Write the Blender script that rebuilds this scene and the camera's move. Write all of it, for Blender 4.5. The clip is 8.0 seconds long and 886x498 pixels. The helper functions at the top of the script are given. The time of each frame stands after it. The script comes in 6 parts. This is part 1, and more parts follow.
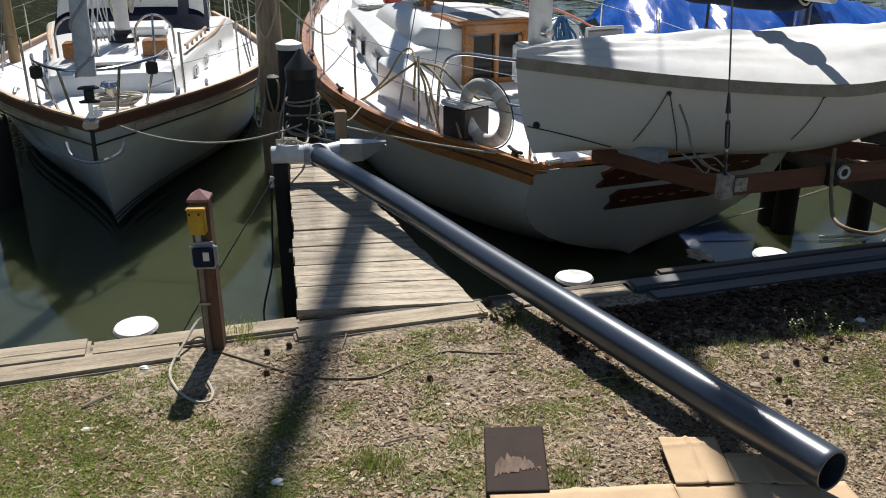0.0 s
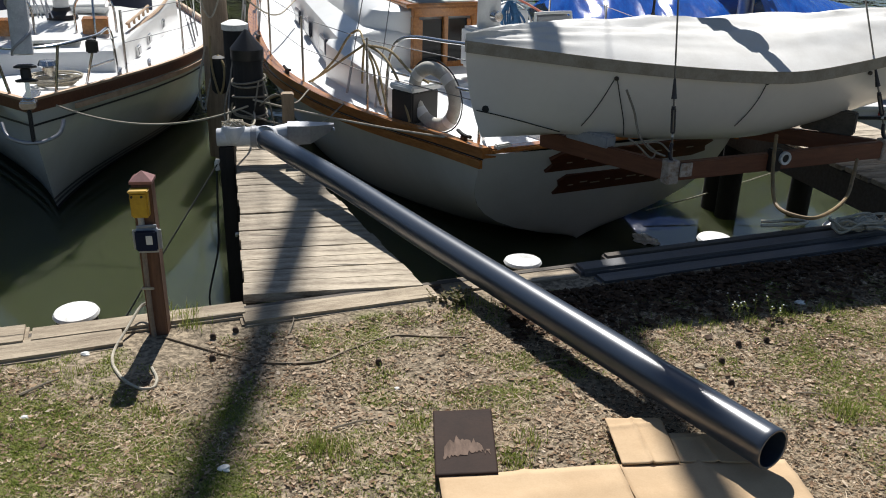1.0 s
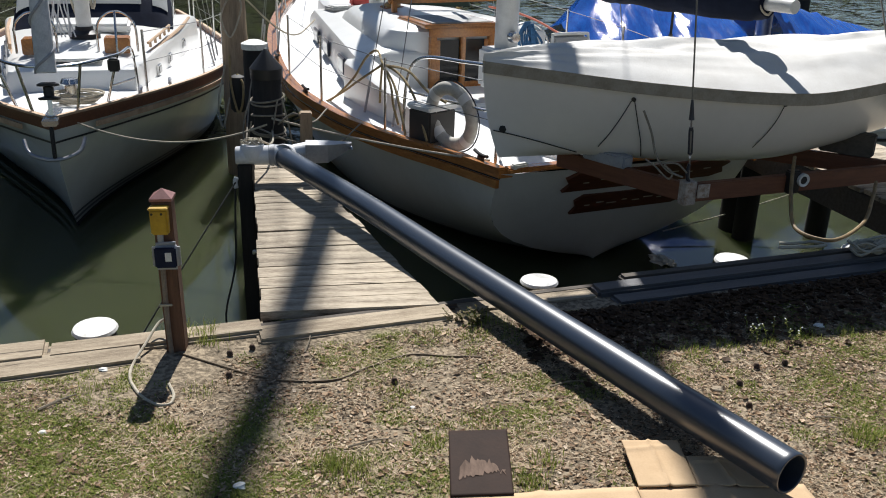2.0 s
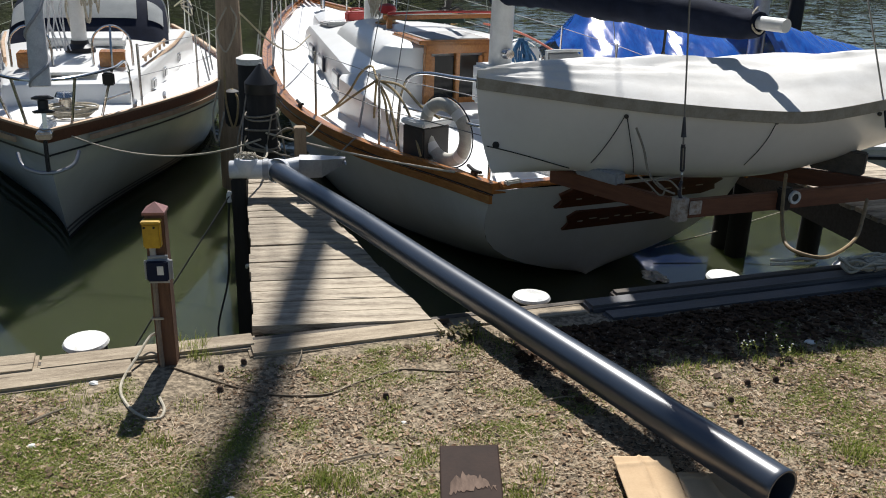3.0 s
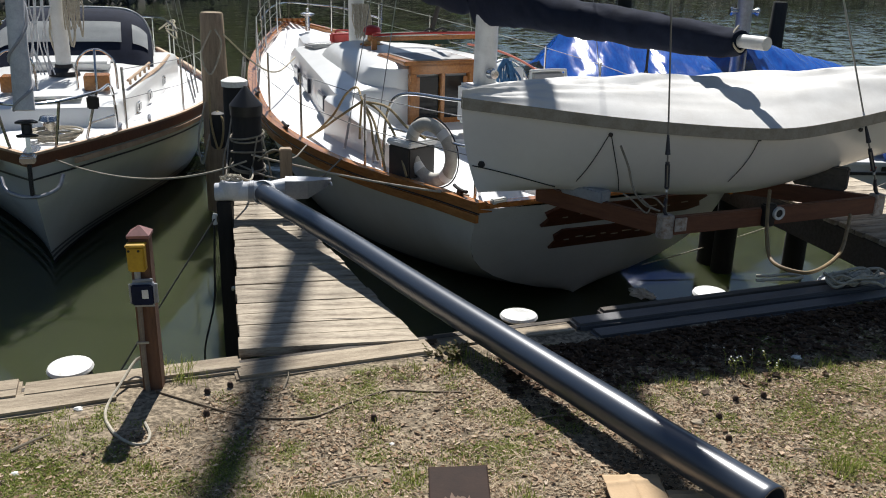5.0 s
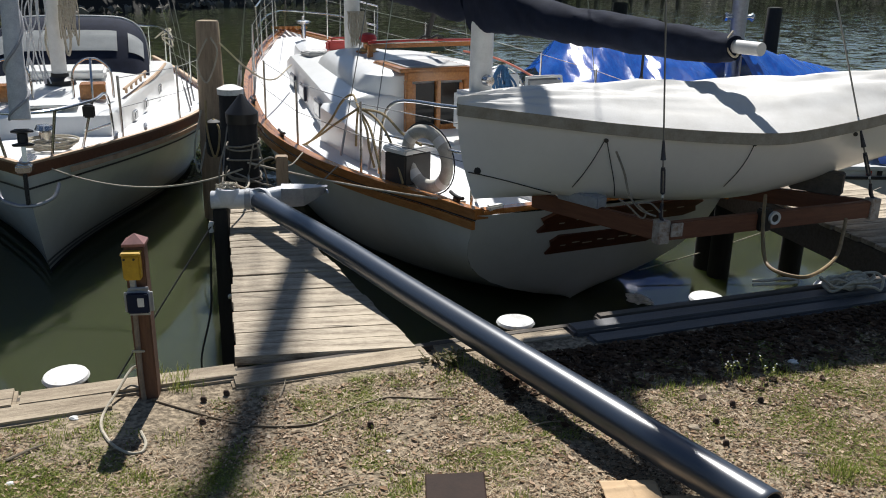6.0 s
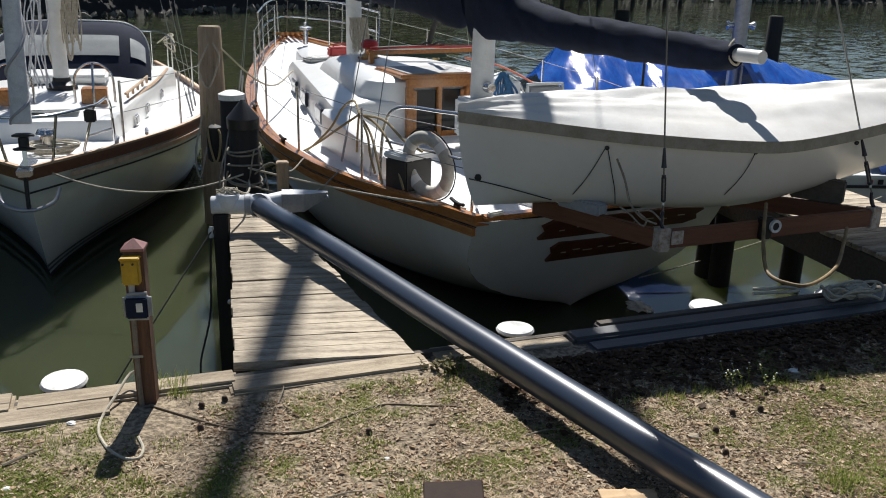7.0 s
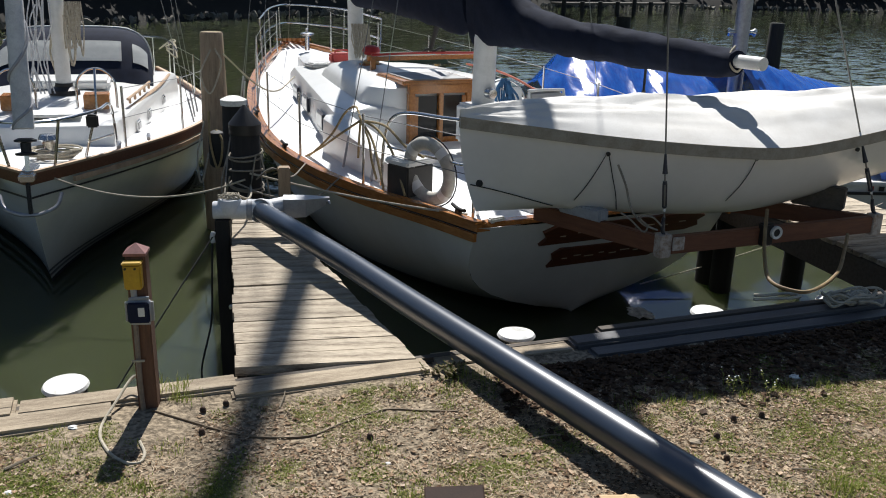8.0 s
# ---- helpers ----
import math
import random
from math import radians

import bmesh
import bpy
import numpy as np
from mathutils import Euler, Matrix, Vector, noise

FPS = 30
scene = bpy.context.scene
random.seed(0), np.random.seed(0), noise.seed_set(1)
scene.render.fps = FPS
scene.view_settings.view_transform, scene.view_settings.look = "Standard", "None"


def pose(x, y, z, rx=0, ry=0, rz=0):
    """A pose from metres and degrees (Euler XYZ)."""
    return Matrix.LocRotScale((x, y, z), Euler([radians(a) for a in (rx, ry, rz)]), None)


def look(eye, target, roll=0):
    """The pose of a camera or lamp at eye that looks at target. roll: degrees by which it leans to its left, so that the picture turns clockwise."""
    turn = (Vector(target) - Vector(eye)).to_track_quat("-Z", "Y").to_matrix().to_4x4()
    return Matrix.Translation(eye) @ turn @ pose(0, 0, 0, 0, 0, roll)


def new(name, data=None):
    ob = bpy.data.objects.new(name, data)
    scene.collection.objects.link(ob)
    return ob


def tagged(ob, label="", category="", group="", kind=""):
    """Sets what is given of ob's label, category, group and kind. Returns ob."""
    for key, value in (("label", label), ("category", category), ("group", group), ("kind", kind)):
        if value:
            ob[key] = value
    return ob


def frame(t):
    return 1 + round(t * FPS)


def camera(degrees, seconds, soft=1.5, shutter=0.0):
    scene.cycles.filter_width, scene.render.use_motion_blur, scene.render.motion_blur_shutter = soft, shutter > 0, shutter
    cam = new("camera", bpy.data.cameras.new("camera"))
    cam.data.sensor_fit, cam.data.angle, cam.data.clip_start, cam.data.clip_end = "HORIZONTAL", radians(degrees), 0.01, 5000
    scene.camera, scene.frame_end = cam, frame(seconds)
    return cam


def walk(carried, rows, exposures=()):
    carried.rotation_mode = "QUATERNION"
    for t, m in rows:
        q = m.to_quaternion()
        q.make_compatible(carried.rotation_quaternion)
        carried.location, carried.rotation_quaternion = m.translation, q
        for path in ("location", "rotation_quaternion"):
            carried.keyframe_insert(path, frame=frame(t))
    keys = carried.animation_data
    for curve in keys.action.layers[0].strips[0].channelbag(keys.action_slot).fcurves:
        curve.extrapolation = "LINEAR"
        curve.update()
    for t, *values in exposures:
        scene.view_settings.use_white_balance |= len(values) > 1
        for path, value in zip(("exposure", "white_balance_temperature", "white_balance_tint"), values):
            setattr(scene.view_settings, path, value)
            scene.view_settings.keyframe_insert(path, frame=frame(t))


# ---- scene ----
cam = camera(54.0, 8.0, soft=1.0)
PATH = [
    (0, (-0.001, -0.162, 1.704), (0.0, 1.698, 0.967), 0.1),
    (0.5, (0.005, -0.155, 1.696), (0.071, 1.696, 0.941), 0.9),
    (1, (-0.002, -0.151, 1.695), (0.117, 1.692, 0.927), 1.5),
    (1.5, (-0.011, -0.152, 1.697), (0.071, 1.7, 0.946), 1.4),
    (3, (-0.002, -0.164, 1.7), (0.095, 1.709, 1.005), 2.0),
    (3.5, (-0.002, -0.162, 1.702), (0.106, 1.716, 1.021), 1.8),
    (4, (0.006, -0.164, 1.704), (0.127, 1.719, 1.039), 1.7),
    (4.5, (0.001, -0.162, 1.702), (0.123, 1.722, 1.043), 1.7),
    (6, (0.009, -0.161, 1.699), (0.14, 1.731, 1.062), 1.3),
    (6.5, (0.012, -0.159, 1.701), (0.131, 1.734, 1.065), 1.3),
    (7, (0.014, -0.154, 1.698), (0.143, 1.742, 1.075), 1.6),
    (7.5, (0.006, -0.157, 1.697), (0.135, 1.742, 1.08), 1.7),
    (8, (0.011, -0.161, 1.697), (0.138, 1.74, 1.087), 1.7),
]
walk(cam, [(t, look(eye, target, roll)) for t, eye, target, roll in PATH])


# ---- light ----
WATER = -1.1
SUN_EL, SUN_AZ = 52.0, 0.0
world = bpy.data.worlds.new("world")
scene.world = world
world.use_nodes = True
wn = world.node_tree.nodes
sky = wn.new("ShaderNodeTexSky")
sky.sky_type = "NISHITA"
sky.sun_disc = False
sky.dust_density = 0.3
sky.ozone_density = 2.0
sky.sun_elevation = radians(SUN_EL)
sky.sun_rotation = radians(SUN_AZ)
wn["Background"].inputs["Strength"].default_value = 0.051
world.node_tree.links.new(sky.outputs["Color"], wn["Background"].inputs["Color"])
sun_data = bpy.data.lights.new("sun", "SUN")
sun_data.energy = 5.0
sun_data.angle = radians(0.53)
sun_data.color = (1.0, 0.98, 0.95)
sun = new("sun", sun_data)
sun_dir = Vector((math.sin(radians(SUN_AZ)) * math.cos(radians(SUN_EL)), math.cos(radians(SUN_AZ)) * math.cos(radians(SUN_EL)), math.sin(radians(SUN_EL))))
sun.matrix_world = look(sun_dir * 60, (0, 0, 0))
scene.view_settings.exposure = 0.38


# ---- materials ----
def mat(name, color, rough=0.6, metal=0.0, dark=None, scale=8.0, bump=0.1, fine=90.0, stretch=(1, 1, 1), spread=0.0, spec=0.5, coat=0.0, amount=0.5):
    """Procedural surface: base colour mottled towards `dark` at two scales, fine relief, optional change from piece to piece."""
    m = bpy.data.materials.new(name)
    m.use_nodes = True
    nt = m.node_tree
    n, l = nt.nodes, nt.links
    b = n["Principled BSDF"]
    b.inputs["Roughness"].default_value = rough
    b.inputs["Metallic"].default_value = metal
    b.inputs["Specular IOR Level"].default_value = spec
    b.inputs["Coat Weight"].default_value = coat
    dark = dark or tuple(c * 0.7 for c in color)
    tc = n.new("ShaderNodeTexCoord")
    mp = n.new("ShaderNodeMapping")
    mp.inputs["Scale"].default_value = stretch
    l.new(tc.outputs["Object"], mp.inputs["Vector"])
    big, small = n.new("ShaderNodeTexNoise"), n.new("ShaderNodeTexNoise")
    for t, s, d in ((big, scale, 6), (small, fine, 4)):
        t.inputs["Scale"].default_value = s
        t.inputs["Detail"].default_value = d
        t.inputs["Roughness"].default_value = 0.65
        l.new(mp.outputs["Vector"], t.inputs["Vector"])
    add = n.new("ShaderNodeMath")
    add.operation = "MULTIPLY_ADD"
    add.inputs[1].default_value = 0.45
    l.new(small.outputs["Fac"], add.inputs[0])
    l.new(big.outputs["Fac"], add.inputs[2])
    ramp = n.new("ShaderNodeValToRGB")
    ramp.color_ramp.elements[0].position = 0.62 - amount * 0.3
    ramp.color_ramp.elements[1].position = 0.72 + amount * 0.3
    ramp.color_ramp.elements[0].color = (*dark, 1)
    ramp.color_ramp.elements[1].color = (*color, 1)
    l.new(add.outputs[0], ramp.inputs["Fac"])
    out = ramp.outputs["Color"]
    if spread:
        info = n.new("ShaderNodeObjectInfo")
        hsv = n.new("ShaderNodeHueSaturation")
        mr = n.new("ShaderNodeMapRange")
        mr.inputs["To Min"].default_value = 1 - spread
        mr.inputs["To Max"].default_value = 1 + spread
        l.new(info.outputs["Random"], mr.inputs["Value"])
        l.new(mr.outputs["Result"], hsv.inputs["Value"])
        l.new(out, hsv.inputs["Color"])
        out = hsv.outputs["Color"]
    l.new(out, b.inputs["Base Color"])
    if bump:
        bp = n.new("ShaderNodeBump")
        bp.inputs["Strength"].default_value = bump
        bp.inputs["Distance"].default_value = 0.01
        l.new(add.outputs[0], bp.inputs["Height"])
        l.new(bp.outputs["Normal"], b.inputs["Normal"])
    return m


def cracks(m, scale, stretch, depth):
    """Thin dark checks along the grain of old boards."""
    n, l = m.node_tree.nodes, m.node_tree.links
    b = n["Principled BSDF"]
    src = b.inputs["Base Color"].links[0].from_socket
    tc, mp, wv, rp, mx = n.new("ShaderNodeTexCoord"), n.new("ShaderNodeMapping"), n.new("ShaderNodeTexNoise"), n.new("ShaderNodeValToRGB"), n.new("ShaderNodeMix")
    mp.inputs["Scale"].default_value = stretch
    wv.inputs["Scale"].default_value, wv.inputs["Detail"].default_value = scale, 5
    e = rp.color_ramp.elements
    e[0].position, e[1].position = 0.31, 0.37
    e[0].color, e[1].color = (1, 1, 1, 1), (0, 0, 0, 1)
    mx.data_type = "RGBA"
    mx.inputs["B"].default_value = (0.035, 0.026, 0.018, 1)
    info = n.new("ShaderNodeObjectInfo")
    shift = n.new("ShaderNodeVectorMath")
    shift.operation = "MULTIPLY_ADD"
    shift.inputs[1].default_value = (37.0, 11.0, 5.0)
    l.new(info.outputs["Random"], shift.inputs[0])
    l.new(tc.outputs["Object"], mp.inputs["Vector"])
    l.new(mp.outputs["Vector"], shift.inputs[2])
    l.new(shift.outputs["Vector"], wv.inputs["Vector"])
    l.new(wv.outputs["Fac"], rp.inputs["Fac"])
    gain = n.new("ShaderNodeMath")
    gain.operation = "MULTIPLY"
    gain.inputs[1].default_value = depth
    l.new(rp.outputs["Color"], gain.inputs[0])
    l.new(gain.outputs[0], mx.inputs["Factor"])
    l.new(src, mx.inputs["A"])
    l.new(mx.outputs["Result"], b.inputs["Base Color"])


def island_mat(name, colors, rough=0.8, sub=0.0):
    """Colour picked leaf by leaf or blade by blade."""
    m = bpy.data.materials.new(name)
    m.use_nodes = True
    n, l = m.node_tree.nodes, m.node_tree.links
    b = n["Principled BSDF"]
    b.inputs["Roughness"].default_value = rough
    geo = n.new("ShaderNodeNewGeometry")
    ramp = n.new("ShaderNodeValToRGB")
    e = ramp.color_ramp.elements
    e[0].color, e[1].color = (*colors[0], 1), (*colors[-1], 1)
    for i, c in enumerate(colors[1:-1]):
        x = e.new((i + 1) / (len(colors) - 1))
        x.color = (*c, 1)
    l.new(geo.outputs["Random Per Island"], ramp.inputs["Fac"])
    l.new(ramp.outputs["Color"], b.inputs["Base Color"])
    b.inputs["Specular IOR Level"].default_value = 0.2
    if sub:
        tr, mx = n.new("ShaderNodeBsdfTranslucent"), n.new("ShaderNodeMixShader")
        l.new(ramp.outputs["Color"], tr.inputs["Color"])
        mx.inputs["Fac"].default_value = sub
        l.new(b.outputs["BSDF"], mx.inputs[1])
        l.new(tr.outputs["BSDF"], mx.inputs[2])
        l.new(mx.outputs["Shader"], n["Material Output"].inputs["Surface"])
    return m


GELCOAT = mat("white_gelcoat", (0.80, 0.80, 0.78), 0.32, dark=(0.72, 0.72, 0.69), scale=2.5, bump=0.02, coat=0.2)
DINGHY_HULL = mat("chalky_hull", (0.78, 0.76, 0.72), 0.30, dark=(0.72, 0.70, 0.66), scale=1.6, bump=0.012, fine=14, coat=0.35, amount=0.6)
DECK_PAINT = mat("deck_paint", (0.80, 0.80, 0.79), 0.55, dark=(0.70, 0.70, 0.69), scale=4, bump=0.06, fine=220)
HULL_PAINT = mat("hull_paint", (0.70, 0.70, 0.68), 0.24, dark=(0.60, 0.60, 0.57), scale=1.6, bump=0.015, coat=0.3)
# unseen hull of the tarped boat, darkened to dim its reflection in the water
DARK_HULL = mat("reflection_dimmed_hull", (0.018, 0.024, 0.045), 0.4, dark=(0.010, 0.013, 0.026), scale=3, bump=0.02)
HULL_GREY = mat("hull_grey", (0.68, 0.70, 0.68), 0.20, dark=(0.58, 0.60, 0.57), scale=1.5, bump=0.015, coat=0.3)
BOTTOM_PAINT = mat("bottom_paint", (0.02, 0.022, 0.025), 0.7, scale=6)
STRIPE_DARK = mat("dark_stripe", (0.015, 0.017, 0.022), 0.4)
TEAK = mat("varnished_teak", (0.48, 0.20, 0.055), 0.26, dark=(0.27, 0.10, 0.028), scale=5, stretch=(8, 1, 8), bump=0.05, coat=0.4)
TEAK_DARK = mat("dark_teak", (0.17, 0.06, 0.025), 0.45, dark=(0.09, 0.03, 0.012), scale=5, stretch=(1, 8, 8), bump=0.08)
TEAK_GREY = mat("weathered_teak", (0.55, 0.39, 0.26), 0.65, dark=(0.36, 0.23, 0.13), scale=6, bump=0.1)
STEEL = mat("stainless_steel", (0.62, 0.62, 0.62), 0.22, 1.0, dark=(0.5, 0.5, 0.5), bump=0.01)
GALV = mat("galvanised_metal", (0.42, 0.43, 0.45), 0.42, 0.8, dark=(0.3, 0.3, 0.32), scale=20)
ALU_WHITE = mat("white_spar_paint", (0.72, 0.72, 0.70), 0.4, dark=(0.55, 0.55, 0.52), scale=5, bump=0.02)
NAVY = mat("navy_canvas", (0.013, 0.018, 0.036), 0.85, dark=(0.007, 0.010, 0.020), scale=7, bump=0.2, fine=300, spec=0.12)
CANVAS = mat("white_canvas", (0.77, 0.76, 0.73), 0.85, dark=(0.62, 0.60, 0.56), scale=3, bump=0.25, fine=200)
CANVAS_BAND = mat("grey_canvas_band", (0.36, 0.33, 0.27), 0.9, dark=(0.24, 0.21, 0.16), scale=12, bump=0.2)
SAILCLOTH = mat("grey_sailcloth", (0.74, 0.74, 0.73), 0.85, dark=(0.46, 0.46, 0.47), scale=7, bump=0.2)
DARK_GLASS = mat("dark_glass", (0.012, 0.013, 0.014), 0.10, scale=3, bump=0, spec=0.3)
VINYL = mat("clear_vinyl_window", (0.46, 0.47, 0.45), 0.16, dark=(0.33, 0.34, 0.33), scale=3, bump=0.12)
BLACK = mat("black_plastic", (0.012, 0.012, 0.013), 0.45, scale=10)
PIPE = mat("black_pipe_plastic", (0.027, 0.040, 0.064), 0.30, dark=(0.030, 0.037, 0.050), spec=1.0, coat=0.2, scale=4, bump=0.03, stretch=(1, 1, 0.2))
PVC = mat("white_pvc", (0.70, 0.71, 0.72), 0.4, dark=(0.5, 0.51, 0.53), scale=9, bump=0.03)
ROPE = mat("pale_rope", (0.50, 0.45, 0.36), 0.9, dark=(0.32, 0.28, 0.2), scale=30, bump=0.4)
ROPE_GREY = mat("grimy_rope", (0.30, 0.27, 0.22), 0.9, dark=(0.15, 0.13, 0.10), scale=30, bump=0.4)
ROPE_GOLD = mat("tan_rope", (0.37, 0.29, 0.16), 0.85, dark=(0.25, 0.17, 0.06), scale=30, bump=0.4)
HOSE_TAN = mat("tan_hose", (0.30, 0.20, 0.085), 0.6, dark=(0.10, 0.065, 0.03), scale=14, bump=0.2)
ROPE_DARK = mat("dark_line", (0.03, 0.03, 0.03), 0.85, scale=30, bump=0.3)
ROPE_BLUE = mat("blue_rope", (0.05, 0.16, 0.32), 0.85, dark=(0.02, 0.06, 0.14), scale=25, bump=0.4)
DARK_STEEL = mat("dark_blued_steel", (0.05, 0.055, 0.075), 0.4, 0.7, dark=(0.03, 0.03, 0.04), scale=20)
BRACKET = mat("rusty_pale_plate", (0.50, 0.44, 0.38), 0.6, dark=(0.26, 0.17, 0.11), scale=26, bump=0.15, amount=0.35)
WIRE = mat("steel_wire", (0.22, 0.22, 0.22), 0.4, 0.8)
DOCK_WOOD = mat("weathered_dock_board", (0.50, 0.425, 0.32), 0.88, dark=(0.14, 0.105, 0.07), scale=2.6, stretch=(1, 5, 5), bump=0.8, fine=30, spread=0.12, amount=0.40)
SEAWALL_WOOD = mat("silvered_timber", (0.47, 0.385, 0.275), 0.9, dark=(0.18, 0.135, 0.088), scale=3.0, stretch=(1, 6, 5), bump=0.8, fine=40, spread=0.1, amount=0.42)
cracks(DOCK_WOOD, 2.2, (1.2, 16, 10), 0.85)
cracks(SEAWALL_WOOD, 2.0, (0.9, 14, 10), 0.85)
PILE_WOOD = mat("pile_wood", (0.40, 0.30, 0.20), 0.9, dark=(0.20, 0.14, 0.09), scale=6, stretch=(6, 6, 0.7), bump=0.5)
PILE_BLACK = mat("creosote_pile", (0.020, 0.018, 0.016), 0.8, dark=(0.010, 0.009, 0.008), scale=6, stretch=(6, 6, 0.7), bump=0.5)
POST_WOOD = mat("red_brown_post", (0.17, 0.085, 0.05), 0.8, dark=(0.09, 0.045, 0.028), scale=7, stretch=(6, 6, 0.8), bump=0.3)
COPPER_CAP = mat("faded_red_cap", (0.26, 0.12, 0.11), 0.6, dark=(0.18, 0.08, 0.075), scale=25)
YELLOW = mat("yellow_plastic", (0.50, 0.31, 0.015), 0.5, dark=(0.36, 0.21, 0.01), scale=20, bump=0.05)
BLUE_BOX = mat("dark_blue_plastic", (0.010, 0.016, 0.045), 0.6, scale=20, spec=0.15)
GREY_PLASTIC = mat("grey_plastic", (0.36, 0.37, 0.39), 0.5, scale=20)
CARD = mat("cardboard", (0.56, 0.40, 0.24), 0.9, dark=(0.47, 0.32, 0.18), scale=6, bump=0.12, fine=150)
CARD_STAIN = mat("stained_cardboard", (0.034, 0.018, 0.012), 0.75, dark=(0.020, 0.011, 0.008), scale=7, bump=0.15, spec=0.2)
WHITE_PLASTIC = mat("white_plastic", (0.78, 0.78, 0.75), 0.55, dark=(0.50, 0.48, 0.42), scale=11, bump=0.3, fine=60, amount=0.35)
RED = mat("red_plastic", (0.45, 0.03, 0.025), 0.45)
GREEN_COVER = mat("dark_green_canvas", (0.03, 0.055, 0.035), 0.85)
BRONZE = mat("bronze", (0.35, 0.24, 0.11), 0.35, 0.9)
GREY_STEP = mat("grey_nonskid", (0.42, 0.42, 0.41), 0.8)
RUBBER = mat("black_rubber", (0.02, 0.02, 0.02), 0.7)
ROCK = mat("riprap_rock", (0.24, 0.22, 0.18), 0.9, dark=(0.09, 0.085, 0.07), scale=2, bump=0.5, fine=12, spread=0.2)
TARP = mat("blue_tarp", (0.006, 0.10, 0.46), 0.20, dark=(0.003, 0.045, 0.30), scale=9, bump=0.4, fine=30, spec=1.0, stretch=(0.7, 2.2, 1))
BARK = mat("dark_bark", (0.05, 0.04, 0.032), 0.9, scale=3)
# shade and the sky's bluish sheen are put into the wale's grey colour
WALE_WOOD = mat("grey_shade_timber", (0.10, 0.10, 0.105), 0.45, dark=(0.05, 0.05, 0.052), scale=3, stretch=(0.6, 8, 8), bump=0.2)
# timber of parts standing in shade, with that shade put into its colour
SHADE_WOOD = mat("shade_dark_timber", (0.12, 0.10, 0.08), 0.85, dark=(0.06, 0.05, 0.04), scale=5, stretch=(1, 8, 8), bump=0.4)

# water: murky green body under a rippled surface
WATER_MAT = bpy.data.materials.new("creek_water")
WATER_MAT.use_nodes = True
wn_, wl_ = WATER_MAT.node_tree.nodes, WATER_MAT.node_tree.links
wb = wn_["Principled BSDF"]
wb.inputs["Base Color"].default_value = (0.043, 0.050, 0.026, 1)
wb.inputs["Roughness"].default_value = 0.05
wb.subsurface_method = "BURLEY"
wb.inputs["Subsurface Weight"].default_value = 1.0
wb.inputs["Subsurface Radius"].default_value = (0.30, 0.34, 0.20)
wb.inputs["Subsurface Scale"].default_value = 1.0
wb.inputs["IOR"].default_value = 1.38
wtc = wn_.new("ShaderNodeTexCoord")
wmap = wn_.new("ShaderNodeMapping")
wmap.inputs["Scale"].default_value = (1.0, 1.7, 1.0)
wl_.new(wtc.outputs["Object"], wmap.inputs["Vector"])
w1, w2 = wn_.new("ShaderNodeTexNoise"), wn_.new("ShaderNodeTexNoise")
w1.inputs["Scale"].default_value, w2.inputs["Scale"].default_value = 1.6, 6.5
for wx in (w1, w2):
    wx.inputs["Detail"].default_value = 3
    wl_.new(wmap.outputs["Vector"], wx.inputs["Vector"])
# calm between the boats, wind-rippled out on the open creek
wsep, wfetch = wn_.new("ShaderNodeSeparateXYZ"), wn_.new("ShaderNodeMapRange")
wl_.new(wtc.outputs["Object"], wsep.inputs["Vector"])
wfetch.inputs["From Min"].default_value, wfetch.inputs["From Max"].default_value = 9.0, 24.0
wfetch.inputs["To Min"].default_value, wfetch.inputs["To Max"].default_value = 0.035, 0.42
wl_.new(wsep.outputs["Y"], wfetch.inputs["Value"])


def vec_math(op, a, b=None):
    """A vector sum, product or the like of two sockets or plain vectors."""
    v = wn_.new("ShaderNodeVectorMath")
    v.operation = op
    for sock, val in zip(v.inputs, (a, b)):
        if val is None:
            continue
        if isinstance(val, tuple):
            sock.default_value = val
        else:
            wl_.new(val, sock)
    return v.outputs["Vector"]


wmix = vec_math("MULTIPLY", vec_math("ADD", w1.outputs["Color"], w2.outputs["Color"]), (0.5, 0.5, 0.5))
wslope = vec_math("MULTIPLY", vec_math("SUBTRACT", wmix, (0.5, 0.5, 0.5)), (1.0, 1.0, 0.0))
wturn = vec_math("NORMALIZE", vec_math("ADD", vec_math("MULTIPLY", wslope, wfetch.outputs["Result"]), (0.0, 0.0, 1.0)))
wl_.new(wturn, wb.inputs["Normal"])

# soil: dirt with damp and mossy patches
SOIL = bpy.data.materials.new("bare_soil")
SOIL.use_nodes = True
sn, sl = SOIL.node_tree.nodes, SOIL.node_tree.links
sb = sn["Principled BSDF"]
sb.inputs["Roughness"].default_value = 0.95
stc = sn.new("ShaderNodeTexCoord")
cols = []
for sc_, a_, b_, lo, hi in ((1.3, (0.15, 0.105, 0.062), (0.28, 0.215, 0.14), 0.35, 0.65), (9, (0.09, 0.068, 0.04), (0.36, 0.285, 0.19), 0.36, 0.64), (48, (0.06, 0.045, 0.028), (0.44, 0.35, 0.24), 0.38, 0.62)):
    t_ = sn.new("ShaderNodeTexNoise")
    t_.inputs["Scale"].default_value = sc_
    t_.inputs["Detail"].default_value = 6
    sl.new(stc.outputs["Object"], t_.inputs["Vector"])
    r_ = sn.new("ShaderNodeValToRGB")
    r_.color_ramp.elements[0].position, r_.color_ramp.elements[1].position = lo, hi
    r_.color_ramp.elements[0].color, r_.color_ramp.elements[1].color = (*a_, 1), (*b_, 1)
    sl.new(t_.outputs["Fac"], r_.inputs["Fac"])
    cols.append((t_, r_))
m1, m2 = sn.new("ShaderNodeMix"), sn.new("ShaderNodeMix")
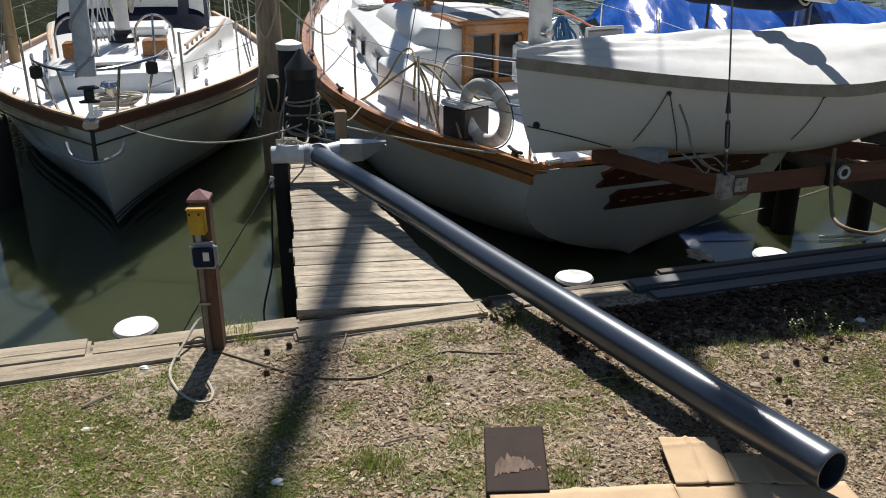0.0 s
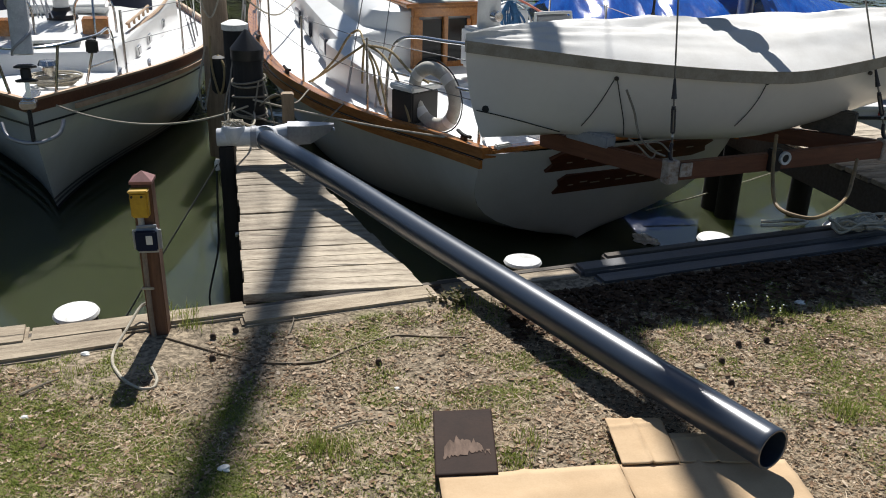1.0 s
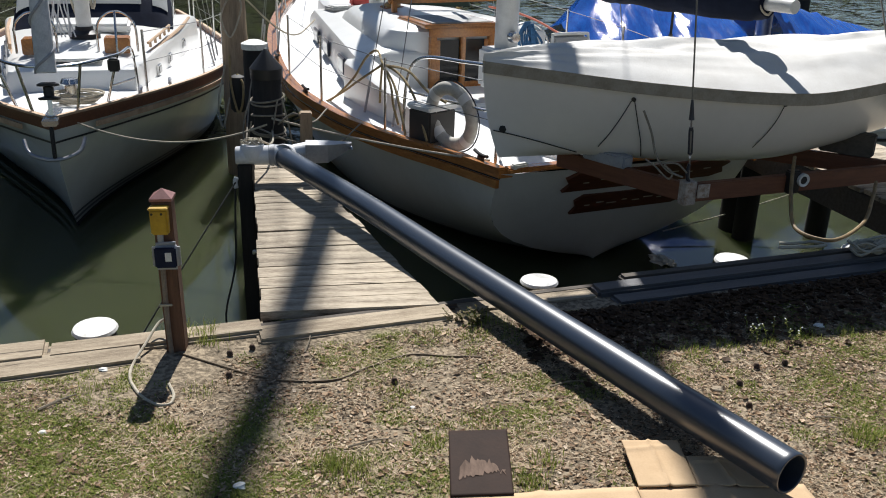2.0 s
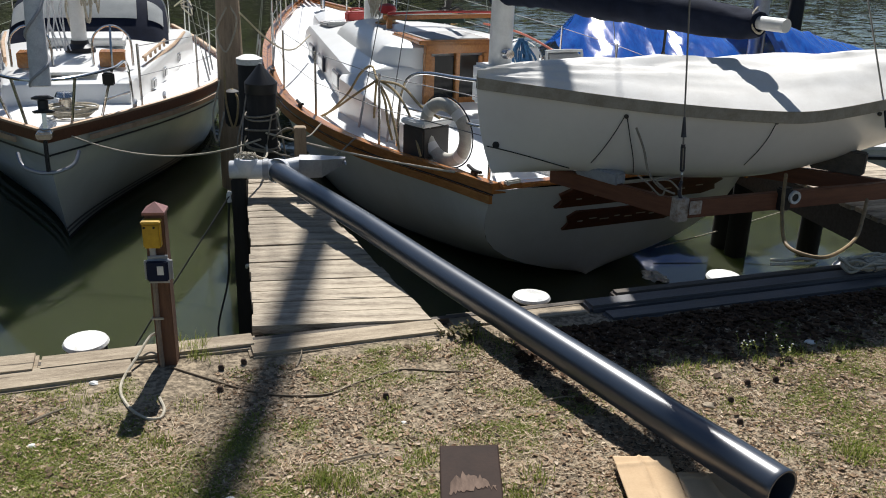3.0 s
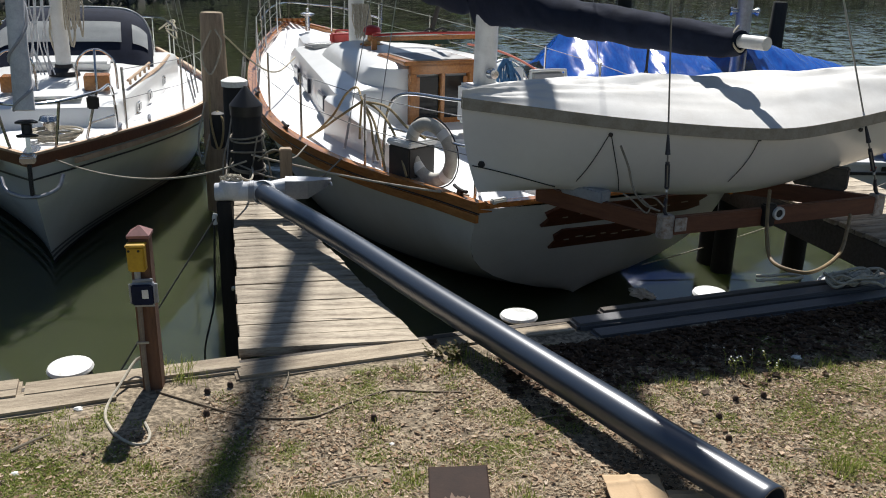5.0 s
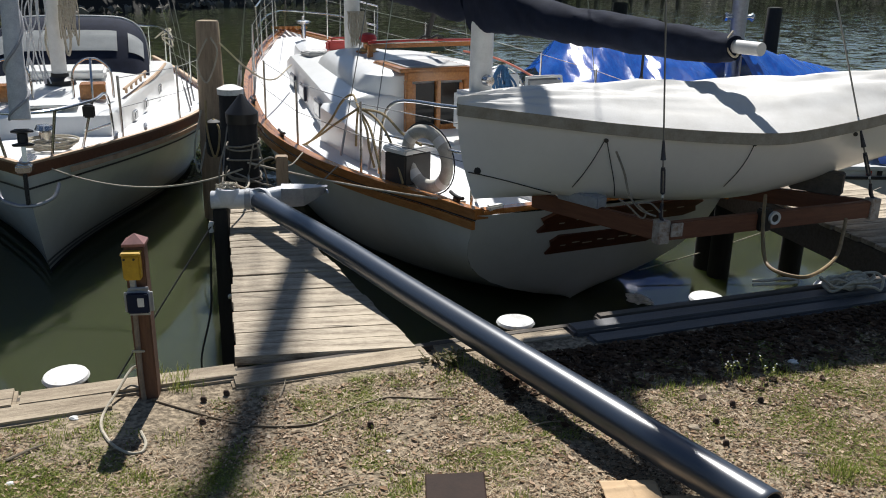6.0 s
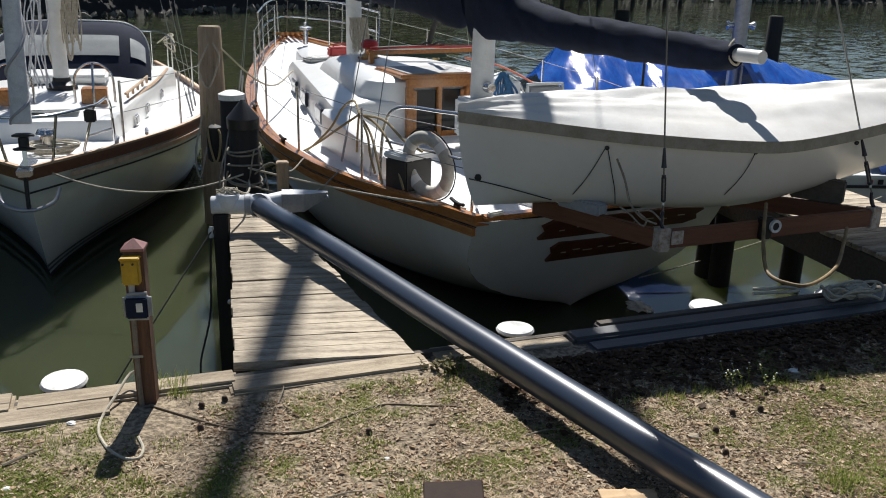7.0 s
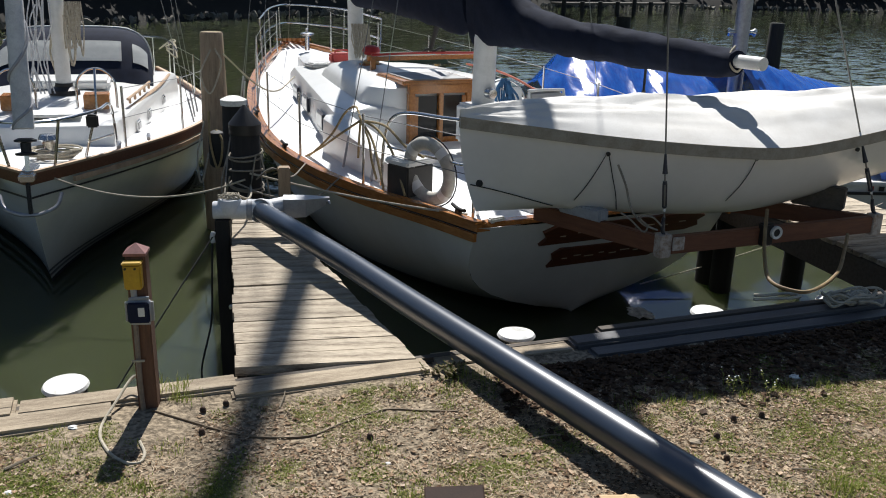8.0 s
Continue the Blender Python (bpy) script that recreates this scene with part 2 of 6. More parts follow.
for mm in (m1, m2):
    mm.data_type = "RGBA"
    mm.inputs["Factor"].default_value = 0.5 if mm is m1 else 0.62
sl.new(cols[0][1].outputs["Color"], m1.inputs["A"])
sl.new(cols[1][1].outputs["Color"], m1.inputs["B"])
sl.new(m1.outputs["Result"], m2.inputs["A"])
sl.new(cols[2][1].outputs["Color"], m2.inputs["B"])
moss = sn.new("ShaderNodeAttribute")
moss.attribute_name = "moss"
mfac = sn.new("ShaderNodeMath")
mfac.operation = "MULTIPLY"
mfac.use_clamp = True
sl.new(moss.outputs["Fac"], mfac.inputs[0])
sl.new(cols[2][0].outputs["Fac"], mfac.inputs[1])
m3 = sn.new("ShaderNodeMix")
m3.data_type = "RGBA"
sl.new(mfac.outputs[0], m3.inputs["Factor"])
sl.new(m2.outputs["Result"], m3.inputs["A"])
m3.inputs["B"].default_value = (0.15, 0.175, 0.04, 1)
sl.new(m3.outputs["Result"], sb.inputs["Base Color"])
sbp = sn.new("ShaderNodeBump")
sbp.inputs["Strength"].default_value = 0.8
sbp.inputs["Distance"].default_value = 0.02
sl.new(cols[2][0].outputs["Fac"], sbp.inputs["Height"])
sl.new(sbp.outputs["Normal"], sb.inputs["Normal"])

LEAF_MAT = island_mat("dead_leaves", [(0.05, 0.033, 0.02), (0.46, 0.32, 0.20), (0.10, 0.066, 0.038), (0.56, 0.42, 0.29), (0.04, 0.027, 0.016), (0.36, 0.24, 0.14), (0.68, 0.55, 0.40), (0.28, 0.17, 0.095), (0.05, 0.034, 0.02)], 0.8, 0.15)
STRAW_MAT = island_mat("dry_straw", [(0.30, 0.22, 0.13), (0.58, 0.46, 0.30), (0.20, 0.14, 0.085), (0.48, 0.36, 0.23), (0.66, 0.55, 0.40), (0.26, 0.18, 0.11)], 0.8, 0.15)
BIG_LEAF_MAT = island_mat("curled_oak_leaves", [(0.30, 0.19, 0.11), (0.48, 0.34, 0.22), (0.20, 0.12, 0.07), (0.58, 0.44, 0.31), (0.40, 0.26, 0.16), (0.68, 0.56, 0.43)], 0.75, 0.2)
# brown drift leaves; the shade along the bulkhead is put into their colours
DRIFT_MAT = island_mat("shade_dark_leaf_drift", [(0.030, 0.018, 0.010), (0.085, 0.045, 0.024), (0.045, 0.026, 0.014), (0.13, 0.075, 0.04), (0.022, 0.014, 0.009)], 0.7, 0.1)
GRASS_MAT = island_mat("grass_blades", [(0.13, 0.18, 0.032), (0.25, 0.31, 0.06), (0.38, 0.38, 0.11), (0.19, 0.25, 0.045), (0.45, 0.39, 0.20)], 0.7, 0.45)
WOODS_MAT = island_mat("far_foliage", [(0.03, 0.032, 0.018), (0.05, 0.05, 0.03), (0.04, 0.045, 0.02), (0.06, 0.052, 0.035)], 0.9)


NAME_WOOD = mat("red_brown_name_board", (0.115, 0.034, 0.014), 0.4, dark=(0.055, 0.016, 0.008), scale=6, stretch=(1, 8, 8), bump=0.1)


# ---- building helpers ----
def mesh_of(name, bm, material, smooth=True):
    me = bpy.data.meshes.new(name)
    bmesh.ops.recalc_face_normals(bm, faces=bm.faces)
    bm.to_mesh(me)
    bm.free()
    me.materials.append(material)
    if smooth:
        for p in me.polygons:
            p.use_smooth = True
        me.set_sharp_from_angle(angle=radians(38))
    return me


def part(name, bm, material, parent, label="", m=None, smooth=True):
    ob = new(name, mesh_of(name, bm, material, smooth))
    ob.parent = parent
    if m is not None:
        ob.matrix_basis = m
    return tagged(ob, label)


def thing(name, label, category, m=None, group="", kind=""):
    ob = new(name)
    ob.empty_display_size = 0.1
    if m is not None:
        ob.matrix_basis = m
    return tagged(ob, label, category, group, kind)


def single(name, bm, material, label, category, m=None, group="", kind="", smooth=True):
    ob = new(name, mesh_of(name, bm, material, smooth))
    if m is not None:
        ob.matrix_basis = m
    return tagged(ob, label, category, group, kind)


def box(sx, sy, sz, bevel=0.004, m=None, bm=None, seg=2):
    """A box with worn edges, centred, or moved by m."""
    own = bmesh.new()
    bmesh.ops.create_cube(own, size=1)
    bmesh.ops.scale(own, vec=(sx, sy, sz), verts=own.verts)
    if bevel:
        bmesh.ops.bevel(own, geom=own.edges[:], offset=bevel, segments=seg, affect="EDGES")
    if m is not None:
        bmesh.ops.transform(own, matrix=m, verts=own.verts)
    if bm is None:
        return own
    join(bm, own)
    return bm


def join(bm, other):
    me = bpy.data.meshes.new("tmp")
    other.to_mesh(me)
    other.free()
    bm.from_mesh(me)
    bpy.data.meshes.remove(me)
    return bm


def lathe(profile, n=20, m=None, bm=None, close=True):
    """A turned body from (radius, z) pairs."""
    own = bmesh.new()
    rings = []
    for r, z in profile:
        if r < 1e-6:
            rings.append([own.verts.new((0, 0, z))])
        else:
            rings.append([own.verts.new((r * math.cos(2 * math.pi * i / n), r * math.sin(2 * math.pi * i / n), z)) for i in range(n)])
    for a, b in zip(rings, rings[1:]):
        for i in range(n):
            j = (i + 1) % n
            if len(a) == 1 and len(b) == 1:
                continue
            if len(a) == 1:
                own.faces.new((a[0], b[i], b[j]))
            elif len(b) == 1:
                own.faces.new((a[i], a[j], b[0]))
            else:
                own.faces.new((a[i], a[j], b[j], b[i]))
    if close:
        for r in (rings[0], rings[-1]):
            if len(r) > 2:
                own.faces.new(r)
    if m is not None:
        bmesh.ops.transform(own, matrix=m, verts=own.verts)
    if bm is None:
        return own
    return join(bm, own)


def smooth_path(pts, steps=6):
    """Catmull-Rom through the points."""
    p = [Vector(q) for q in pts]
    if len(p) < 3 or steps < 2:
        return p
    p = [p[0] * 2 - p[1]] + p + [p[-1] * 2 - p[-2]]
    out = []
    for i in range(1, len(p) - 2):
        for k in range(steps):
            t = k / steps
            a, b, c, d = p[i - 1:i + 3]
            out.append(0.5 * (2 * b + (c - a) * t + (2 * a - 5 * b + 4 * c - d) * t * t + (3 * b - a - 3 * c + d) * t ** 3))
    out.append(p[-2])
    return out


def tube(pts, r, n=7, steps=6, bm=None, taper=None):
    """A round rail, rope or wire along points."""
    path = smooth_path(pts, steps)
    own = bmesh.new() if bm is None else bm
    rings = []
    up = Vector((0.13, 0.21, 0.97))
    for i, q in enumerate(path):
        d = (path[min(i + 1, len(path) - 1)] - path[max(i - 1, 0)]).normalized()
        a = d.cross(up)
        if a.length < 0.05:
            a = d.cross(Vector((1, 0, 0)))
        a.normalize()
        b = d.cross(a)
        rr = r if taper is None else r + (taper - r) * i / (len(path) - 1)
        rings.append([own.verts.new(q + rr * (a * math.cos(2 * math.pi * k / n) + b * math.sin(2 * math.pi * k / n))) for k in range(n)])
    for s, e in zip(rings, rings[1:]):
        for k in range(n):
            j = (k + 1) % n
            own.faces.new((s[k], s[j], e[j], e[k]))
    own.faces.new(rings[0])
    own.faces.new(list(reversed(rings[-1])))
    return own


def sag(a, b, drop, n=8):
    """Points of a slack line from a to b."""
    a, b = Vector(a), Vector(b)
    return [a.lerp(b, i / n) - Vector((0, 0, drop * 4 * (i / n) * (1 - i / n))) for i in range(n + 1)]


def loft(rings, bm=None, caps=(False, False), closed=False):
    """Skin between rows of points of equal count."""
    own = bmesh.new() if bm is None else bm
    rows = [[own.verts.new(q) for q in r] for r in rings]
    for a, b in zip(rows, rows[1:]):
        n = len(a)
        for i in range(n if closed else n - 1):
            j = (i + 1) % n
            try:
                own.faces.new((a[i], a[j], b[j], b[i]))
            except ValueError:
                pass
    if caps[0]:
        own.faces.new(rows[0])
    if caps[1]:
        own.faces.new(list(reversed(rows[-1])))
    return own


def curve_at(keys, s):
    """Smooth value at s through (s, value) keys."""
    xs = [k[0] for k in keys]
    i = max(0, min(len(xs) - 2, int(np.searchsorted(xs, s) - 1)))
    t = (s - xs[i]) / (xs[i + 1] - xs[i])

    def slope(j):
        a, b = max(j - 1, 0), min(j + 1, len(keys) - 1)
        return (keys[b][1] - keys[a][1]) / (keys[b][0] - keys[a][0])
    h = xs[i + 1] - xs[i]
    t2, t3 = t * t, t * t * t
    return (2 * t3 - 3 * t2 + 1) * keys[i][1] + (t3 - 2 * t2 + t) * h * slope(i) + (3 * t2 - 2 * t3) * keys[i + 1][1] + (t3 - t2) * h * slope(i + 1)


def pile(x, y, top, r0, r1, name, material, label, cap=""):
    ob = thing(name, label, "pile", pose(x, y, 0), "mooring piles")
    part("shaft", lathe([(r0, -3.0), (r0 * 0.98, -0.5), (r1, top - 0.02), (r1 - 0.015, top)], 18), material, ob)
    if cap == "cone":
        part("cap", lathe([(r1 + 0.012, top - 0.10), (r1 + 0.014, top - 0.02), (0.01, top + 0.13), (0, top + 0.132)], 18), BLACK, ob, "black plastic cone cap")
    elif cap == "white":
        part("cap", lathe([(r1 + 0.012, top - 0.05), (r1 + 0.014, top), (r1 * 0.5, top + 0.03), (0, top + 0.035)], 18), WHITE_PLASTIC, ob, "white plastic cap")
    return ob


# ---- ground, wall, water, far bank ----
WALL_ANGLE = 16.7


def wall_y(x):
    """Water side of the bulkhead's cap."""
    return 3.52 + 0.30 * x




def ground_height(x, y):
    d = wall_y(x) - 0.3 - y
    return 0.018 * noise.noise(Vector((x * 1.7, y * 1.7, 0.3))) + 0.008 * noise.noise(Vector((x * 7, y * 7, 2.0))) - 0.012 + 0.004 * min(max(d, 0), 3)


gx = np.concatenate([np.linspace(-220, -7, 14), np.linspace(-6, 6, 220), np.linspace(7, 220, 14)])
gv = np.concatenate([np.linspace(0, 4.2, 90), np.linspace(4.6, 12, 14), np.linspace(15, 260, 12)])
g_verts, g_faces = [], []
for v in gv:
    for x in gx:
        y = wall_y(x) - 0.12 - v
        g_verts.append((x, y, ground_height(x, y) if v < 13 and abs(x) < 7 else 0.0))
nx = len(gx)
for i in range(len(gv) - 1):
    for j in range(nx - 1):
        g_faces.append((i * nx + j, i * nx + j + 1, (i + 1) * nx + j + 1, (i + 1) * nx + j))
g_me = bpy.data.meshes.new("ground")
g_me.from_pydata(g_verts, [], g_faces)
g_me.materials.append(SOIL)


def green(x, y):
    """How grassy the bank is at a place."""
    g = 0.45 * noise.noise(Vector((x * 0.9 + 4, y * 1.1, 7))) + 0.7 * noise.noise(Vector((x * 3.1, y * 3.1, 2)))
    g += 0.22 * math.exp(-((x + 1.5) ** 2 + (y - 2.2) ** 2) / 0.6) + 0.35 * math.exp(-((y - 3.0 - 0.1 * (x - 1.2)) ** 2) / 0.02) * (1 if x > 0.9 else 0)
    g += 0.25 * math.exp(-((x + 0.6) ** 2 + (y - 2.3) ** 2) / 0.06)
    g -= 0.30 * min(max((x - 0.5) / 0.4, 0), 1)
    g += 0.34 * min(max((-0.25 - x) / 0.3, 0), 1) * min(max((2.62 - y) / 0.2, 0), 1)
    g += 0.30 * min(max((x - 1.45) / 0.3, 0), 1)
    g += 0.75 * noise.noise(Vector((x * 8, y * 8, 5))) + 0.3 * noise.noise(Vector((x * 22, y * 22, 3)))
    g -= 0.12 + 0.45 * math.exp(-((x + 0.9) ** 2 + (y - 2.85) ** 2) / 0.12)
    return g


moss_data = g_me.attributes.new("moss", "FLOAT", "POINT")
for k, (vx, vy, vz) in enumerate(g_verts):
    moss_data.data[k].value = min(max(green(vx, vy) * 2.2, 0), 1.7) if abs(vx) < 7 else 0.5
for p in g_me.polygons:
    p.use_smooth = True
tagged(new("ground", g_me), "bare brown soil bank with thin grass and dead leaves", "ground", kind="structure")

w_bm = bmesh.new()
bmesh.ops.create_grid(w_bm, x_segments=1, y_segments=1, size=1200)
single("water", w_bm, WATER_MAT, "murky green creek water with small ripples", "water", pose(0, 0, WATER), kind="structure", smooth=False)

# far bank beyond the creek
FAR_A, FAR_B = Vector((-12.0, 44.0, 0)), Vector((17.0, 87.0, 0))
far_dir = (FAR_B - FAR_A).normalized()
far_table = []
pos_, k_ = FAR_A - far_dir * 160, 0
while k_ < 420:
    along = k_ - 160
    turn = radians(56.0 - 62.0 * min(max((along - 30) / 45, 0), 1))
    far_table.append((pos_.copy(), Vector((-math.sin(turn), math.cos(turn), 0))))
    pos_ = pos_ + Vector((math.cos(turn), math.sin(turn), 0))
    k_ += 1


def far_at(s, off):
    """A place s metres along the far shore and off metres inland."""
    p, o = far_table[min(max(int(s + 160), 0), 419)]
    return p + o * off


rows_far = []
for k in range(0, 420, 6):
    wob = 1.5 * noise.noise(Vector((k * 0.07, 0, 0)))
    rows_far.append([far_at(k - 160, o + wob) + Vector((0, 0, WATER + h)) for o, h in ((-1, -0.8), (0.6, 0.5), (2, 1.2), (8, 3.5), (30, 8), (70, 10))])
# deep shade under the woods is put into the bank's near-black colour
single("far_bank", loft(rows_far), mat("shade_dark_leaf_bank", (0.014, 0.012, 0.008), 0.95, dark=(0.008, 0.007, 0.005), scale=0.6, fine=5), "brown wooded bank across the creek, darkened for deep shade", "bank", kind="structure")


def far_rocks():
    own = bmesh.new()
    r = random.Random(3)
    for k in range(900):
        s = r.uniform(-60, 170)
        p = far_at(s, r.uniform(-1.5, 0.5) + 1.5 * noise.noise(Vector(((s + 160) * 0.07, 0, 0))))
        sz = r.uniform(0.12, 0.38)
        ret = bmesh.ops.create_icosphere(own, subdivisions=1, radius=sz * 0.6)
        for v in ret["verts"]:
            v.co = Vector((v.co.x * r.uniform(0.8, 1.7), v.co.y * r.uniform(0.8, 1.4), v.co.z * 0.55)) + p + Vector((0, 0, WATER + r.uniform(0.0, 0.35)))
    return own


single("shore_rocks", far_rocks(), ROCK, "pale riprap rocks along the far waterline", "rocks", kind="stuff", smooth=False)


def far_woods():
    """Trunks, limbs and many small clumps, one joined wood."""
    vs, fs = [], []
    trunks = bmesh.new()
    r = random.Random(5)
    for k in range(170):
        s = r.uniform(-110, 230)
        p = far_at(s, r.uniform(3, 24))
        p.z = WATER + 1.5
        h = r.uniform(8, 16) if s < 35 else r.uniform(3.5, 6)
        lean = Vector((r.uniform(-0.6, 0.6), r.uniform(-0.6, 0.6), 0))
        tube([p, p + Vector((0, 0, h * 0.5)) + lean * 0.5, p + Vector((0, 0, h)) + lean], 0.28, 6, 3, trunks, 0.05)
        for _ in range(5):
            a = p + Vector((0, 0, h * r.uniform(0.3, 0.8))) + lean * 0.5
            tube([a, a + Vector((r.uniform(-3, 3), r.uniform(-3, 3), r.uniform(0.8, 2.6)))], 0.09, 4, 1, trunks, 0.02)
        for _ in range(170):
            c = p + lean + Vector((r.gauss(0, 2.0), r.gauss(0, 2.0), h * r.uniform(0.12, 1.05)))
            a = Vector((r.gauss(0, 1), r.gauss(0, 1), r.gauss(0, 0.7))).normalized() * r.uniform(0.3, 0.8)
            b = Vector((r.gauss(0, 1), r.gauss(0, 1), r.gauss(0, 0.7))).normalized() * r.uniform(0.3, 0.8)
            n0 = len(vs)
            vs.extend([c - a, c + b, c + a * 0.9, c - b * 0.8])
            fs.append((n0, n0 + 1, n0 + 2, n0 + 3))
    for k in range(60000):
        s = r.uniform(-90, 220)
        o = r.uniform(2.2, 12)
        c = far_at(s, o) + Vector((0, 0, WATER + 0.5 + o * (0.35 if s < 35 else 0.2) + r.uniform(0, 6.0 if s < 35 else 2.0)))
        a = Vector((r.gauss(0, 1), r.gauss(0, 1), r.gauss(0, 1))).normalized() * r.uniform(0.2, 0.6)
        b = Vector((r.gauss(0, 1), r.gauss(0, 1), r.gauss(0, 1))).normalized() * r.uniform(0.2, 0.6)
        n0 = len(vs)
        vs.extend([c - a, c + b, c + a, c - b])
        fs.append((n0, n0 + 1, n0 + 2, n0 + 3))
    me = bpy.data.meshes.new("far_woods")
    me.from_pydata(vs, [], fs)
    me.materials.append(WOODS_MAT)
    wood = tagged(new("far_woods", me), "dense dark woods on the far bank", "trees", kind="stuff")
    part("trunks", trunks, BARK, wood, "dark bare trunks and limbs")


far_woods()

# low dock and a marker post by the far shore
fdock = thing("far_dock", "low dark timber dock standing off the far shore", "pier", kind="structure")
for k in range(8):
    part("deck_bay", box(1.46, 1.3, 0.16, 0.02, seg=1), SHADE_WOOD, fdock, "", pose(12.4 + 1.5 * k, 63.4 + 0.9 * k, -0.28, 0, 0, 31))
    part("dock_post", lathe([(0.17, -2.5), (0.16, -0.12 if k % 4 else 0.5), (0, -0.11 if k % 4 else 0.51)], 9), PILE_BLACK, fdock, "", pose(12.2 + 1.5 * k, 62.6 + 0.9 * k, 0))
pile(13.1, 49.6, -0.82, 0.42, 0.40, "mooring_float", PILE_BLACK, "low dark round mooring float on the creek")

# bulkhead: sheet wall, cap timbers, boards
sw = thing("seawall", "weathered timber bulkhead holding the bank above the water", "seawall", kind="structure")


def along_wall(x0, x1, off, z, width, height, name, material, label="", wob=0.0):
    """A timber lying along the bulkhead, from x0 to x1, set back by off from its water side."""
    c = (x0 + x1) / 2
    ln = (x1 - x0) / math.cos(radians(WALL_ANGLE))
    bm = box(ln, width, height, 0.014)
    m = pose(c, wall_y(c) - off / math.cos(radians(WALL_ANGLE)), z, 0, 0, WALL_ANGLE + wob)
    return part(name, bm, material, sw, label, m)


along_wall(-9, 9, 0.07, WATER / 2 - 0.2, 0.06, 1.5, "sheet_wall", SHADE_WOOD, "planked wall below the cap, shade put into its dark colour")
along_wall(-6.0, -1.45, 0.07, -0.033, 0.17, 0.10, "cap_timber", SEAWALL_WOOD)
along_wall(-1.445, -0.62, 0.085, -0.032, 0.13, 0.09, "cap_timber", SEAWALL_WOOD)
along_wall(-6.0, -1.05, 0.24, -0.036, 0.17, 0.09, "cap_timber", SEAWALL_WOOD, wob=1.2)
along_wall(-0.64, 0.20, 0.155, -0.028, 0.15, 0.07, "cap_timber", SEAWALL_WOOD)
along_wall(0.22, 0.89, 0.11, -0.038, 0.16, 0.07, "cap_timber", SEAWALL_WOOD, wob=-1.0)
# cap timber of the shaded stretch, its shade put into a darker wood
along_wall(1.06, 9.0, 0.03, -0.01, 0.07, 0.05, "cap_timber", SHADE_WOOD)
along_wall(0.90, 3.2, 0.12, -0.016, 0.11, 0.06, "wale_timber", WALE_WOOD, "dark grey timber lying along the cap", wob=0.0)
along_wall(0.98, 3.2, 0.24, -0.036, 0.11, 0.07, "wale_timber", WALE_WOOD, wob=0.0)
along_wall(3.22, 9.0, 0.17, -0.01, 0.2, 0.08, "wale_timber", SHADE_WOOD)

# white caps on the bulkhead's piles
for (x, y), tilt in zip(((-1.36, 3.29), (0.66, 3.84), (1.76, 4.16), (2.55, 4.33)), (3, -2, 2, 4)):
    pc = thing("capped_pile", "short bulkhead pile under a dirty white plastic cap", "pile", pose(x, y, -0.016 if 0 < x < 1 else -0.022, tilt, 0, 0), "bulkhead piles")
    part("pile", lathe([(0.085, -1.9), (0.085, -0.028)], 14), PILE_BLACK, pc)
    part("cap", lathe([(0.092, -0.030), (0.097, -0.022), (0.090, -0.010), (0.05, -0.002), (0, 0.0)], 22), WHITE_PLASTIC, pc, "dirty white plastic cap")

# finger pier
pier = thing("finger_pier", "weathered grey plank finger pier narrowing outwards", "pier", kind="structure")
P_L0, P_L1 = Vector((-0.655, 3.36, 0)), Vector((-1.198, 6.4, -0.085))
P_R0, P_R1 = Vector((0.145, 3.46, 0)), Vector((-0.958, 6.5, -0.085))
n_planks = 22
pr = random.Random(11)
for i in range(n_planks):
    t0, t1 = i / n_planks, (i + 1) / n_planks - 0.0025
    q = [P_L0.lerp(P_L1, t0), P_R0.lerp(P_R1, t0), P_R0.lerp(P_R1, t1), P_L0.lerp(P_L1, t1)]
    c = sum(q, Vector()) / 4
    dx = pr.uniform(-0.006, 0.008)
    dz = pr.uniform(-0.005, 0.004)
    bm = bmesh.new()
    top = [bm.verts.new(v - c + Vector((dx, 0, dz + 0.006))) for v in q]
    inner = [bm.verts.new((v - c) * 0.996 + Vector((dx, 0, dz + 0.012))) for v in q]
    bot = [bm.verts.new(v - c + Vector((dx, 0, -0.03))) for v in q]
    bm.faces.new(inner)
    bm.faces.new(list(reversed(bot)))
    for k in range(4):
        j = (k + 1) % 4
        bm.faces.new((top[k], top[j], inner[j], inner[k]))
        bm.faces.new((bot[k], bot[j], top[j], top[k]))
    part("plank", bm, DOCK_WOOD, pier, m=Matrix.Translation(c), smooth=False)
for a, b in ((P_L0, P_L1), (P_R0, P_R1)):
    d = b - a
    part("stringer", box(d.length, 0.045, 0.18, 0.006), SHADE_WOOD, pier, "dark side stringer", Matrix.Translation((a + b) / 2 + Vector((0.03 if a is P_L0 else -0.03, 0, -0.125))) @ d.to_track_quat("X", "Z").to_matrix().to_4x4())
for x, y in ((-1.10, 6.2), (-0.98, 6.2)):
    part("pier_leg", box(0.09, 0.09, 2.2, 0.006), PILE_BLACK, pier, "", pose(x, y, -1.24))

# dark square post beside the pier, with its hook and cord
pp = thing("pier_post", "black weathered square post beside the pier", "post", pose(-1.092, 5.52, -0.0367) @ Matrix.Scale(1.0216, 4))
part("post", box(0.095, 0.095, 2.66, 0.008, pose(0, 0, -1.22)), PILE_BLACK, pp)
part("hook", tube([(0.03, -0.055, -0.50), (0.04, -0.09, -0.47), (0.07, -0.095, -0.48), (0.09, -0.06, -0.50)], 0.010), WHITE_PLASTIC, pp, "white plastic hook")
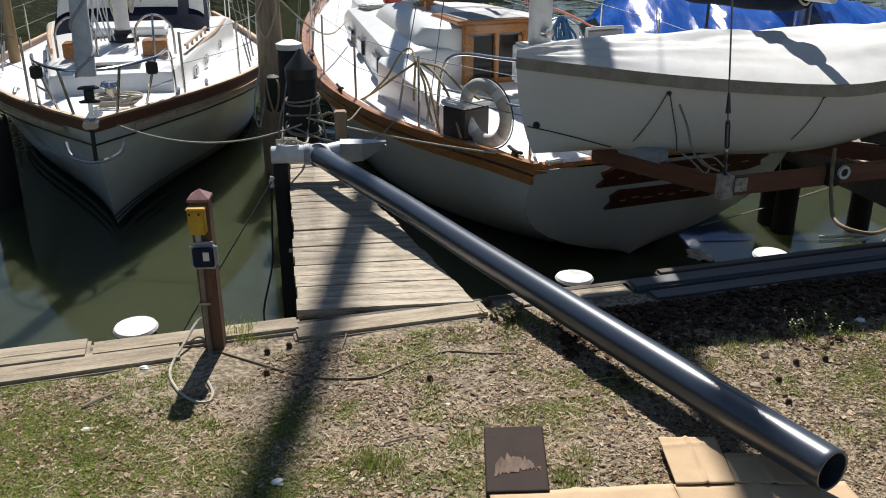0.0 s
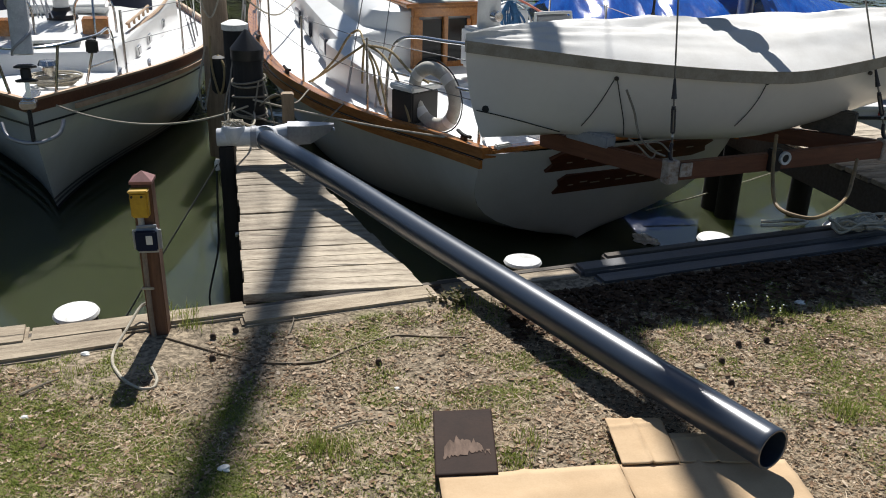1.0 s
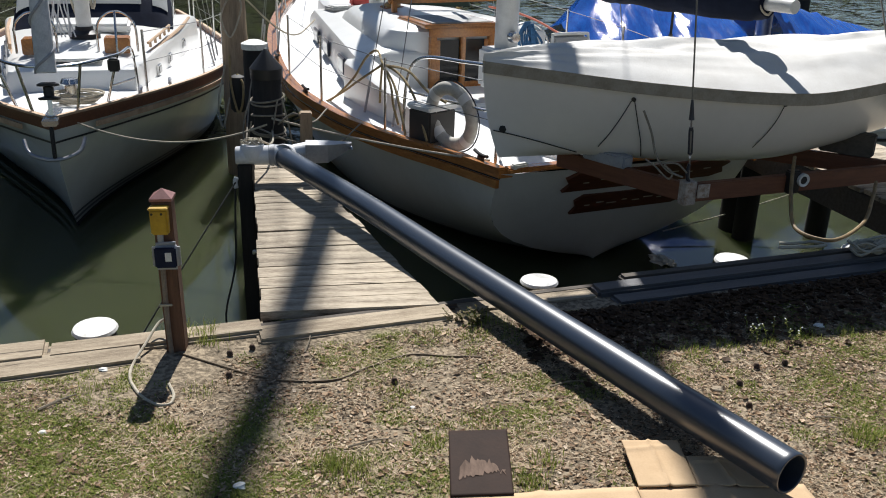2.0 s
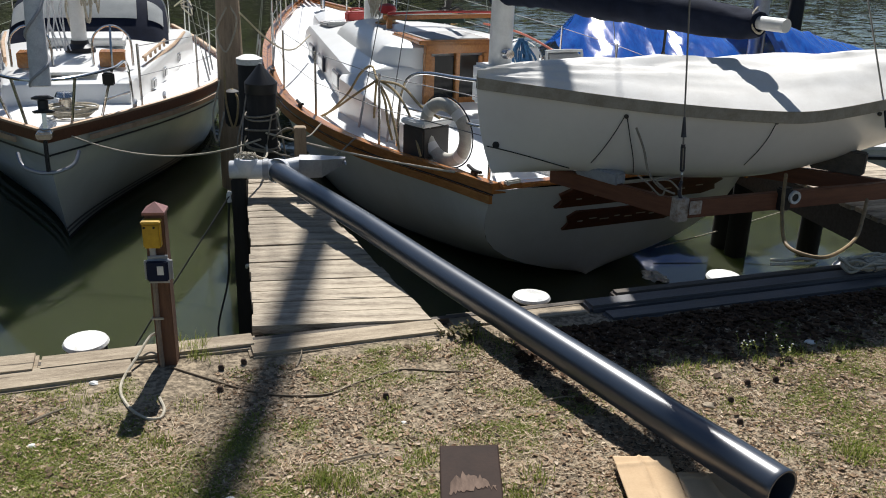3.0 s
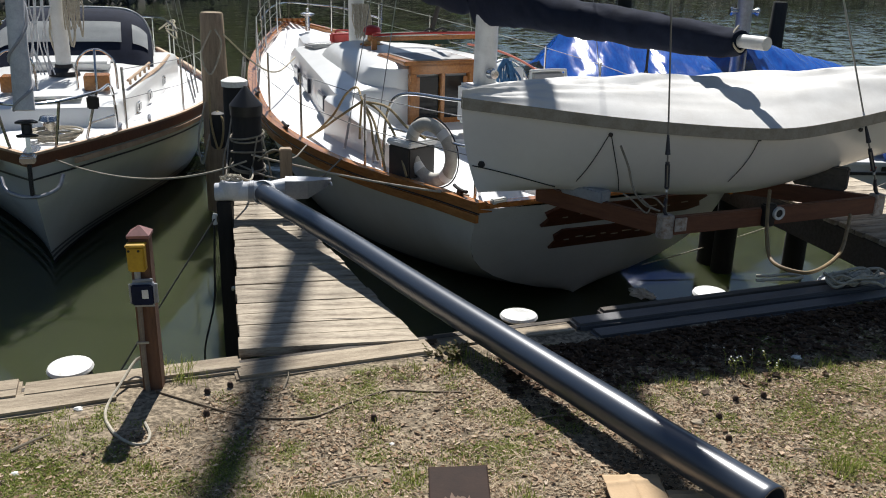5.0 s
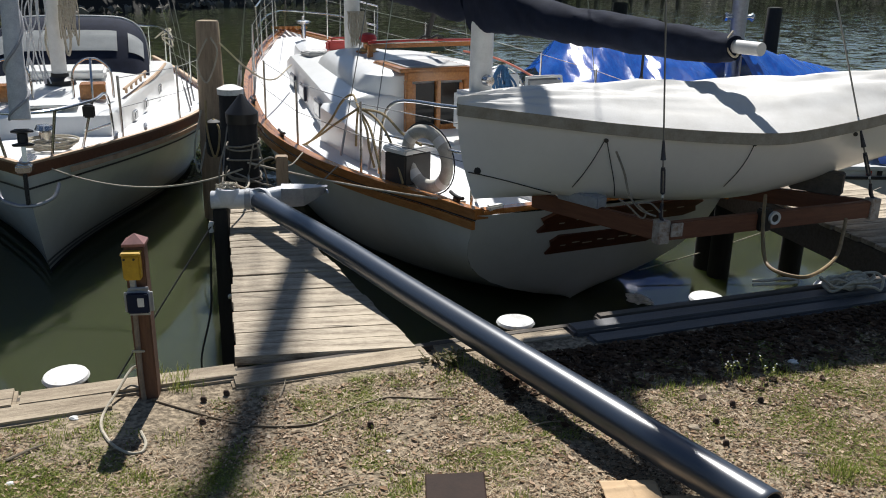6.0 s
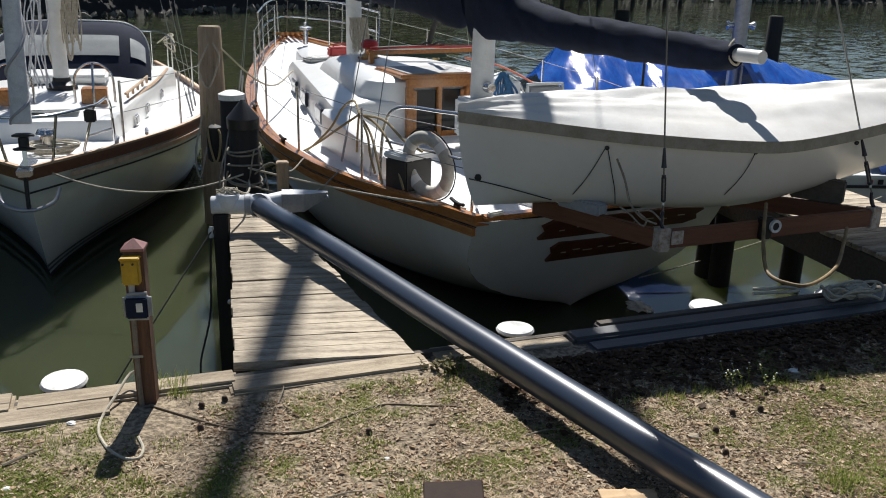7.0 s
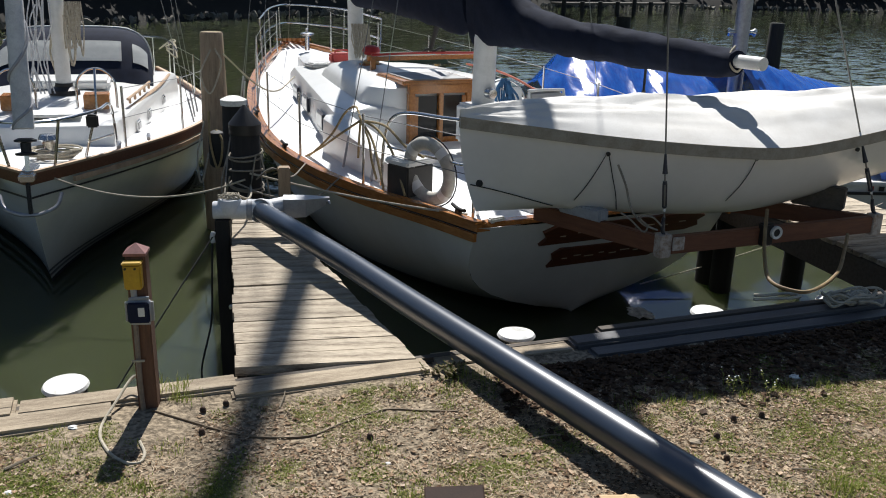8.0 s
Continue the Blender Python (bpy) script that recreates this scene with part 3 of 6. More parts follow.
part("cleat", tube([(-0.055, -0.055, 0.03), (-0.065, -0.055, 0.0), (-0.06, -0.055, -0.04)], 0.016), WHITE_PLASTIC, pp, "small white fitting")
part("cord", tube([(-0.065, -0.055, 0.0), (-0.08, -0.06, -0.3), (-0.10, -0.06, -0.6), (-0.18, -0.08, -0.95), (-0.14, -0.1, -1.15)], 0.007), ROPE_DARK, pp, "hanging black cord")

# long black pipe with its white fitting
PIPE_A, PIPE_B = Vector((1.170, 2.016, 0.125)), Vector((-0.827, 5.5, 0.129))
pd = PIPE_B - PIPE_A
pipe = thing("black_pipe", "long black plastic pipe lying from the bank to the pier", "pipe", Matrix.Translation(PIPE_A) @ pd.to_track_quat("Z", "Y").to_matrix().to_4x4())
ln = pd.length
pipe_bm = lathe([(0.061, 0.5), (0.061, 0.002), (0.063, 0.0), (0.068, 0.0), (0.0700, 0.003), (0.0700, 0.02), (0.0700, 0.05)] + [(0.0700 - 0.003 * k / 24, 0.05 + (ln - 0.05) * k / 24) for k in range(1, 25)], 40, close=False)
pipe_up = pd.to_track_quat("Z", "Y").inverted() @ Vector((0, 0, 1))
for v in pipe_bm.verts:
    v.co += pipe_up * 0.013 * math.exp(-((v.co.z / ln - 0.72) / 0.16) ** 2)
part("tube", pipe_bm, PIPE, pipe)
part("inner_end", lathe([(0.0, 0.5), (0.061, 0.5)], 40, close=False), BLACK, pipe)

tee = thing("pipe_fitting", "white plastic pipe tee and grey metal wedge lying on the pier", "pipe fitting", pose(-1.0413, 5.52, 0.1347, 0, 0, 6) @ Matrix.Scale(1.2466, 4))
rx = pose(0, 0, 0, 0, 90, 0)
part("sleeve", lathe([(0.045, -0.09), (0.048, -0.085), (0.048, 0.0), (0.052, 0.005), (0.052, 0.10), (0.055, 0.105), (0.055, 0.2), (0.05, 0.205)], 26, rx), PVC, tee)
part("collar", lathe([(0.0525, 0.0), (0.056, 0.003), (0.056, 0.012), (0.0525, 0.015)], 26, rx @ pose(0, 0, 0.085), close=False), GREY_PLASTIC, tee, "dark joint ring")
part("branch", lathe([(0.05, -0.02), (0.062, 0.0), (0.062, 0.055), (0.057, 0.062), (0, 0.064)], 24), PVC, tee)
part("elbow", tube([(0.17, 0.0, 0.0), (0.25, 0.02, 0.012), (0.34, 0.06, 0.02)], 0.045, 14), PVC, tee)
wedge = loft([[(0.28, -0.03, -0.045), (0.28, 0.10, -0.045), (0.28, 0.10, 0.055), (0.28, -0.03, 0.060)], [(0.40, -0.025, -0.040), (0.40, 0.10, -0.040), (0.40, 0.10, 0.052), (0.40, -0.025, 0.057)],
              [(0.53, 0.045, 0.020), (0.53, 0.09, 0.020), (0.53, 0.09, 0.045), (0.53, 0.045, 0.048)]], caps=(True, True), closed=True)
part("wedge", wedge, GALV, tee, "grey metal wedge", smooth=False)
part("wedge_pin", tube([(0.515, 0.04, 0.02), (0.525, 0.02, 0.035), (0.53, 0.01, 0.02)], 0.006), GALV, tee)
part("band", lathe([(0.0565, -0.012), (0.0585, -0.010), (0.0585, 0.010), (0.0565, 0.012)], 26, pose(0.105, 0, 0, 0, 90, 0), close=False), GREY_PLASTIC, tee, "dark joint ring")
part("pipe_socket", lathe([(0.062, -0.02), (0.066, -0.015), (0.066, 0.03), (0.062, 0.035)], 30, pose(0.172, -0.02, -0.004, 72, 0, -24), close=False), PVC, tee, "white socket round the pipe")

# utility post
up_ = thing("utility_post", "red-brown wooden outlet post with pyramid cap on the bank", "post", pose(-0.943, 3.06, 0, 0, -0.4, 4))
CONDUIT = mat("dirty_conduit", (0.22, 0.19, 0.16), 0.6, dark=(0.12, 0.09, 0.07), scale=12)
part("post", box(0.074, 0.074, 1.1, 0.005, pose(0, 0, 0.085)), POST_WOOD, up_)
cap = bmesh.new()
c4 = [cap.verts.new((sx * 0.042, sy * 0.042, 0.635)) for sx, sy in ((-1, -1), (1, -1), (1, 1), (-1, 1))]
c5 = [cap.verts.new((sx * 0.042, sy * 0.042, 0.646)) for sx, sy in ((-1, -1), (1, -1), (1, 1), (-1, 1))]
tip = cap.verts.new((0, 0, 0.678))
cap.faces.new(list(reversed(c4)))
for k in range(4):
    j = (k + 1) % 4
    cap.faces.new((c4[k], c4[j], c5[j], c5[k]))
    cap.faces.new((c5[k], c5[j], tip))
part("cap", cap, COPPER_CAP, up_, "faded red pyramid cap", smooth=False)
yb = part("yellow_box", box(0.066, 0.04, 0.100, 0.006, pose(-0.006, -0.058, 0.563)), YELLOW, up_, "yellow plastic outlet box")
part("lid", box(0.072, 0.048, 0.010, 0.003, pose(-0.006, -0.06, 0.617)), YELLOW, yb)
part("screw", lathe([(0.005, 0), (0.004, 0.004), (0, 0.005)], 8, pose(-0.03, -0.079, 0.598, 90)), BLACK, yb)
part("screw", lathe([(0.005, 0), (0.004, 0.004), (0, 0.005)], 8, pose(0.006, -0.079, 0.598, 90)), BLACK, yb)
part("conduit", tube([(-0.012, -0.05, 0.53), (-0.012, -0.05, 0.46)], 0.012), GREY_PLASTIC, up_)
bb = part("outlet_box", box(0.106, 0.04, 0.110, 0.016, pose(0.006, -0.057, 0.42), seg=3), GREY_PLASTIC, up_, "grey weatherproof outlet box")
part("cover", box(0.082, 0.012, 0.084, 0.005, pose(0.006, -0.080, 0.422)), BLUE_BOX, bb, "dark blue cover plate")
part("sticker", box(0.024, 0.002, 0.036, 0.0006, pose(0.018, -0.088, 0.427)), PVC, bb, "torn white sticker")
part("hinge", tube([(-0.02, -0.062, 0.474), (0.045, -0.062, 0.476)], 0.006), GREY_PLASTIC, bb)
part("feed_pipe", tube([(-0.015, -0.051, 0.37), (-0.018, -0.051, 0.1), (-0.015, -0.051, -0.02)], 0.010), CONDUIT, up_, "grey feed conduit")
part("strap", box(0.05, 0.006, 0.010, 0.002, pose(-0.015, -0.066, 0.215)), GALV, up_)

# hose along the ground and rope curl at the post
CABLE = mat("brown_cable", (0.16, 0.11, 0.06), 0.7)
hose = [(-0.92, 3.0, 0.03), (-0.78, 2.93, 0.02), (-0.60, 2.84, 0.015), (-0.46, 2.80, 0.015), (-0.28, 2.81, 0.015), (-0.16, 2.90, 0.015), (0.0, 3.0, 0.015), (0.16, 2.985, 0.01), (0.3, 2.98, 0.0)]
hose = [(x_, y_, ground_height(x_, y_) + 0.004) for x_, y_, _ in hose]
single("ground_cable", tube(hose, 0.0042, 7, 10), CABLE, "thin tan cable lying across the soil", "cable")
curl = [(-0.97, 3.12, 0.09), (-1.03, 3.14, 0.07), (-1.06, 3.02, 0.03), (-1.08, 2.90, 0.012), (-1.06, 2.80, 0.010), (-1.02, 2.72, 0.010), (-0.97, 2.65, 0.010), (-0.91, 2.61, 0.010), (-0.865, 2.62, 0.010), (-0.865, 2.68, 0.010), (-0.90, 2.75, 0.010)]
curl = [(x_, y_, (ground_height(x_, y_) + 0.006) if y_ < 2.95 else z_) for x_, y_, z_ in curl]
single("rope_curl", tube(curl, 0.0060), ROPE, "grey rope lying in a loose curl beside the post", "rope")


# flattened cardboard
def card(pts, z, name, material, label, fold=1.0):
    bm = bmesh.new()
    n = 30
    rows = []
    a, b, c, d = [Vector((*p, 0)) for p in pts]
    for i in range(n + 1):
        r_ = []
        for j in range(n + 1):
            q = a.lerp(b, j / n).lerp(d.lerp(c, j / n), i / n)
            r_.append((q.x, q.y, z + 0.003 * noise.noise(q * 4) + 0.0012 * noise.noise(q * 17) + fold * 0.007 * math.exp(-((j / n - 0.47 - 0.06 * i / n) / 0.03) ** 2) + fold * 0.005 * math.exp(-((i / n - 0.22 + 0.1 * j / n) / 0.035) ** 2)))
        rows.append(r_)
    loft(rows, bm)
    ob = single(name, bm, material, label, "cardboard", group="flattened cardboard")
    s = ob.modifiers.new("thickness", "SOLIDIFY")
    s.thickness = 0.005
    return ob


stained = card(((0.142, 2.395), (0.345, 2.403), (0.330, 2.050), (0.134, 2.040)), 0.030, "cardboard_flap", CARD_STAIN, "dark-stained torn cardboard flap on the soil", 0.0)
tear_rows = []
tr_ = random.Random(4)
for k in range(26):
    u = k / 25
    x0_, top_ = 0.165 + 0.15 * u, 2.152 + 0.085 * math.sin(math.pi * min(1, u * 1.15)) ** 0.7 + tr_.uniform(-0.018, 0.018)
    low_ = 2.127 + 0.045 * u + tr_.uniform(-0.012, 0.012)
    tear_rows.append([(x0_ + tr_.uniform(-0.002, 0.002), y_, 0.0315 + 0.003 * noise.noise(Vector((x0_, y_, 0)) * 4) + 0.0012 * noise.noise(Vector((x0_, y_, 0)) * 17) + tr_.uniform(0, 0.0015)) for y_ in (low_, low_ * 0.6 + top_ * 0.4, top_)])
part("torn_patch", loft(tear_rows), mat("torn_card_fibre", (0.17, 0.115, 0.085), 0.95, dark=(0.07, 0.045, 0.032), scale=30, stretch=(1, 0.3, 1), bump=0.4), stained, "paler torn paper fibres", smooth=False)
card(((0.145, 2.045), (0.718, 2.091), (0.75, 1.32), (0.18, 1.32)), 0.024, "cardboard_sheet", CARD, "flattened tan cardboard sheet on the soil")
card(((0.730, 2.339), (0.923, 2.342), (0.915, 2.095), (0.727, 2.085)), 0.030, "cardboard_flap", CARD, "flattened tan cardboard flap under the pipe")
card(((0.722, 2.092), (1.265, 2.112), (1.30, 1.36), (0.755, 1.32)), 0.021, "cardboard_sheet", CARD, "flattened tan cardboard sheet under the pipe")
card(((0.926, 2.255), (1.12, 2.245), (1.15, 2.09), (0.918, 2.10)), 0.026, "cardboard_flap", CARD, "flattened tan cardboard flap under the pipe")


# ---- piles ----
pile(-1.147, 6.89, 0.50, 0.128, 0.118, "mooring_pile", PILE_BLACK, "black pile with cone cap and wrapped mooring lines", "cone")
pile(-1.40, 7.86, 0.53, 0.115, 0.105, "mooring_pile", PILE_BLACK, "black pile with white cap", "white")
pile(-1.85, 9.3, 1.02, 0.16, 0.12, "tall_pile", PILE_WOOD, "tall weathered tan wooden pile")
pile(3.14, 7.62, -0.38, 0.15, 0.14, "mooring_pile", PILE_BLACK, "short black pile rising from the water")
pile(7.15, 16.0, 0.95, 0.15, 0.13, "tall_pile", PILE_BLACK, "tall dark wooden pile beyond the boats")
pile(-4.35, 8.1, -0.2, 0.14, 0.13, "mooring_pile", PILE_BLACK, "dark pile beside the bow")
pile(-5.68, 11.5, 1.6, 0.075, 0.06, "tall_pile", mat("tan_pile_wood", (0.42, 0.29, 0.15), 0.85, dark=(0.28, 0.18, 0.09), scale=6, stretch=(6, 6, 0.7), bump=0.4), "tall tan wooden pile beside the sloop")
lpier = thing("far_pier", "weathered grey plank pier beside the sloop", "pier", kind="structure")
for i in range(30):
    part("plank", box(1.1, 0.134, 0.035, 0.004, seg=1), DOCK_WOOD, lpier, "", pose(-6.9 + pr.uniform(-0.01, 0.01), 9.6 + i * 0.142, -0.117 + pr.uniform(-0.003, 0.003), 0, 0, 14 + pr.uniform(-0.4, 0.4)) @ pose(-0.035 * i, 0, 0), False)
for x_, y_ in ((-6.6, 10.0), (-7.4, 13.4)):
    part("leg", lathe([(0.1, -3.0), (0.1, -0.135)], 12), PILE_BLACK, lpier, "", pose(x_, y_, 0))


# ---- boats ----
class Hull:
    """A hull in its own frame: x to starboard, y to the bow, z up from the waterline; y = 0 at the transom's top."""

    def __init__(self, length, beam, sheer, bottom, full, stern_rake, bow_rake, flare=1.3, wineglass=0.0):
        self.length, self.beam, self.sheer, self.bottom, self.full = length, beam, sheer, bottom, full
        self.stern_rake, self.bow_rake, self.flare, self.wineglass = stern_rake, bow_rake, flare, wineglass

    def z_deck(self, s):
        return curve_at(self.sheer, s)

    def point(self, s, z, side, out=0.0):
        zd, zb = self.z_deck(s), curve_at(self.bottom, s)
        t = min(max((z - zb) / (zd - zb), 0.0), 1.15)
        shape = t ** curve_at(self.full, s)
        if self.wineglass:
            near = max(0.0, 1 - s / 0.4) ** 1.5
            shape += near * (1 - max(1 - t, 0) ** self.wineglass - shape)
        hb = max(curve_at(self.beam, s), 0) * shape
        u0 = self.stern_rake * (1 - z / self.z_deck(0))
        q = max(1 - z / self.z_deck(1), 0)
        u1 = self.length - self.bow_rake * q ** self.flare
        return Vector((side * (hb + out), u0 + (u1 - u0) * s, z))

    def deck_point(self, u, x, dz=0.0):
        """A place on the deck at u metres from the stern."""
        s = min(max(u / self.length, 0), 1)
        b = max(curve_at(self.beam, s), 0.01)
        return Vector((x, u, self.z_deck(s) - 0.03 + 0.05 * (1 - (x / b) ** 2) + dz))

    def rail(self, s, side, dz=0.0, inset=0.05):
        p = self.point(s, self.z_deck(s), side)
        p.x = side * max(abs(p.x) - inset, 0.0)
        p.z += dz
        return p


def stations(n=40):
    return [0.5 - 0.5 * math.cos(math.pi * i / n) for i in range(n + 1)]


def skin(h, lo, hi, rows, out=0.0):
    """Both sides of a hull between two heights, given as functions of s."""
    bm = bmesh.new()
    for side in (-1, 1):
        grid = []
        for s in stations():
            a, b = lo(s), hi(s)
            grid.append([h.point(s, a + (b - a) * k / rows, side, out) for k in range(rows + 1)])
        loft(grid, bm)
    bmesh.ops.remove_doubles(bm, verts=bm.verts, dist=0.0005)
    return bm


def transom(h, lo, rows=10, cols=8):
    bm = bmesh.new()
    grid = []
    zd = h.z_deck(0)
    for k in range(rows + 1):
        z = lo + (zd - lo) * k / rows
        a, b = h.point(0, z, -1), h.point(0, z, 1)
        grid.append([a.lerp(b, j / cols) - Vector((0, 0.07 * (1 - (2 * j / cols - 1) ** 2), 0)) for j in range(cols + 1)])
    loft(grid, bm)
    return bm


def deck(h, lift=0.0):
    bm = bmesh.new()
    grid = []
    for s in stations():
        a, b = h.rail(s, -1, -0.03, 0.0), h.rail(s, 1, -0.03, 0.0)
        grid.append([a.lerp(b, j / 8) + Vector((0, 0, 0.05 * (1 - (j / 4 - 1) ** 2) + lift)) for j in range(9)])
    loft(grid, bm)
    return bm


def sheer_strip(h, side, z0, z1, out, inn, s0=0.0, s1=1.0):
    """A timber along the sheer, z0 to z1 about the deck edge, standing out by out and in by inn."""
    bm = bmesh.new()
    grid = []
    for i in range(49):
        s = s0 + (s1 - s0) * i / 48
        p, q = h.rail(s, side, z0, -out), h.rail(s, side, z0, inn)
        k = Vector((0, 0, z1 - z0))
        grid.append([p, p + k, q + k, q])
    loft(grid, bm, (True, True), True)
    return bm


def trunk(rings, crown=0.06):
    """A cabin body: rings of (y0, y1, half width aft, half width forward, z aft, z forward, corner)."""
    grid = []
    for y0, y1, wa, wf, za, zf, r in rings:
        row = []
        corners = ((-wa, y0, za, 1, 1), (wa, y0, za, -1, 1), (wf, y1, zf, -1, -1), (-wf, y1, zf, 1, -1))
        for idx, (cx, cy, cz, dx, dy) in enumerate(corners):
            ctr = Vector((cx + dx * r, cy + dy * r, cz))
            start = math.pi + idx * math.pi / 2
            for k in range(6):
                a = start + k / 5 * math.pi / 2
                row.append(ctr + Vector((math.cos(a) * r, math.sin(a) * r, 0)))
        grid.append(row)
    y0, y1, wa, wf, za, zf, r = rings[-1]
    for f in (0.6, 0.25):
        c = Vector((0, (y0 + y1) / 2, 0))
        grid.append([Vector((q.x * f, c.y + (q.y - c.y) * (0.3 + 0.7 * f), q.z + crown * (1 - f * f))) for q in grid[len(rings) - 1]])
    return loft(grid, None, (False, True), True)


def port_light(y, x, z, side, w_, h_, parent, turn=0.0, tilt=0.0):
    """A small framed cabin window in a side wall."""
    m = pose(x, y, z, 0, tilt * side, turn)
    # wide ports: the dark rim stands for the shadow at the frame's edge
    rim, glass = (DARK_STEEL, VINYL) if w_ > 0.3 else (STEEL, DARK_GLASS)
    fr = part("port_light", box(0.03, w_, h_, 0.012, pose(0, 0, 0)), rim, parent, "metal-framed port light", m)
    part("pane", box(0.012, w_ - 0.05, h_ - 0.05, 0.004, pose(side * 0.014, 0, 0)), glass, fr, "port light glass")


def stanchions(h, boat, side, ss, height, heights, lean=0.0):
    """Lifeline posts and wires along one side."""
    for s in ss:
        p = h.rail(s, side, 0.03, 0.09)
        part("stanchion", tube([p, p + Vector((side * lean, 0, height))], 0.0125, 8, 1), STEEL, boat)
    for k in heights:
        pts = [h.rail(s, side, 0.03 + k, 0.09) + Vector((side * lean * k / height, 0, 0)) for s in ss]
        part("lifeline", tube(pts, 0.004, 5, 1), WIRE, boat, "thin wire lifeline")


def spar(a, b, r0, r1, n=16, flat=1.0):
    return tube([a, Vector(a).lerp(Vector(b), 0.5), b], r0, n, 2, None, r1)


# ---- the ketch moored stern-to ----
KX, KY, KH = 1.78, 6.38, 21.5
ketch = thing("ketch", "white sailing ketch with varnished teak trim moored stern to the bank", "sailboat", pose(KX, KY, WATER, 0, 0, KH))
kh = Hull(9.6, [(0, 1.19), (0.07, 1.33), (0.15, 1.55), (0.25, 1.76), (0.38, 1.86), (0.55, 1.68), (0.69, 1.36), (0.82, 0.90), (0.92, 0.44), (1, 0)],
          [(0, 1.0), (0.12, 0.965), (0.25, 0.975), (0.5, 1.09), (0.75, 1.30), (1, 1.56)],
          [(0, 0.0), (0.1, -0.25), (0.3, -0.55), (0.7, -0.5), (1, -0.3)],
          [(0, 0.50), (0.2, 0.42), (0.5, 0.36), (0.8, 0.55), (1, 0.8)], 0.53, 1.1, wineglass=3.5)
part("hull_sides", skin(kh, lambda s: 0.10, lambda s: kh.z_deck(s), 12), HULL_PAINT, ketch, "white painted topsides")
part("bottom", skin(kh, lambda s: curve_at(kh.bottom, s), lambda s: 0.06, 5), BOTTOM_PAINT, ketch, "dark bottom paint")
part("boot_top", skin(kh, lambda s: 0.06, lambda s: 0.10, 1, 0.001), HULL_PAINT, ketch)
part("transom", transom(kh, 0.0), HULL_PAINT, ketch, "white wineglass transom")
part("deck", deck(kh), DECK_PAINT, ketch, "white painted deck")
for sd in (-1, 1):
    part("toe_rail", sheer_strip(kh, sd, -0.03, 0.028, 0.012, 0.10), TEAK, ketch, "varnished teak toe rail")
    part("cap_rail", sheer_strip(kh, sd, 0.030, 0.052, 0.028, 0.045), TEAK, ketch, "golden varnished cap rail")
    part("rail_seam", sheer_strip(kh, sd, -0.042, -0.031, 0.006, -0.004), STRIPE_DARK, ketch, "dark seam under the rail")
    part("rub_rail", sheer_strip(kh, sd, -0.105, -0.043, 0.038, -0.01), TEAK, ketch, "varnished teak rub rail")
part("taffrail", box(2.3, 0.10, 0.04, 0.01, pose(0, 0.0, 1.03)), TEAK, ketch, "teak taffrail cap")
for z_, w_, sh_, th_ in ((0.885, 1.56, 0.14, 0.19), (0.655, 1.10, 0.07, 0.20)):
    m_ = pose(sh_, -0.065 + 0.53 * (1 - z_), z_, 28)
    plan = [(-0.5, -0.5), (-0.47, -0.15), (-0.5, 0.2), (-0.44, 0.5), (0.40, 0.5), (0.5, 0.25), (0.46, 0.0), (0.48, -0.3), (0.40, -0.5)]
    bm = loft([[(x * w_, -0.015, z * th_) for x, z in plan], [(x * w_, 0.02, z * th_) for x, z in plan]], None, (True, True), True)
    nb = part("name_board", bm, NAME_WOOD, ketch, "dark red-brown carved name board", m_, False)
    for k in range(8):
        part("letter_bar", box(0.05 + 0.02 * (k % 3), 0.004, 0.010, 0.001, pose(-w_ * 0.38 + k * w_ * 0.105, -0.018, 0.02 * ((k % 2) - 0.5))), ROPE, nb, "worn pale lettering bar")
# cabin
part("cabin_trunk", trunk([(3.10, 6.75, 1.31, 0.80, 0.98, 1.15, 0.1), (3.10, 6.7, 1.29, 0.78, 1.26, 1.38, 0.1), (3.10, 6.64, 1.25, 0.74, 1.36, 1.46, 0.1), (3.12, 6.5, 1.14, 0.62, 1.41, 1.50, 0.25)], 0.06), GELCOAT, ketch, "white rounded cabin trunk")
part("coachroof", trunk([(3.11, 5.75, 0.90, 0.70, 1.36, 1.46, 0.34), (3.11, 5.7, 0.88, 0.66, 1.50, 1.55, 0.34), (3.13, 5.6, 0.82, 0.60, 1.60, 1.62, 0.32), (3.2, 5.45, 0.68, 0.46, 1.65, 1.66, 0.25)], 0.04), GELCOAT, ketch, "raised white rounded coachroof")
for y_ in (3.72, 4.80, 5.62):
    port_light(y_, -1.322 + 0.138 * (y_ - 3.1), 1.19 + 0.02 * (y_ - 3), -1, 0.40, 0.19, ketch, -7.8, 0)
CWX = -0.11
cw = part("companionway", box(0.74, 0.08, 0.10, 0.01, pose(CWX, 3.06, 1.60)), TEAK, ketch, "varnished teak companionway frame")
for dx in (-0.34, 0.0, 0.34):
    part("jamb", box(0.07 if dx else 0.05, 0.08, 0.62, 0.008, pose(CWX + dx, 3.055, 1.25)), TEAK, cw)
part("sill", box(0.74, 0.10, 0.05, 0.008, pose(CWX, 3.05, 0.95)), TEAK, cw)
for sd in (-1, 1):
    dr = part("door", box(0.27, 0.02, 0.52, 0.004, pose(CWX + sd * 0.165, 3.07, 1.26)), DARK_GLASS, cw, "dark glazed door")
    part("door_rail", box(0.27, 0.03, 0.10, 0.006, pose(CWX + sd * 0.165, 3.055, 1.03)), TEAK, dr, "varnished teak rail")
    part("door_stile", box(0.045, 0.03, 0.52, 0.006, pose(CWX + sd * 0.28, 3.056, 1.26)), TEAK, dr, "varnished teak stile")
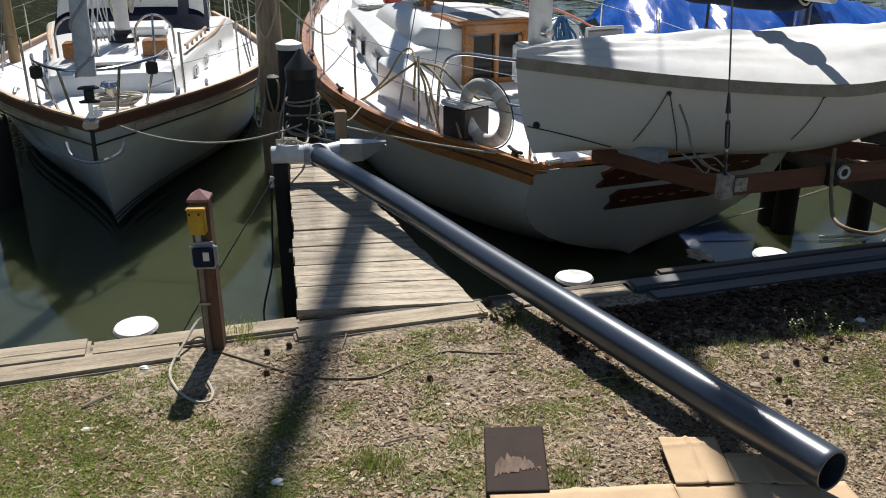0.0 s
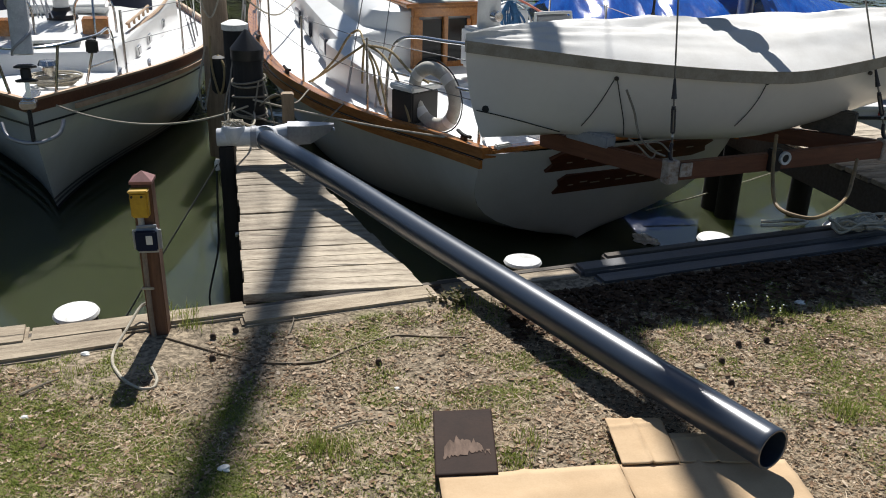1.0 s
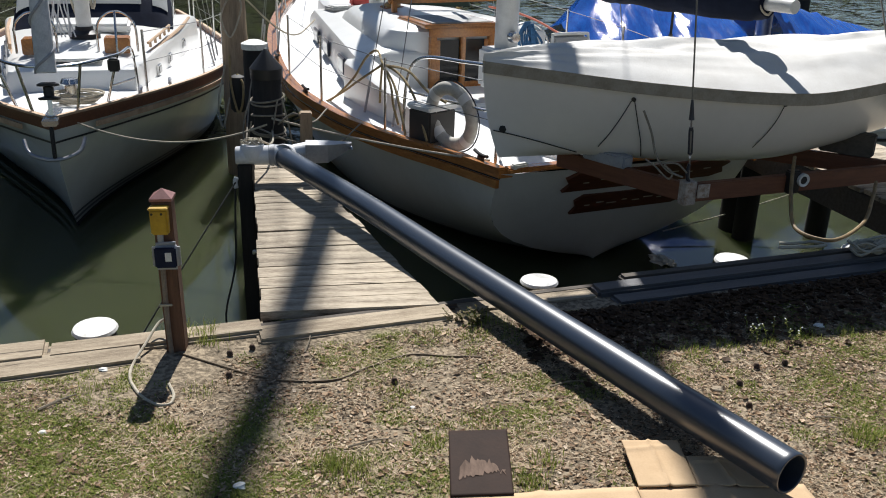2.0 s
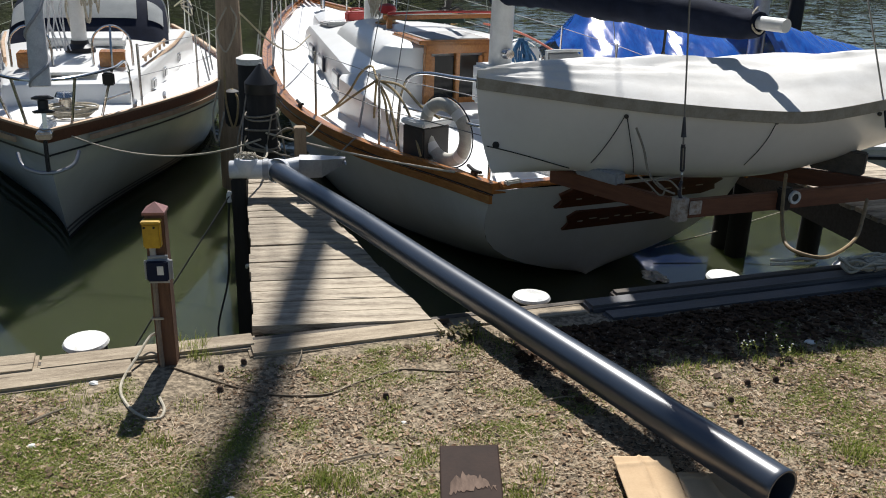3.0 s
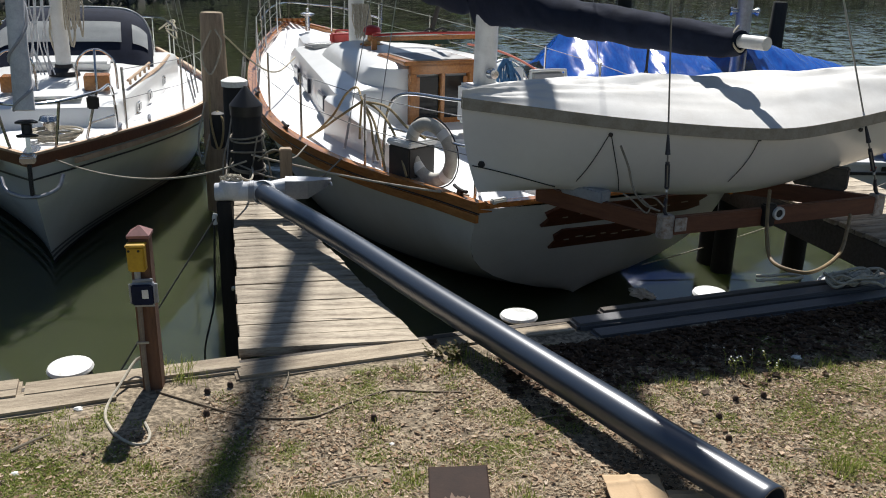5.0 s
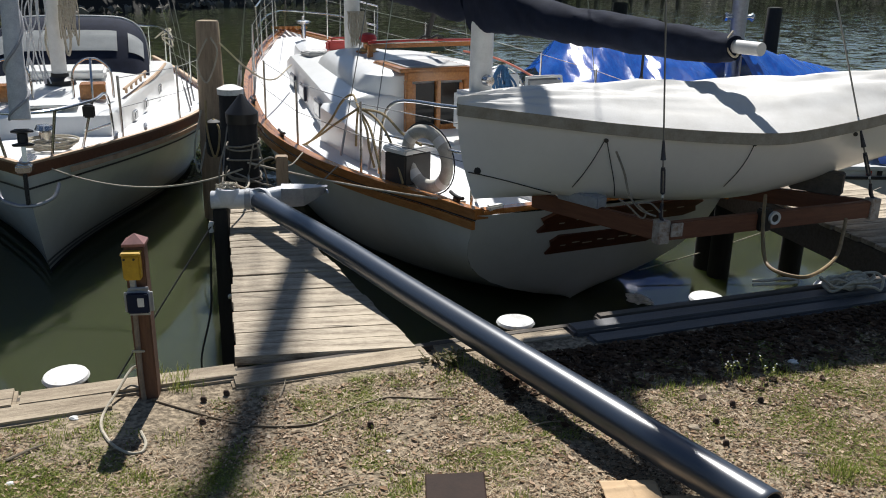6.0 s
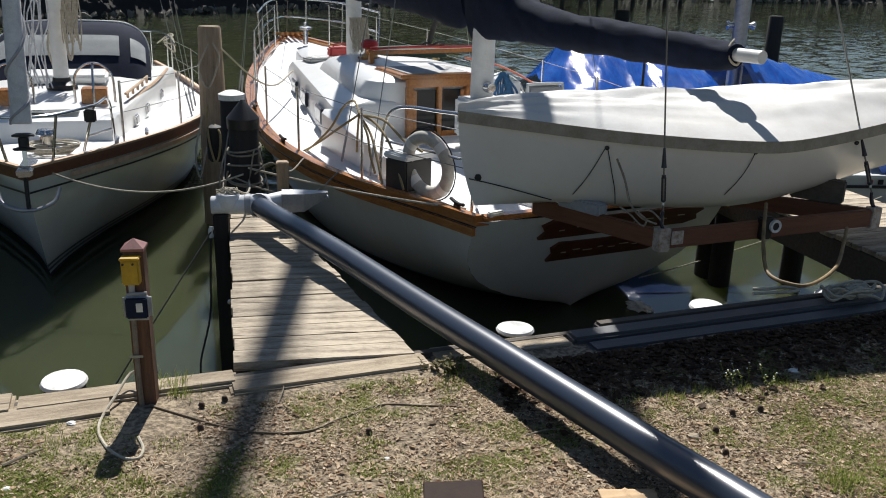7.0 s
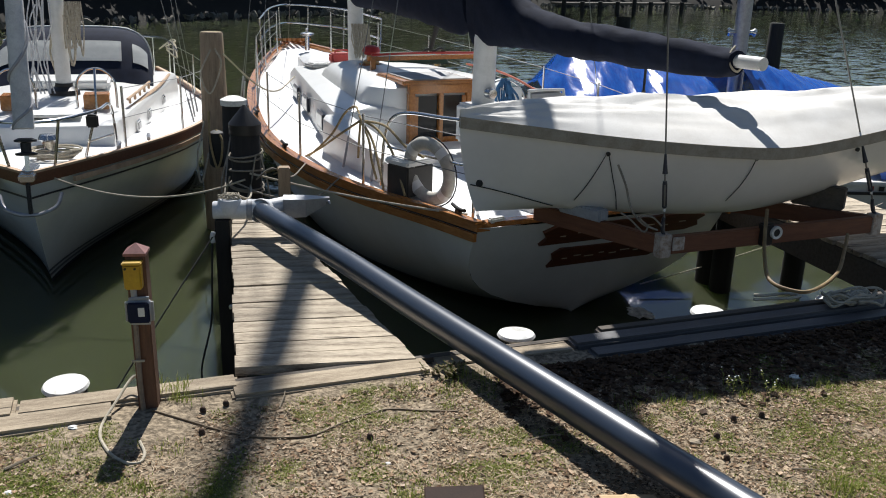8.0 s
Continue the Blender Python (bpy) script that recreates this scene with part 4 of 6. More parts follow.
hatch = part("sliding_hatch", box(0.86, 0.80, 0.045, 0.015, pose(CWX - 0.02, 3.42, 1.665)), TEAK, ketch, "teak-edged sliding hatch")
part("hatch_skin", box(0.70, 0.66, 0.012, 0.004, pose(CWX, 3.40, 1.692)), GREY_STEP, hatch, "weathered grey hatch skin")
# cockpit: coamings about a sunken well
for sd in (-1, 1):
    part("cockpit_coaming", trunk([(1.35, 3.12, 0.14, 0.17, 0.95, 0.98, 0.06), (1.35, 3.12, 0.13, 0.16, 1.14, 1.33, 0.06), (1.38, 3.12, 0.10, 0.13, 1.15, 1.36, 0.05)], 0.0), GELCOAT, ketch, "white cockpit coaming", pose(sd * 1.04, 0, 0, 0, 0, sd * -4))
part("bridge_deck", box(1.75, 0.9, 0.16, 0.04, pose(0, 2.55, 0.96)), GELCOAT, ketch, "white bridge deck")
part("aft_deck", trunk([(0.16, 0.98, 0.62, 0.70, 0.95, 0.95, 0.1), (0.18, 0.96, 0.60, 0.68, 1.06, 1.08, 0.1)], 0.02), GELCOAT, ketch, "white lazarette deck")
part("mast_box", box(0.44, 0.38, 0.40, 0.03, pose(0.02, 2.30, 1.34)), GELCOAT, ketch, "white mizzen step box")
# spars
part("mizzen_mast", spar((0.02, 2.32, 1.5), (0.0, 2.2, 9.6), 0.115, 0.08), ALU_WHITE, ketch, "white mizzen mast")
part("main_mast", tube([(-0.08, 5.85, 1.5), (-0.15, 5.80, 8.0), (-0.20, 5.77, 12.2), (-0.33, 5.75, 14.2)], 0.105, 16, 4, None, 0.085), ALU_WHITE, ketch, "white main mast")


def sail_cover(a, b, heights, name, label):
    """A furled sail under its canvas cover along a boom from a to b: heights of top and bottom about the boom."""
    a, b = Vector(a), Vector(b)
    side = (b - a).cross(Vector((0, 0, 1))).normalized()
    grid = []
    n = 70
    for i in range(n + 1):
        t = i / n
        c = a.lerp(b, t)
        top, bot, wd = curve_at(heights[0], t), curve_at(heights[1], t), curve_at(heights[2], t)
        row = []
        for k in range(32):
            ang = 2 * math.pi * k / 32
            z = (top + bot) / 2 + (top - bot) / 2 * math.sin(ang)
            fold = 0.5 - abs(noise.noise(Vector((t * 16 + math.sin(ang) * 1.6, math.cos(ang) * 1.3, a.x + 4))))
            wob = 1 + 0.10 * noise.noise(Vector((t * 6, math.cos(ang) * 1.2, a.x + math.sin(ang)))) + 0.24 * (fold - 0.35)
            row.append(c + side * (wd * math.cos(ang) * wob) + Vector((0, 0, z + 0.025 * (fold - 0.35) + 0.012 * noise.noise(Vector((t * 9, math.cos(ang), 3))))))
        grid.append(row)
    return part(name, loft(grid, None, (True, True), True), NAVY, ketch, label)


# local end of the mizzen boom, swung over the quarter
BOOM_A, BOOM_B = (0.0, 2.47, 2.25), (0.22, -0.92, 2.28)
part("mizzen_boom", spar(BOOM_A, (0.235, -1.14, 2.28), 0.050, 0.044), ALU_WHITE, ketch, "white mizzen boom")
sail_cover(BOOM_A, BOOM_B, ([(0, 1.1), (0.12, 0.72), (0.22, 0.37), (0.37, 0.21), (0.6, 0.15), (0.85, 0.105), (1, 0.065)], [(0, -0.17), (0.2, -0.12), (0.5, -0.13), (0.85, -0.14), (0.97, -0.12), (1, -0.08)], [(0, 0.15), (0.08, 0.17), (0.3, 0.14), (1, 0.09)]), "mizzen_sail_cover", "dark navy canvas sail cover")
part("main_boom", spar((-0.08, 5.75, 2.42), (0.0, 2.70, 2.42), 0.06, 0.06), ALU_WHITE, ketch)
sail_cover((-0.08, 5.95, 2.36), (0.0, 2.56, 2.36), ([(0, 0.9), (0.15, 0.5), (0.6, 0.42), (1, 0.36)], [(0, -0.06), (0.3, -0.05), (0.75, -0.14), (0.93, -0.19), (1, -0.10)], [(0, 0.16), (0.5, 0.14), (1, 0.13)]), "main_sail_cover", "dark navy canvas sail cover")
stanchions(kh, ketch, -1, (0.02, 0.17, 0.30, 0.43, 0.56, 0.69, 0.80, 0.90), 0.62, (0.60, 0.32))
stanchions(kh, ketch, 1, (0.02, 0.17, 0.30, 0.43, 0.56, 0.69, 0.80, 0.90), 0.62, (0.60, 0.32))


# ---- the sloop moored bow-to ----
sloop = thing("sloop", "white sloop with navy dodger moored bow to the bank", "sailboat", pose(-5.168, 15.744, WATER, 0, 0, 194.5))
sh = Hull(9.3, [(0, 1.05), (0.2, 1.5), (0.42, 1.76), (0.58, 1.64), (0.72, 1.30), (0.83, 0.88), (0.92, 0.44), (1, 0)],
          [(0, 0.95), (0.3, 0.86), (0.6, 0.92), (1, 1.12)], [(0, 0.1), (0.15, -0.3), (0.5, -0.5), (1, -0.3)],
          [(0, 0.35), (0.3, 0.22), (0.5, 0.22), (0.66, 0.31), (0.85, 0.58), (1, 0.9)], 0.5, 0.75)
part("hull_sides", skin(sh, lambda s: 0.16, lambda s: sh.z_deck(s), 12), HULL_GREY, sloop, "pale grey-white topsides")
part("bottom", skin(sh, lambda s: curve_at(sh.bottom, s), lambda s: 0.05, 5), BOTTOM_PAINT, sloop, "dark bottom paint")
for a_, b_, mt in ((0.05, 0.08, HULL_GREY), (0.08, 0.11, STRIPE_DARK), (0.11, 0.135, HULL_GREY), (0.135, 0.16, STRIPE_DARK)):
    part("boot_stripe", skin(sh, lambda s: a_, lambda s: b_, 1, 0.001), mt, sloop)
part("transom", transom(sh, 0.1), HULL_GREY, sloop)
part("deck", deck(sh), DECK_PAINT, sloop, "white deck")
for sd in (-1, 1):
    part("toe_rail", sheer_strip(sh, sd, -0.045, 0.045, 0.010, 0.025), TEAK_DARK, sloop, "dark varnished toe rail")
    part("cap_rail", sheer_strip(sh, sd, 0.045, 0.065, 0.016, 0.035), TEAK_GREY, sloop, "weathered teak cap rail")
    part("rub_rail", sheer_strip(sh, sd, -0.105, -0.06, 0.03, -0.01, 0, 0.95), TEAK_GREY, sloop, "weathered teak rub rail")
    part("sheer_stripe", sheer_strip(sh, sd, -0.155, -0.14, 0.004, -0.01), STRIPE_DARK, sloop)
part("cabin_trunk", trunk([(2.7, 7.45, 1.33, 0.62, 0.84, 0.92, 0.07), (2.7, 7.42, 1.31, 0.61, 1.16, 1.18, 0.07), (2.7, 7.40, 1.28, 0.59, 1.20, 1.22, 0.06), (2.72, 7.34, 1.20, 0.54, 1.225, 1.24, 0.05)], 0.07), GELCOAT, sloop, "white cabin trunk")
for sd in (-1, 1):
    for y_ in (4.3, 5.5, 6.3):
        port_light(y_, sd * (1.326 - 0.148 * (y_ - 2.7)), 1.03, sd, 0.20, 0.13, sloop, sd * 9.0)
    part("eyebrow", tube([(sd * 0.52, 7.25, 1.21), (sd * 0.95, 4.9, 1.215), (sd * 1.1, 3.9, 1.215), (sd * 1.2, 3.0, 1.21)], 0.022, 6), TEAK_GREY, sloop, "weathered teak eyebrow trim")
    hr = part("handrail", tube([(sd * 0.70, 6.35, 1.33), (sd * 0.86, 5.4, 1.34), (sd * 0.93, 4.9, 1.34)], 0.016, 6), TEAK_GREY, sloop, "weathered teak handrail")
    for k in range(5):
        part("foot", box(0.03, 0.06, 0.06, 0.006, pose(sd * (0.72 + 0.05 * k), 6.25 - 0.31 * k, 1.30)), TEAK_GREY, hr)
part("main_mast", spar((0, 5.7, 1.3), (0, 5.6, 12.5), 0.085, 0.07), ALU_WHITE, sloop, "white main mast")
part("mast_collar", lathe([(0.17, 0), (0.16, 0.05), (0.10, 0.09), (0.095, 0.13)], 18, pose(0, 5.7, 1.31)), BLACK, sloop, "black mast boot")
part("furled_jib", tube([(0, 9.17, 1.51), (0, 8.97, 2.3), (0, 8.2, 4.6), (0, 5.9, 11.5)], 0.078, 14, 5, None, 0.05), SAILCLOTH, sloop, "grey furled jib on its stay")


jib_axis = smooth_path([(0, 9.17, 1.51), (0, 8.97, 2.3), (0, 8.2, 4.6)], 24)
strip = []
for k, q in enumerate(jib_axis):
    a = k * 0.42
    strip.append(q + Vector((0.079 * math.cos(a), 0.079 * math.sin(a), 0)))
part("sail_edge", tube(strip, 0.012, 6, 3), mat("grey_sun_strip", (0.42, 0.42, 0.44), 0.85), sloop, "grey edge wound round the furled jib")


# ---- dinghy on its lift frame ----
dinghy = thing("dinghy", "white dinghy under a pale canvas cover on a timber lift frame", "dinghy", pose(3.99, 6.17, 0.165, 0, 0, 102))
dh = Hull(3.6, [(0, 0.36), (0.14, 0.44), (0.35, 0.67), (0.51, 0.75), (0.75, 0.53), (0.92, 0.19), (1, 0)],
          [(0, 0.63), (0.3, 0.56), (0.5, 0.53), (1, 0.63)], [(0, 0.24), (0.2, 0.12), (0.5, 0.0), (0.9, 0.0), (1, 0.0)],
          [(0, 0.30), (0.5, 0.21), (0.8, 0.30), (1, 0.6)], 0.1, 0.13, 2.0)
part("hull", skin(dh, lambda s: curve_at(dh.bottom, s), lambda s: dh.z_deck(s), 14), DINGHY_HULL, dinghy, "white moulded hull")
part("transom", transom(dh, 0.24), DINGHY_HULL, dinghy)
bm = bmesh.new()
grid = []
for s in stations(64):
    a, b = dh.rail(s, -1, 0.005, -0.012), dh.rail(s, 1, 0.005, -0.012)
    ridge = 0.215 * (1 - math.exp(-(1 - s) * 4.0)) * (0.80 + 0.20 * min(s * 2, 1))
    row = []
    for j in range(41):
        t = j / 40
        q = a.lerp(b, t)
        arch = 1 - abs(2 * t - 1) ** 1.7
        wr = 0.030 * noise.noise(Vector((s * 4, t * 6, 1))) + 0.05 * (0.5 - abs(noise.noise(Vector((s * 2.4 + t * 1.2, t * 12, 5))))) * (0.35 + s * s) + 0.03 * (0.5 - abs(noise.noise(Vector((s * 7 - t * 5, t * 4, 8))))) + 0.022 * (0.5 - abs(noise.noise(Vector((s * 15 - t * 3, t * 10, 2)))))
        q.z += ridge * arch + 1.15 * wr * arch
        row.append(q)
    grid.append(row)
loft(grid, bm)
part("cover", bm, CANVAS, dinghy, "pale wrinkled canvas cover")
for sd in (-1, 1):
    part("cover_band", sheer_strip(dh, sd, -0.065, 0.010, 0.016, -0.012), CANVAS_BAND, dinghy, "grimy grey cover hem")

lift = thing("lift_frame", "red-brown timber lift frame with galvanised corner brackets", "boat lift")
FA, FB, FC, FD = Vector((1.705, 4.87, 0.12)), Vector((3.34, 5.40, 0.125)), Vector((1.05, 5.72, 0.095)), Vector((2.40, 6.10, 0.095))


def beam(a, b, name, parent, material, w_=0.05, h_=0.115):
    d = b - a
    return part(name, box(d.length, w_, h_, 0.006), material, parent, "", Matrix.Translation((a + b) / 2) @ d.to_track_quat("X", "Z").to_matrix().to_4x4())


FRAME_WOOD = mat("red_brown_timber", (0.20, 0.075, 0.035), 0.6, dark=(0.12, 0.04, 0.02), scale=5, stretch=(1, 8, 8), bump=0.2)
beam(FA, FC, "side_beam", lift, FRAME_WOOD)
beam(FA + (FB - FA) * 0.02, FB, "front_beam", lift, FRAME_WOOD)
beam(FB, FD, "side_beam", lift, FRAME_WOOD)
part("corner_bracket", box(0.085, 0.07, 0.145, 0.004, Matrix.Translation(FA) @ pose(0, 0, 0.0, 0, 0, 18)), BRACKET, lift, "pale rust-speckled corner bracket")
part("corner_bracket", box(0.085, 0.07, 0.145, 0.004, Matrix.Translation(FB) @ pose(0, 0, 0.0, 0, 0, 18)), BRACKET, lift, "pale rust-speckled corner bracket")

# ---- tarped boat and dock on the far side ----
tb = thing("tarped_boat", "boat under a crumpled shiny blue tarp, hull darkened to dim its reflection", "boat", pose(1.75, 11.55, WATER, 0, 0, -86))
th = Hull(7.8, [(0, 0.95), (0.3, 1.2), (0.6, 1.15), (0.85, 0.6), (1, 0)], [(0, 0.72), (0.5, 0.72), (1, 0.9)], [(0, -0.2), (0.5, -0.4), (1, -0.3)], [(0, 0.3), (0.5, 0.33), (0.85, 0.6), (1, 0.8)], 0.2, 0.8)
part("hull_sides", skin(th, lambda s: curve_at(th.bottom, s), lambda s: th.z_deck(s), 12), DARK_HULL, tb)
part("transom", transom(th, 0.0), DARK_HULL, tb)
part("deck", deck(th), DECK_PAINT, tb)
SKIFF_BLUE = mat("blue_cover_cloth", (0.01, 0.06, 0.26), 0.5, dark=(0.006, 0.03, 0.16), scale=8, bump=0.4)
skiff = thing("skiff", "small white skiff with a navy stripe under a blue cover", "boat", pose(4.98, 9.84, WATER, 0, 0, -88))
fh = Hull(4.2, [(0, 0.62), (0.3, 0.72), (0.6, 0.68), (0.85, 0.36), (1, 0)], [(0, 0.62), (0.5, 0.66), (1, 0.8)], [(0, -0.12), (0.5, -0.2), (1, -0.1)], [(0, 0.22), (0.5, 0.25), (0.85, 0.5), (1, 0.8)], 0.05, 0.5)
part("hull_sides", skin(fh, lambda s: curve_at(fh.bottom, s), lambda s: fh.z_deck(s), 10), GELCOAT, skiff, "white moulded hull")
part("transom", transom(fh, -0.1), GELCOAT, skiff)
part("deck", deck(fh), GELCOAT, skiff)
for sd in (-1, 1):
    part("gunwale", sheer_strip(fh, sd, -0.015, 0.02, 0.025, 0.05), GELCOAT, skiff, "rolled white gunwale")
    part("stripe", sheer_strip(fh, sd, -0.135, -0.10, 0.004, -0.008), STRIPE_DARK, skiff, "navy hull stripe")
for k in range(3):
    part("number_bar", box(0.010, 0.06, 0.055, 0.002, pose(0.672 + 0.013 * k, 0.50 + k * 0.12, 0.567, 0, 0, -6)), BLACK if k else RED, skiff, "dark registration mark")
part("cover", loft([[Vector((x, y, 0.67 + 0.22 * max(0, 1 - (x / 0.66) ** 2) ** 0.5 * (0.5 + 0.5 * math.sin(y * 1.1)) + 0.03 * noise.noise(Vector((x * 4, y * 4, 2))))) for x in np.linspace(-0.66, 0.66, 15)] for y in np.linspace(0.62, 3.0, 22)]), SKIFF_BLUE, skiff, "crumpled blue cover")


def tarp_sheet(profile, u0, u1, half, base, seed):
    """A crumpled sheet hung over a ridge."""
    bm = bmesh.new()
    rows_ = []
    n, m_ = 110, 80
    for i in range(n + 1):
        t = i / n
        rz = curve_at(profile, t)
        row = []
        for j in range(m_ + 1):
            k = 2 * j / m_ - 1
            q = Vector((k * half, u0 + (u1 - u0) * t, base + (rz - base) * (1 - abs(k) ** 1.15)))
            f = Vector((q.x * 0.7 + q.y * 0.4, q.y * 1.9 - q.x * 0.3, seed))
            crease = 1.2 * abs(noise.noise(f * 1.5)) + 0.35 * abs(noise.noise(f * 4.3)) + 0.12 * abs(noise.noise(f * 9.5))
            q += Vector((0.05 * noise.noise(f * 2 + Vector((9, 0, 0))), 0.04 * noise.noise(f * 3), 0.055 * (0.4 - crease)))
            row.append(q)
        rows_.append(row)
    return loft(rows_, bm)


part("tarp", tarp_sheet([(0, 1.45), (0.15, 1.85), (0.5, 1.80), (0.85, 1.70), (1, 1.3)], 0.25, 2.75, 2.25, 0.78, 1.0), TARP, tb, "crumpled shiny blue tarp")
part("tarp", tarp_sheet([(0, 1.85), (0.3, 1.65), (0.7, 1.42), (1, 1.2)], 2.95, 5.2, 1.75, 0.78, 5.0), TARP, tb, "crumpled shiny blue tarp")

# side dock of planks on piles
rdock = thing("side_dock", "weathered grey plank dock beyond the dinghy", "pier", kind="structure")
DOCK_TURN = 11.6
dock_along = Vector((-math.sin(radians(DOCK_TURN)), math.cos(radians(DOCK_TURN)), 0))
dock_across = Vector((dock_along.y, -dock_along.x, 0))
DOCK_0 = Vector((3.37, 5.22, -0.117)) - dock_along * 0.55
for i in range(21):
    c_ = DOCK_0 + dock_along * (0.142 * i) + dock_across * (0.52 + pr.uniform(-0.012, 0.012))
    part("plank", box(1.04, 0.134, 0.035, 0.004, seg=1), DOCK_WOOD, rdock, "", pose(c_.x, c_.y, c_.z + pr.uniform(-0.003, 0.003), 0, 0, DOCK_TURN + pr.uniform(-0.4, 0.4)), False)
for off in (0.03, 1.0):
    c_ = DOCK_0 + dock_along * 1.42 + dock_across * off
    part("stringer", box(0.05, 2.95, 0.22, 0.006), SHADE_WOOD, rdock, "dark side stringer", pose(c_.x, c_.y, -0.248, 0, 0, DOCK_TURN))
for off, along_ in ((0.9, 2.6), (0.2, 2.7)):
    c_ = DOCK_0 + dock_along * along_ + dock_across * off
    part("leg", lathe([(0.1, -3.0), (0.1, -0.14)], 12), PILE_BLACK, rdock, "", pose(c_.x, c_.y, 0))


# ---- rigging and gear on the ketch ----
# stern rail
part("pushpit", tube([(-1.36, 1.55, 0.98), (-1.33, 1.52, 1.45), (-1.26, 1.35, 1.64), (-1.12, 0.75, 1.69), (-0.98, 0.42, 1.71), (-0.6, 0.28, 1.74), (0.0, 0.25, 1.77), (0.6, 0.28, 1.76), (0.98, 0.42, 1.72), (1.26, 1.35, 1.66), (1.36, 1.55, 0.98)], 0.0145, 8), STEEL, ketch, "bent stainless stern rail")
part("pushpit_lower", tube([(-1.32, 1.50, 1.33), (-1.15, 0.75, 1.36), (-0.98, 0.40, 1.37), (0, 0.24, 1.38), (0.98, 0.40, 1.37), (1.32, 1.5, 1.33)], 0.011, 8), STEEL, ketch, "stainless lower rail")
for x_, y_, z_ in ((-0.98, 0.42, 1.7), (-0.33, 0.25, 1.75), (0.33, 0.25, 1.75), (0.98, 0.42, 1.7)):
    part("rail_post", tube([(x_, y_, 0.98), (x_, y_, z_)], 0.013, 8, 1), STEEL, ketch)
# life ring
ringm = Matrix.Translation((-1.20, 0.88, 1.24)) @ pose(0, 0, 0, 0, 0, 110) @ pose(0, 0, 0, 84, 0, 0)
ring = [(0.232 + 0.056 * math.cos(2 * math.pi * k / 14), 0.045 * math.sin(2 * math.pi * k / 14)) for k in range(15)]
life = part("life_ring", lathe(ring, 40, close=False), mat("worn_white_ring", (0.56, 0.54, 0.48), 0.7, dark=(0.36, 0.33, 0.28), scale=9, bump=0.12), ketch, "worn white life ring", ringm)
for a_ in (45, 135, 225, 315):
    c_, s_ = math.cos(radians(a_)), math.sin(radians(a_))
    band = [(0.059 * math.cos(2 * math.pi * k / 14), 0.048 * math.sin(2 * math.pi * k / 14)) for k in range(15)]
    rows_ = []
    for w_ in (-0.035, 0.035):
        rows_.append([Vector((c_ * (0.232 + p) - s_ * w_, s_ * (0.232 + p) + c_ * w_, q)) for p, q in band])
    part("band", loft(rows_), CANVAS, life, "cloth band")
part("grab_line", tube([Vector((0.30 * math.cos(a), 0.30 * math.sin(a), 0.015)) for a in [k * math.pi / 8 for k in range(17)]], 0.006, 6, 2), ROPE_DARK, life, "dark grab line")
lock = part("stern_locker", box(0.30, 0.26, 0.26, 0.012, pose(-1.24, 1.18, 1.12, 0, 0, 20)), mat("dark_locker_front", (0.05, 0.045, 0.04), 0.6), ketch, "dark locker with white lid")
part("lid", box(0.33, 0.29, 0.05, 0.014, pose(-1.24, 1.18, 1.275, 0, 0, 20)), GELCOAT, lock, "white lid")
# deck gear
part("deck_hatch", box(0.50, 0.42, 0.05, 0.02, pose(-0.42, 6.15, 1.52, -3)), GREY_STEP, ketch, "grey-framed deck hatch")
part("hatch_pane", box(0.40, 0.32, 0.02, 0.006, pose(-0.42, 6.15, 1.545, -3)), VINYL, ketch)
fore = part("fore_hatch", trunk([(7.0, 7.7, 0.36, 0.32, 1.2, 1.24, 0.12), (7.02, 7.65, 0.34, 0.3, 1.46, 1.5, 0.12), (7.1, 7.55, 0.26, 0.22, 1.53, 1.55, 0.1)], 0.03), GELCOAT, ketch, "white canvas-topped fore hatch", pose(-0.1, 0, 0))
part("vent_dome", lathe([(0.2, 0), (0.2, 0.08), (0.15, 0.16), (0.05, 0.2), (0, 0.2)], 18, pose(0.25, 6.5, 1.5)), GELCOAT, ketch)
tackle = part("tackle_box", box(0.34, 0.16, 0.13, 0.02, pose(-0.10, 6.38, 1.60)), RED, ketch, "red plastic box")
part("handle", tube([(-0.2, 6.38, 1.66), (-0.18, 6.38, 1.70), (-0.02, 6.38, 1.70), (0.0, 6.38, 1.66)], 0.012), RED, tackle)
winch = part("winch", lathe([(0.10, 0), (0.10, 0.03), (0.06, 0.06), (0.055, 0.12), (0.075, 0.14), (0.075, 0.15), (0, 0.155)], 18, pose(-0.28, 4.72, 1.69)), BRONZE, ketch, "bronze winch on teak pad")
part("pad", box(0.24, 0.22, 0.05, 0.008, pose(-0.28, 4.72, 1.67)), TEAK, winch)
part("cover", lathe([(0.085, 0), (0.11, 0.04), (0.09, 0.09), (0.04, 0.11), (0, 0.11)], 16, pose(-0.28, 4.72, 1.80)), RED, winch, "red winch cover")
part("traveller", box(1.45, 0.06, 0.05, 0.008, pose(0.25, 4.28, 1.80, 0, -1, -4)), TEAK, ketch, "teak traveller beam")
part("traveller_line", tube([(-0.45, 4.25, 1.84), (0.2, 4.22, 1.86), (0.95, 4.15, 1.86)], 0.014), RED, ketch, "faded red line")
part("traveller_car", tube([(0.18, 4.25, 1.85), (0.25, 4.24, 1.90), (0.33, 4.23, 1.88), (0.42, 4.22, 1.91), (0.5, 4.22, 1.86)], 0.016), BLACK, ketch, "black block and shackles")
for x_ in (-0.42, 0.95):
    part("traveller_post", box(0.06, 0.06, 0.18, 0.008, pose(x_, 4.28, 1.71)), TEAK, ketch)
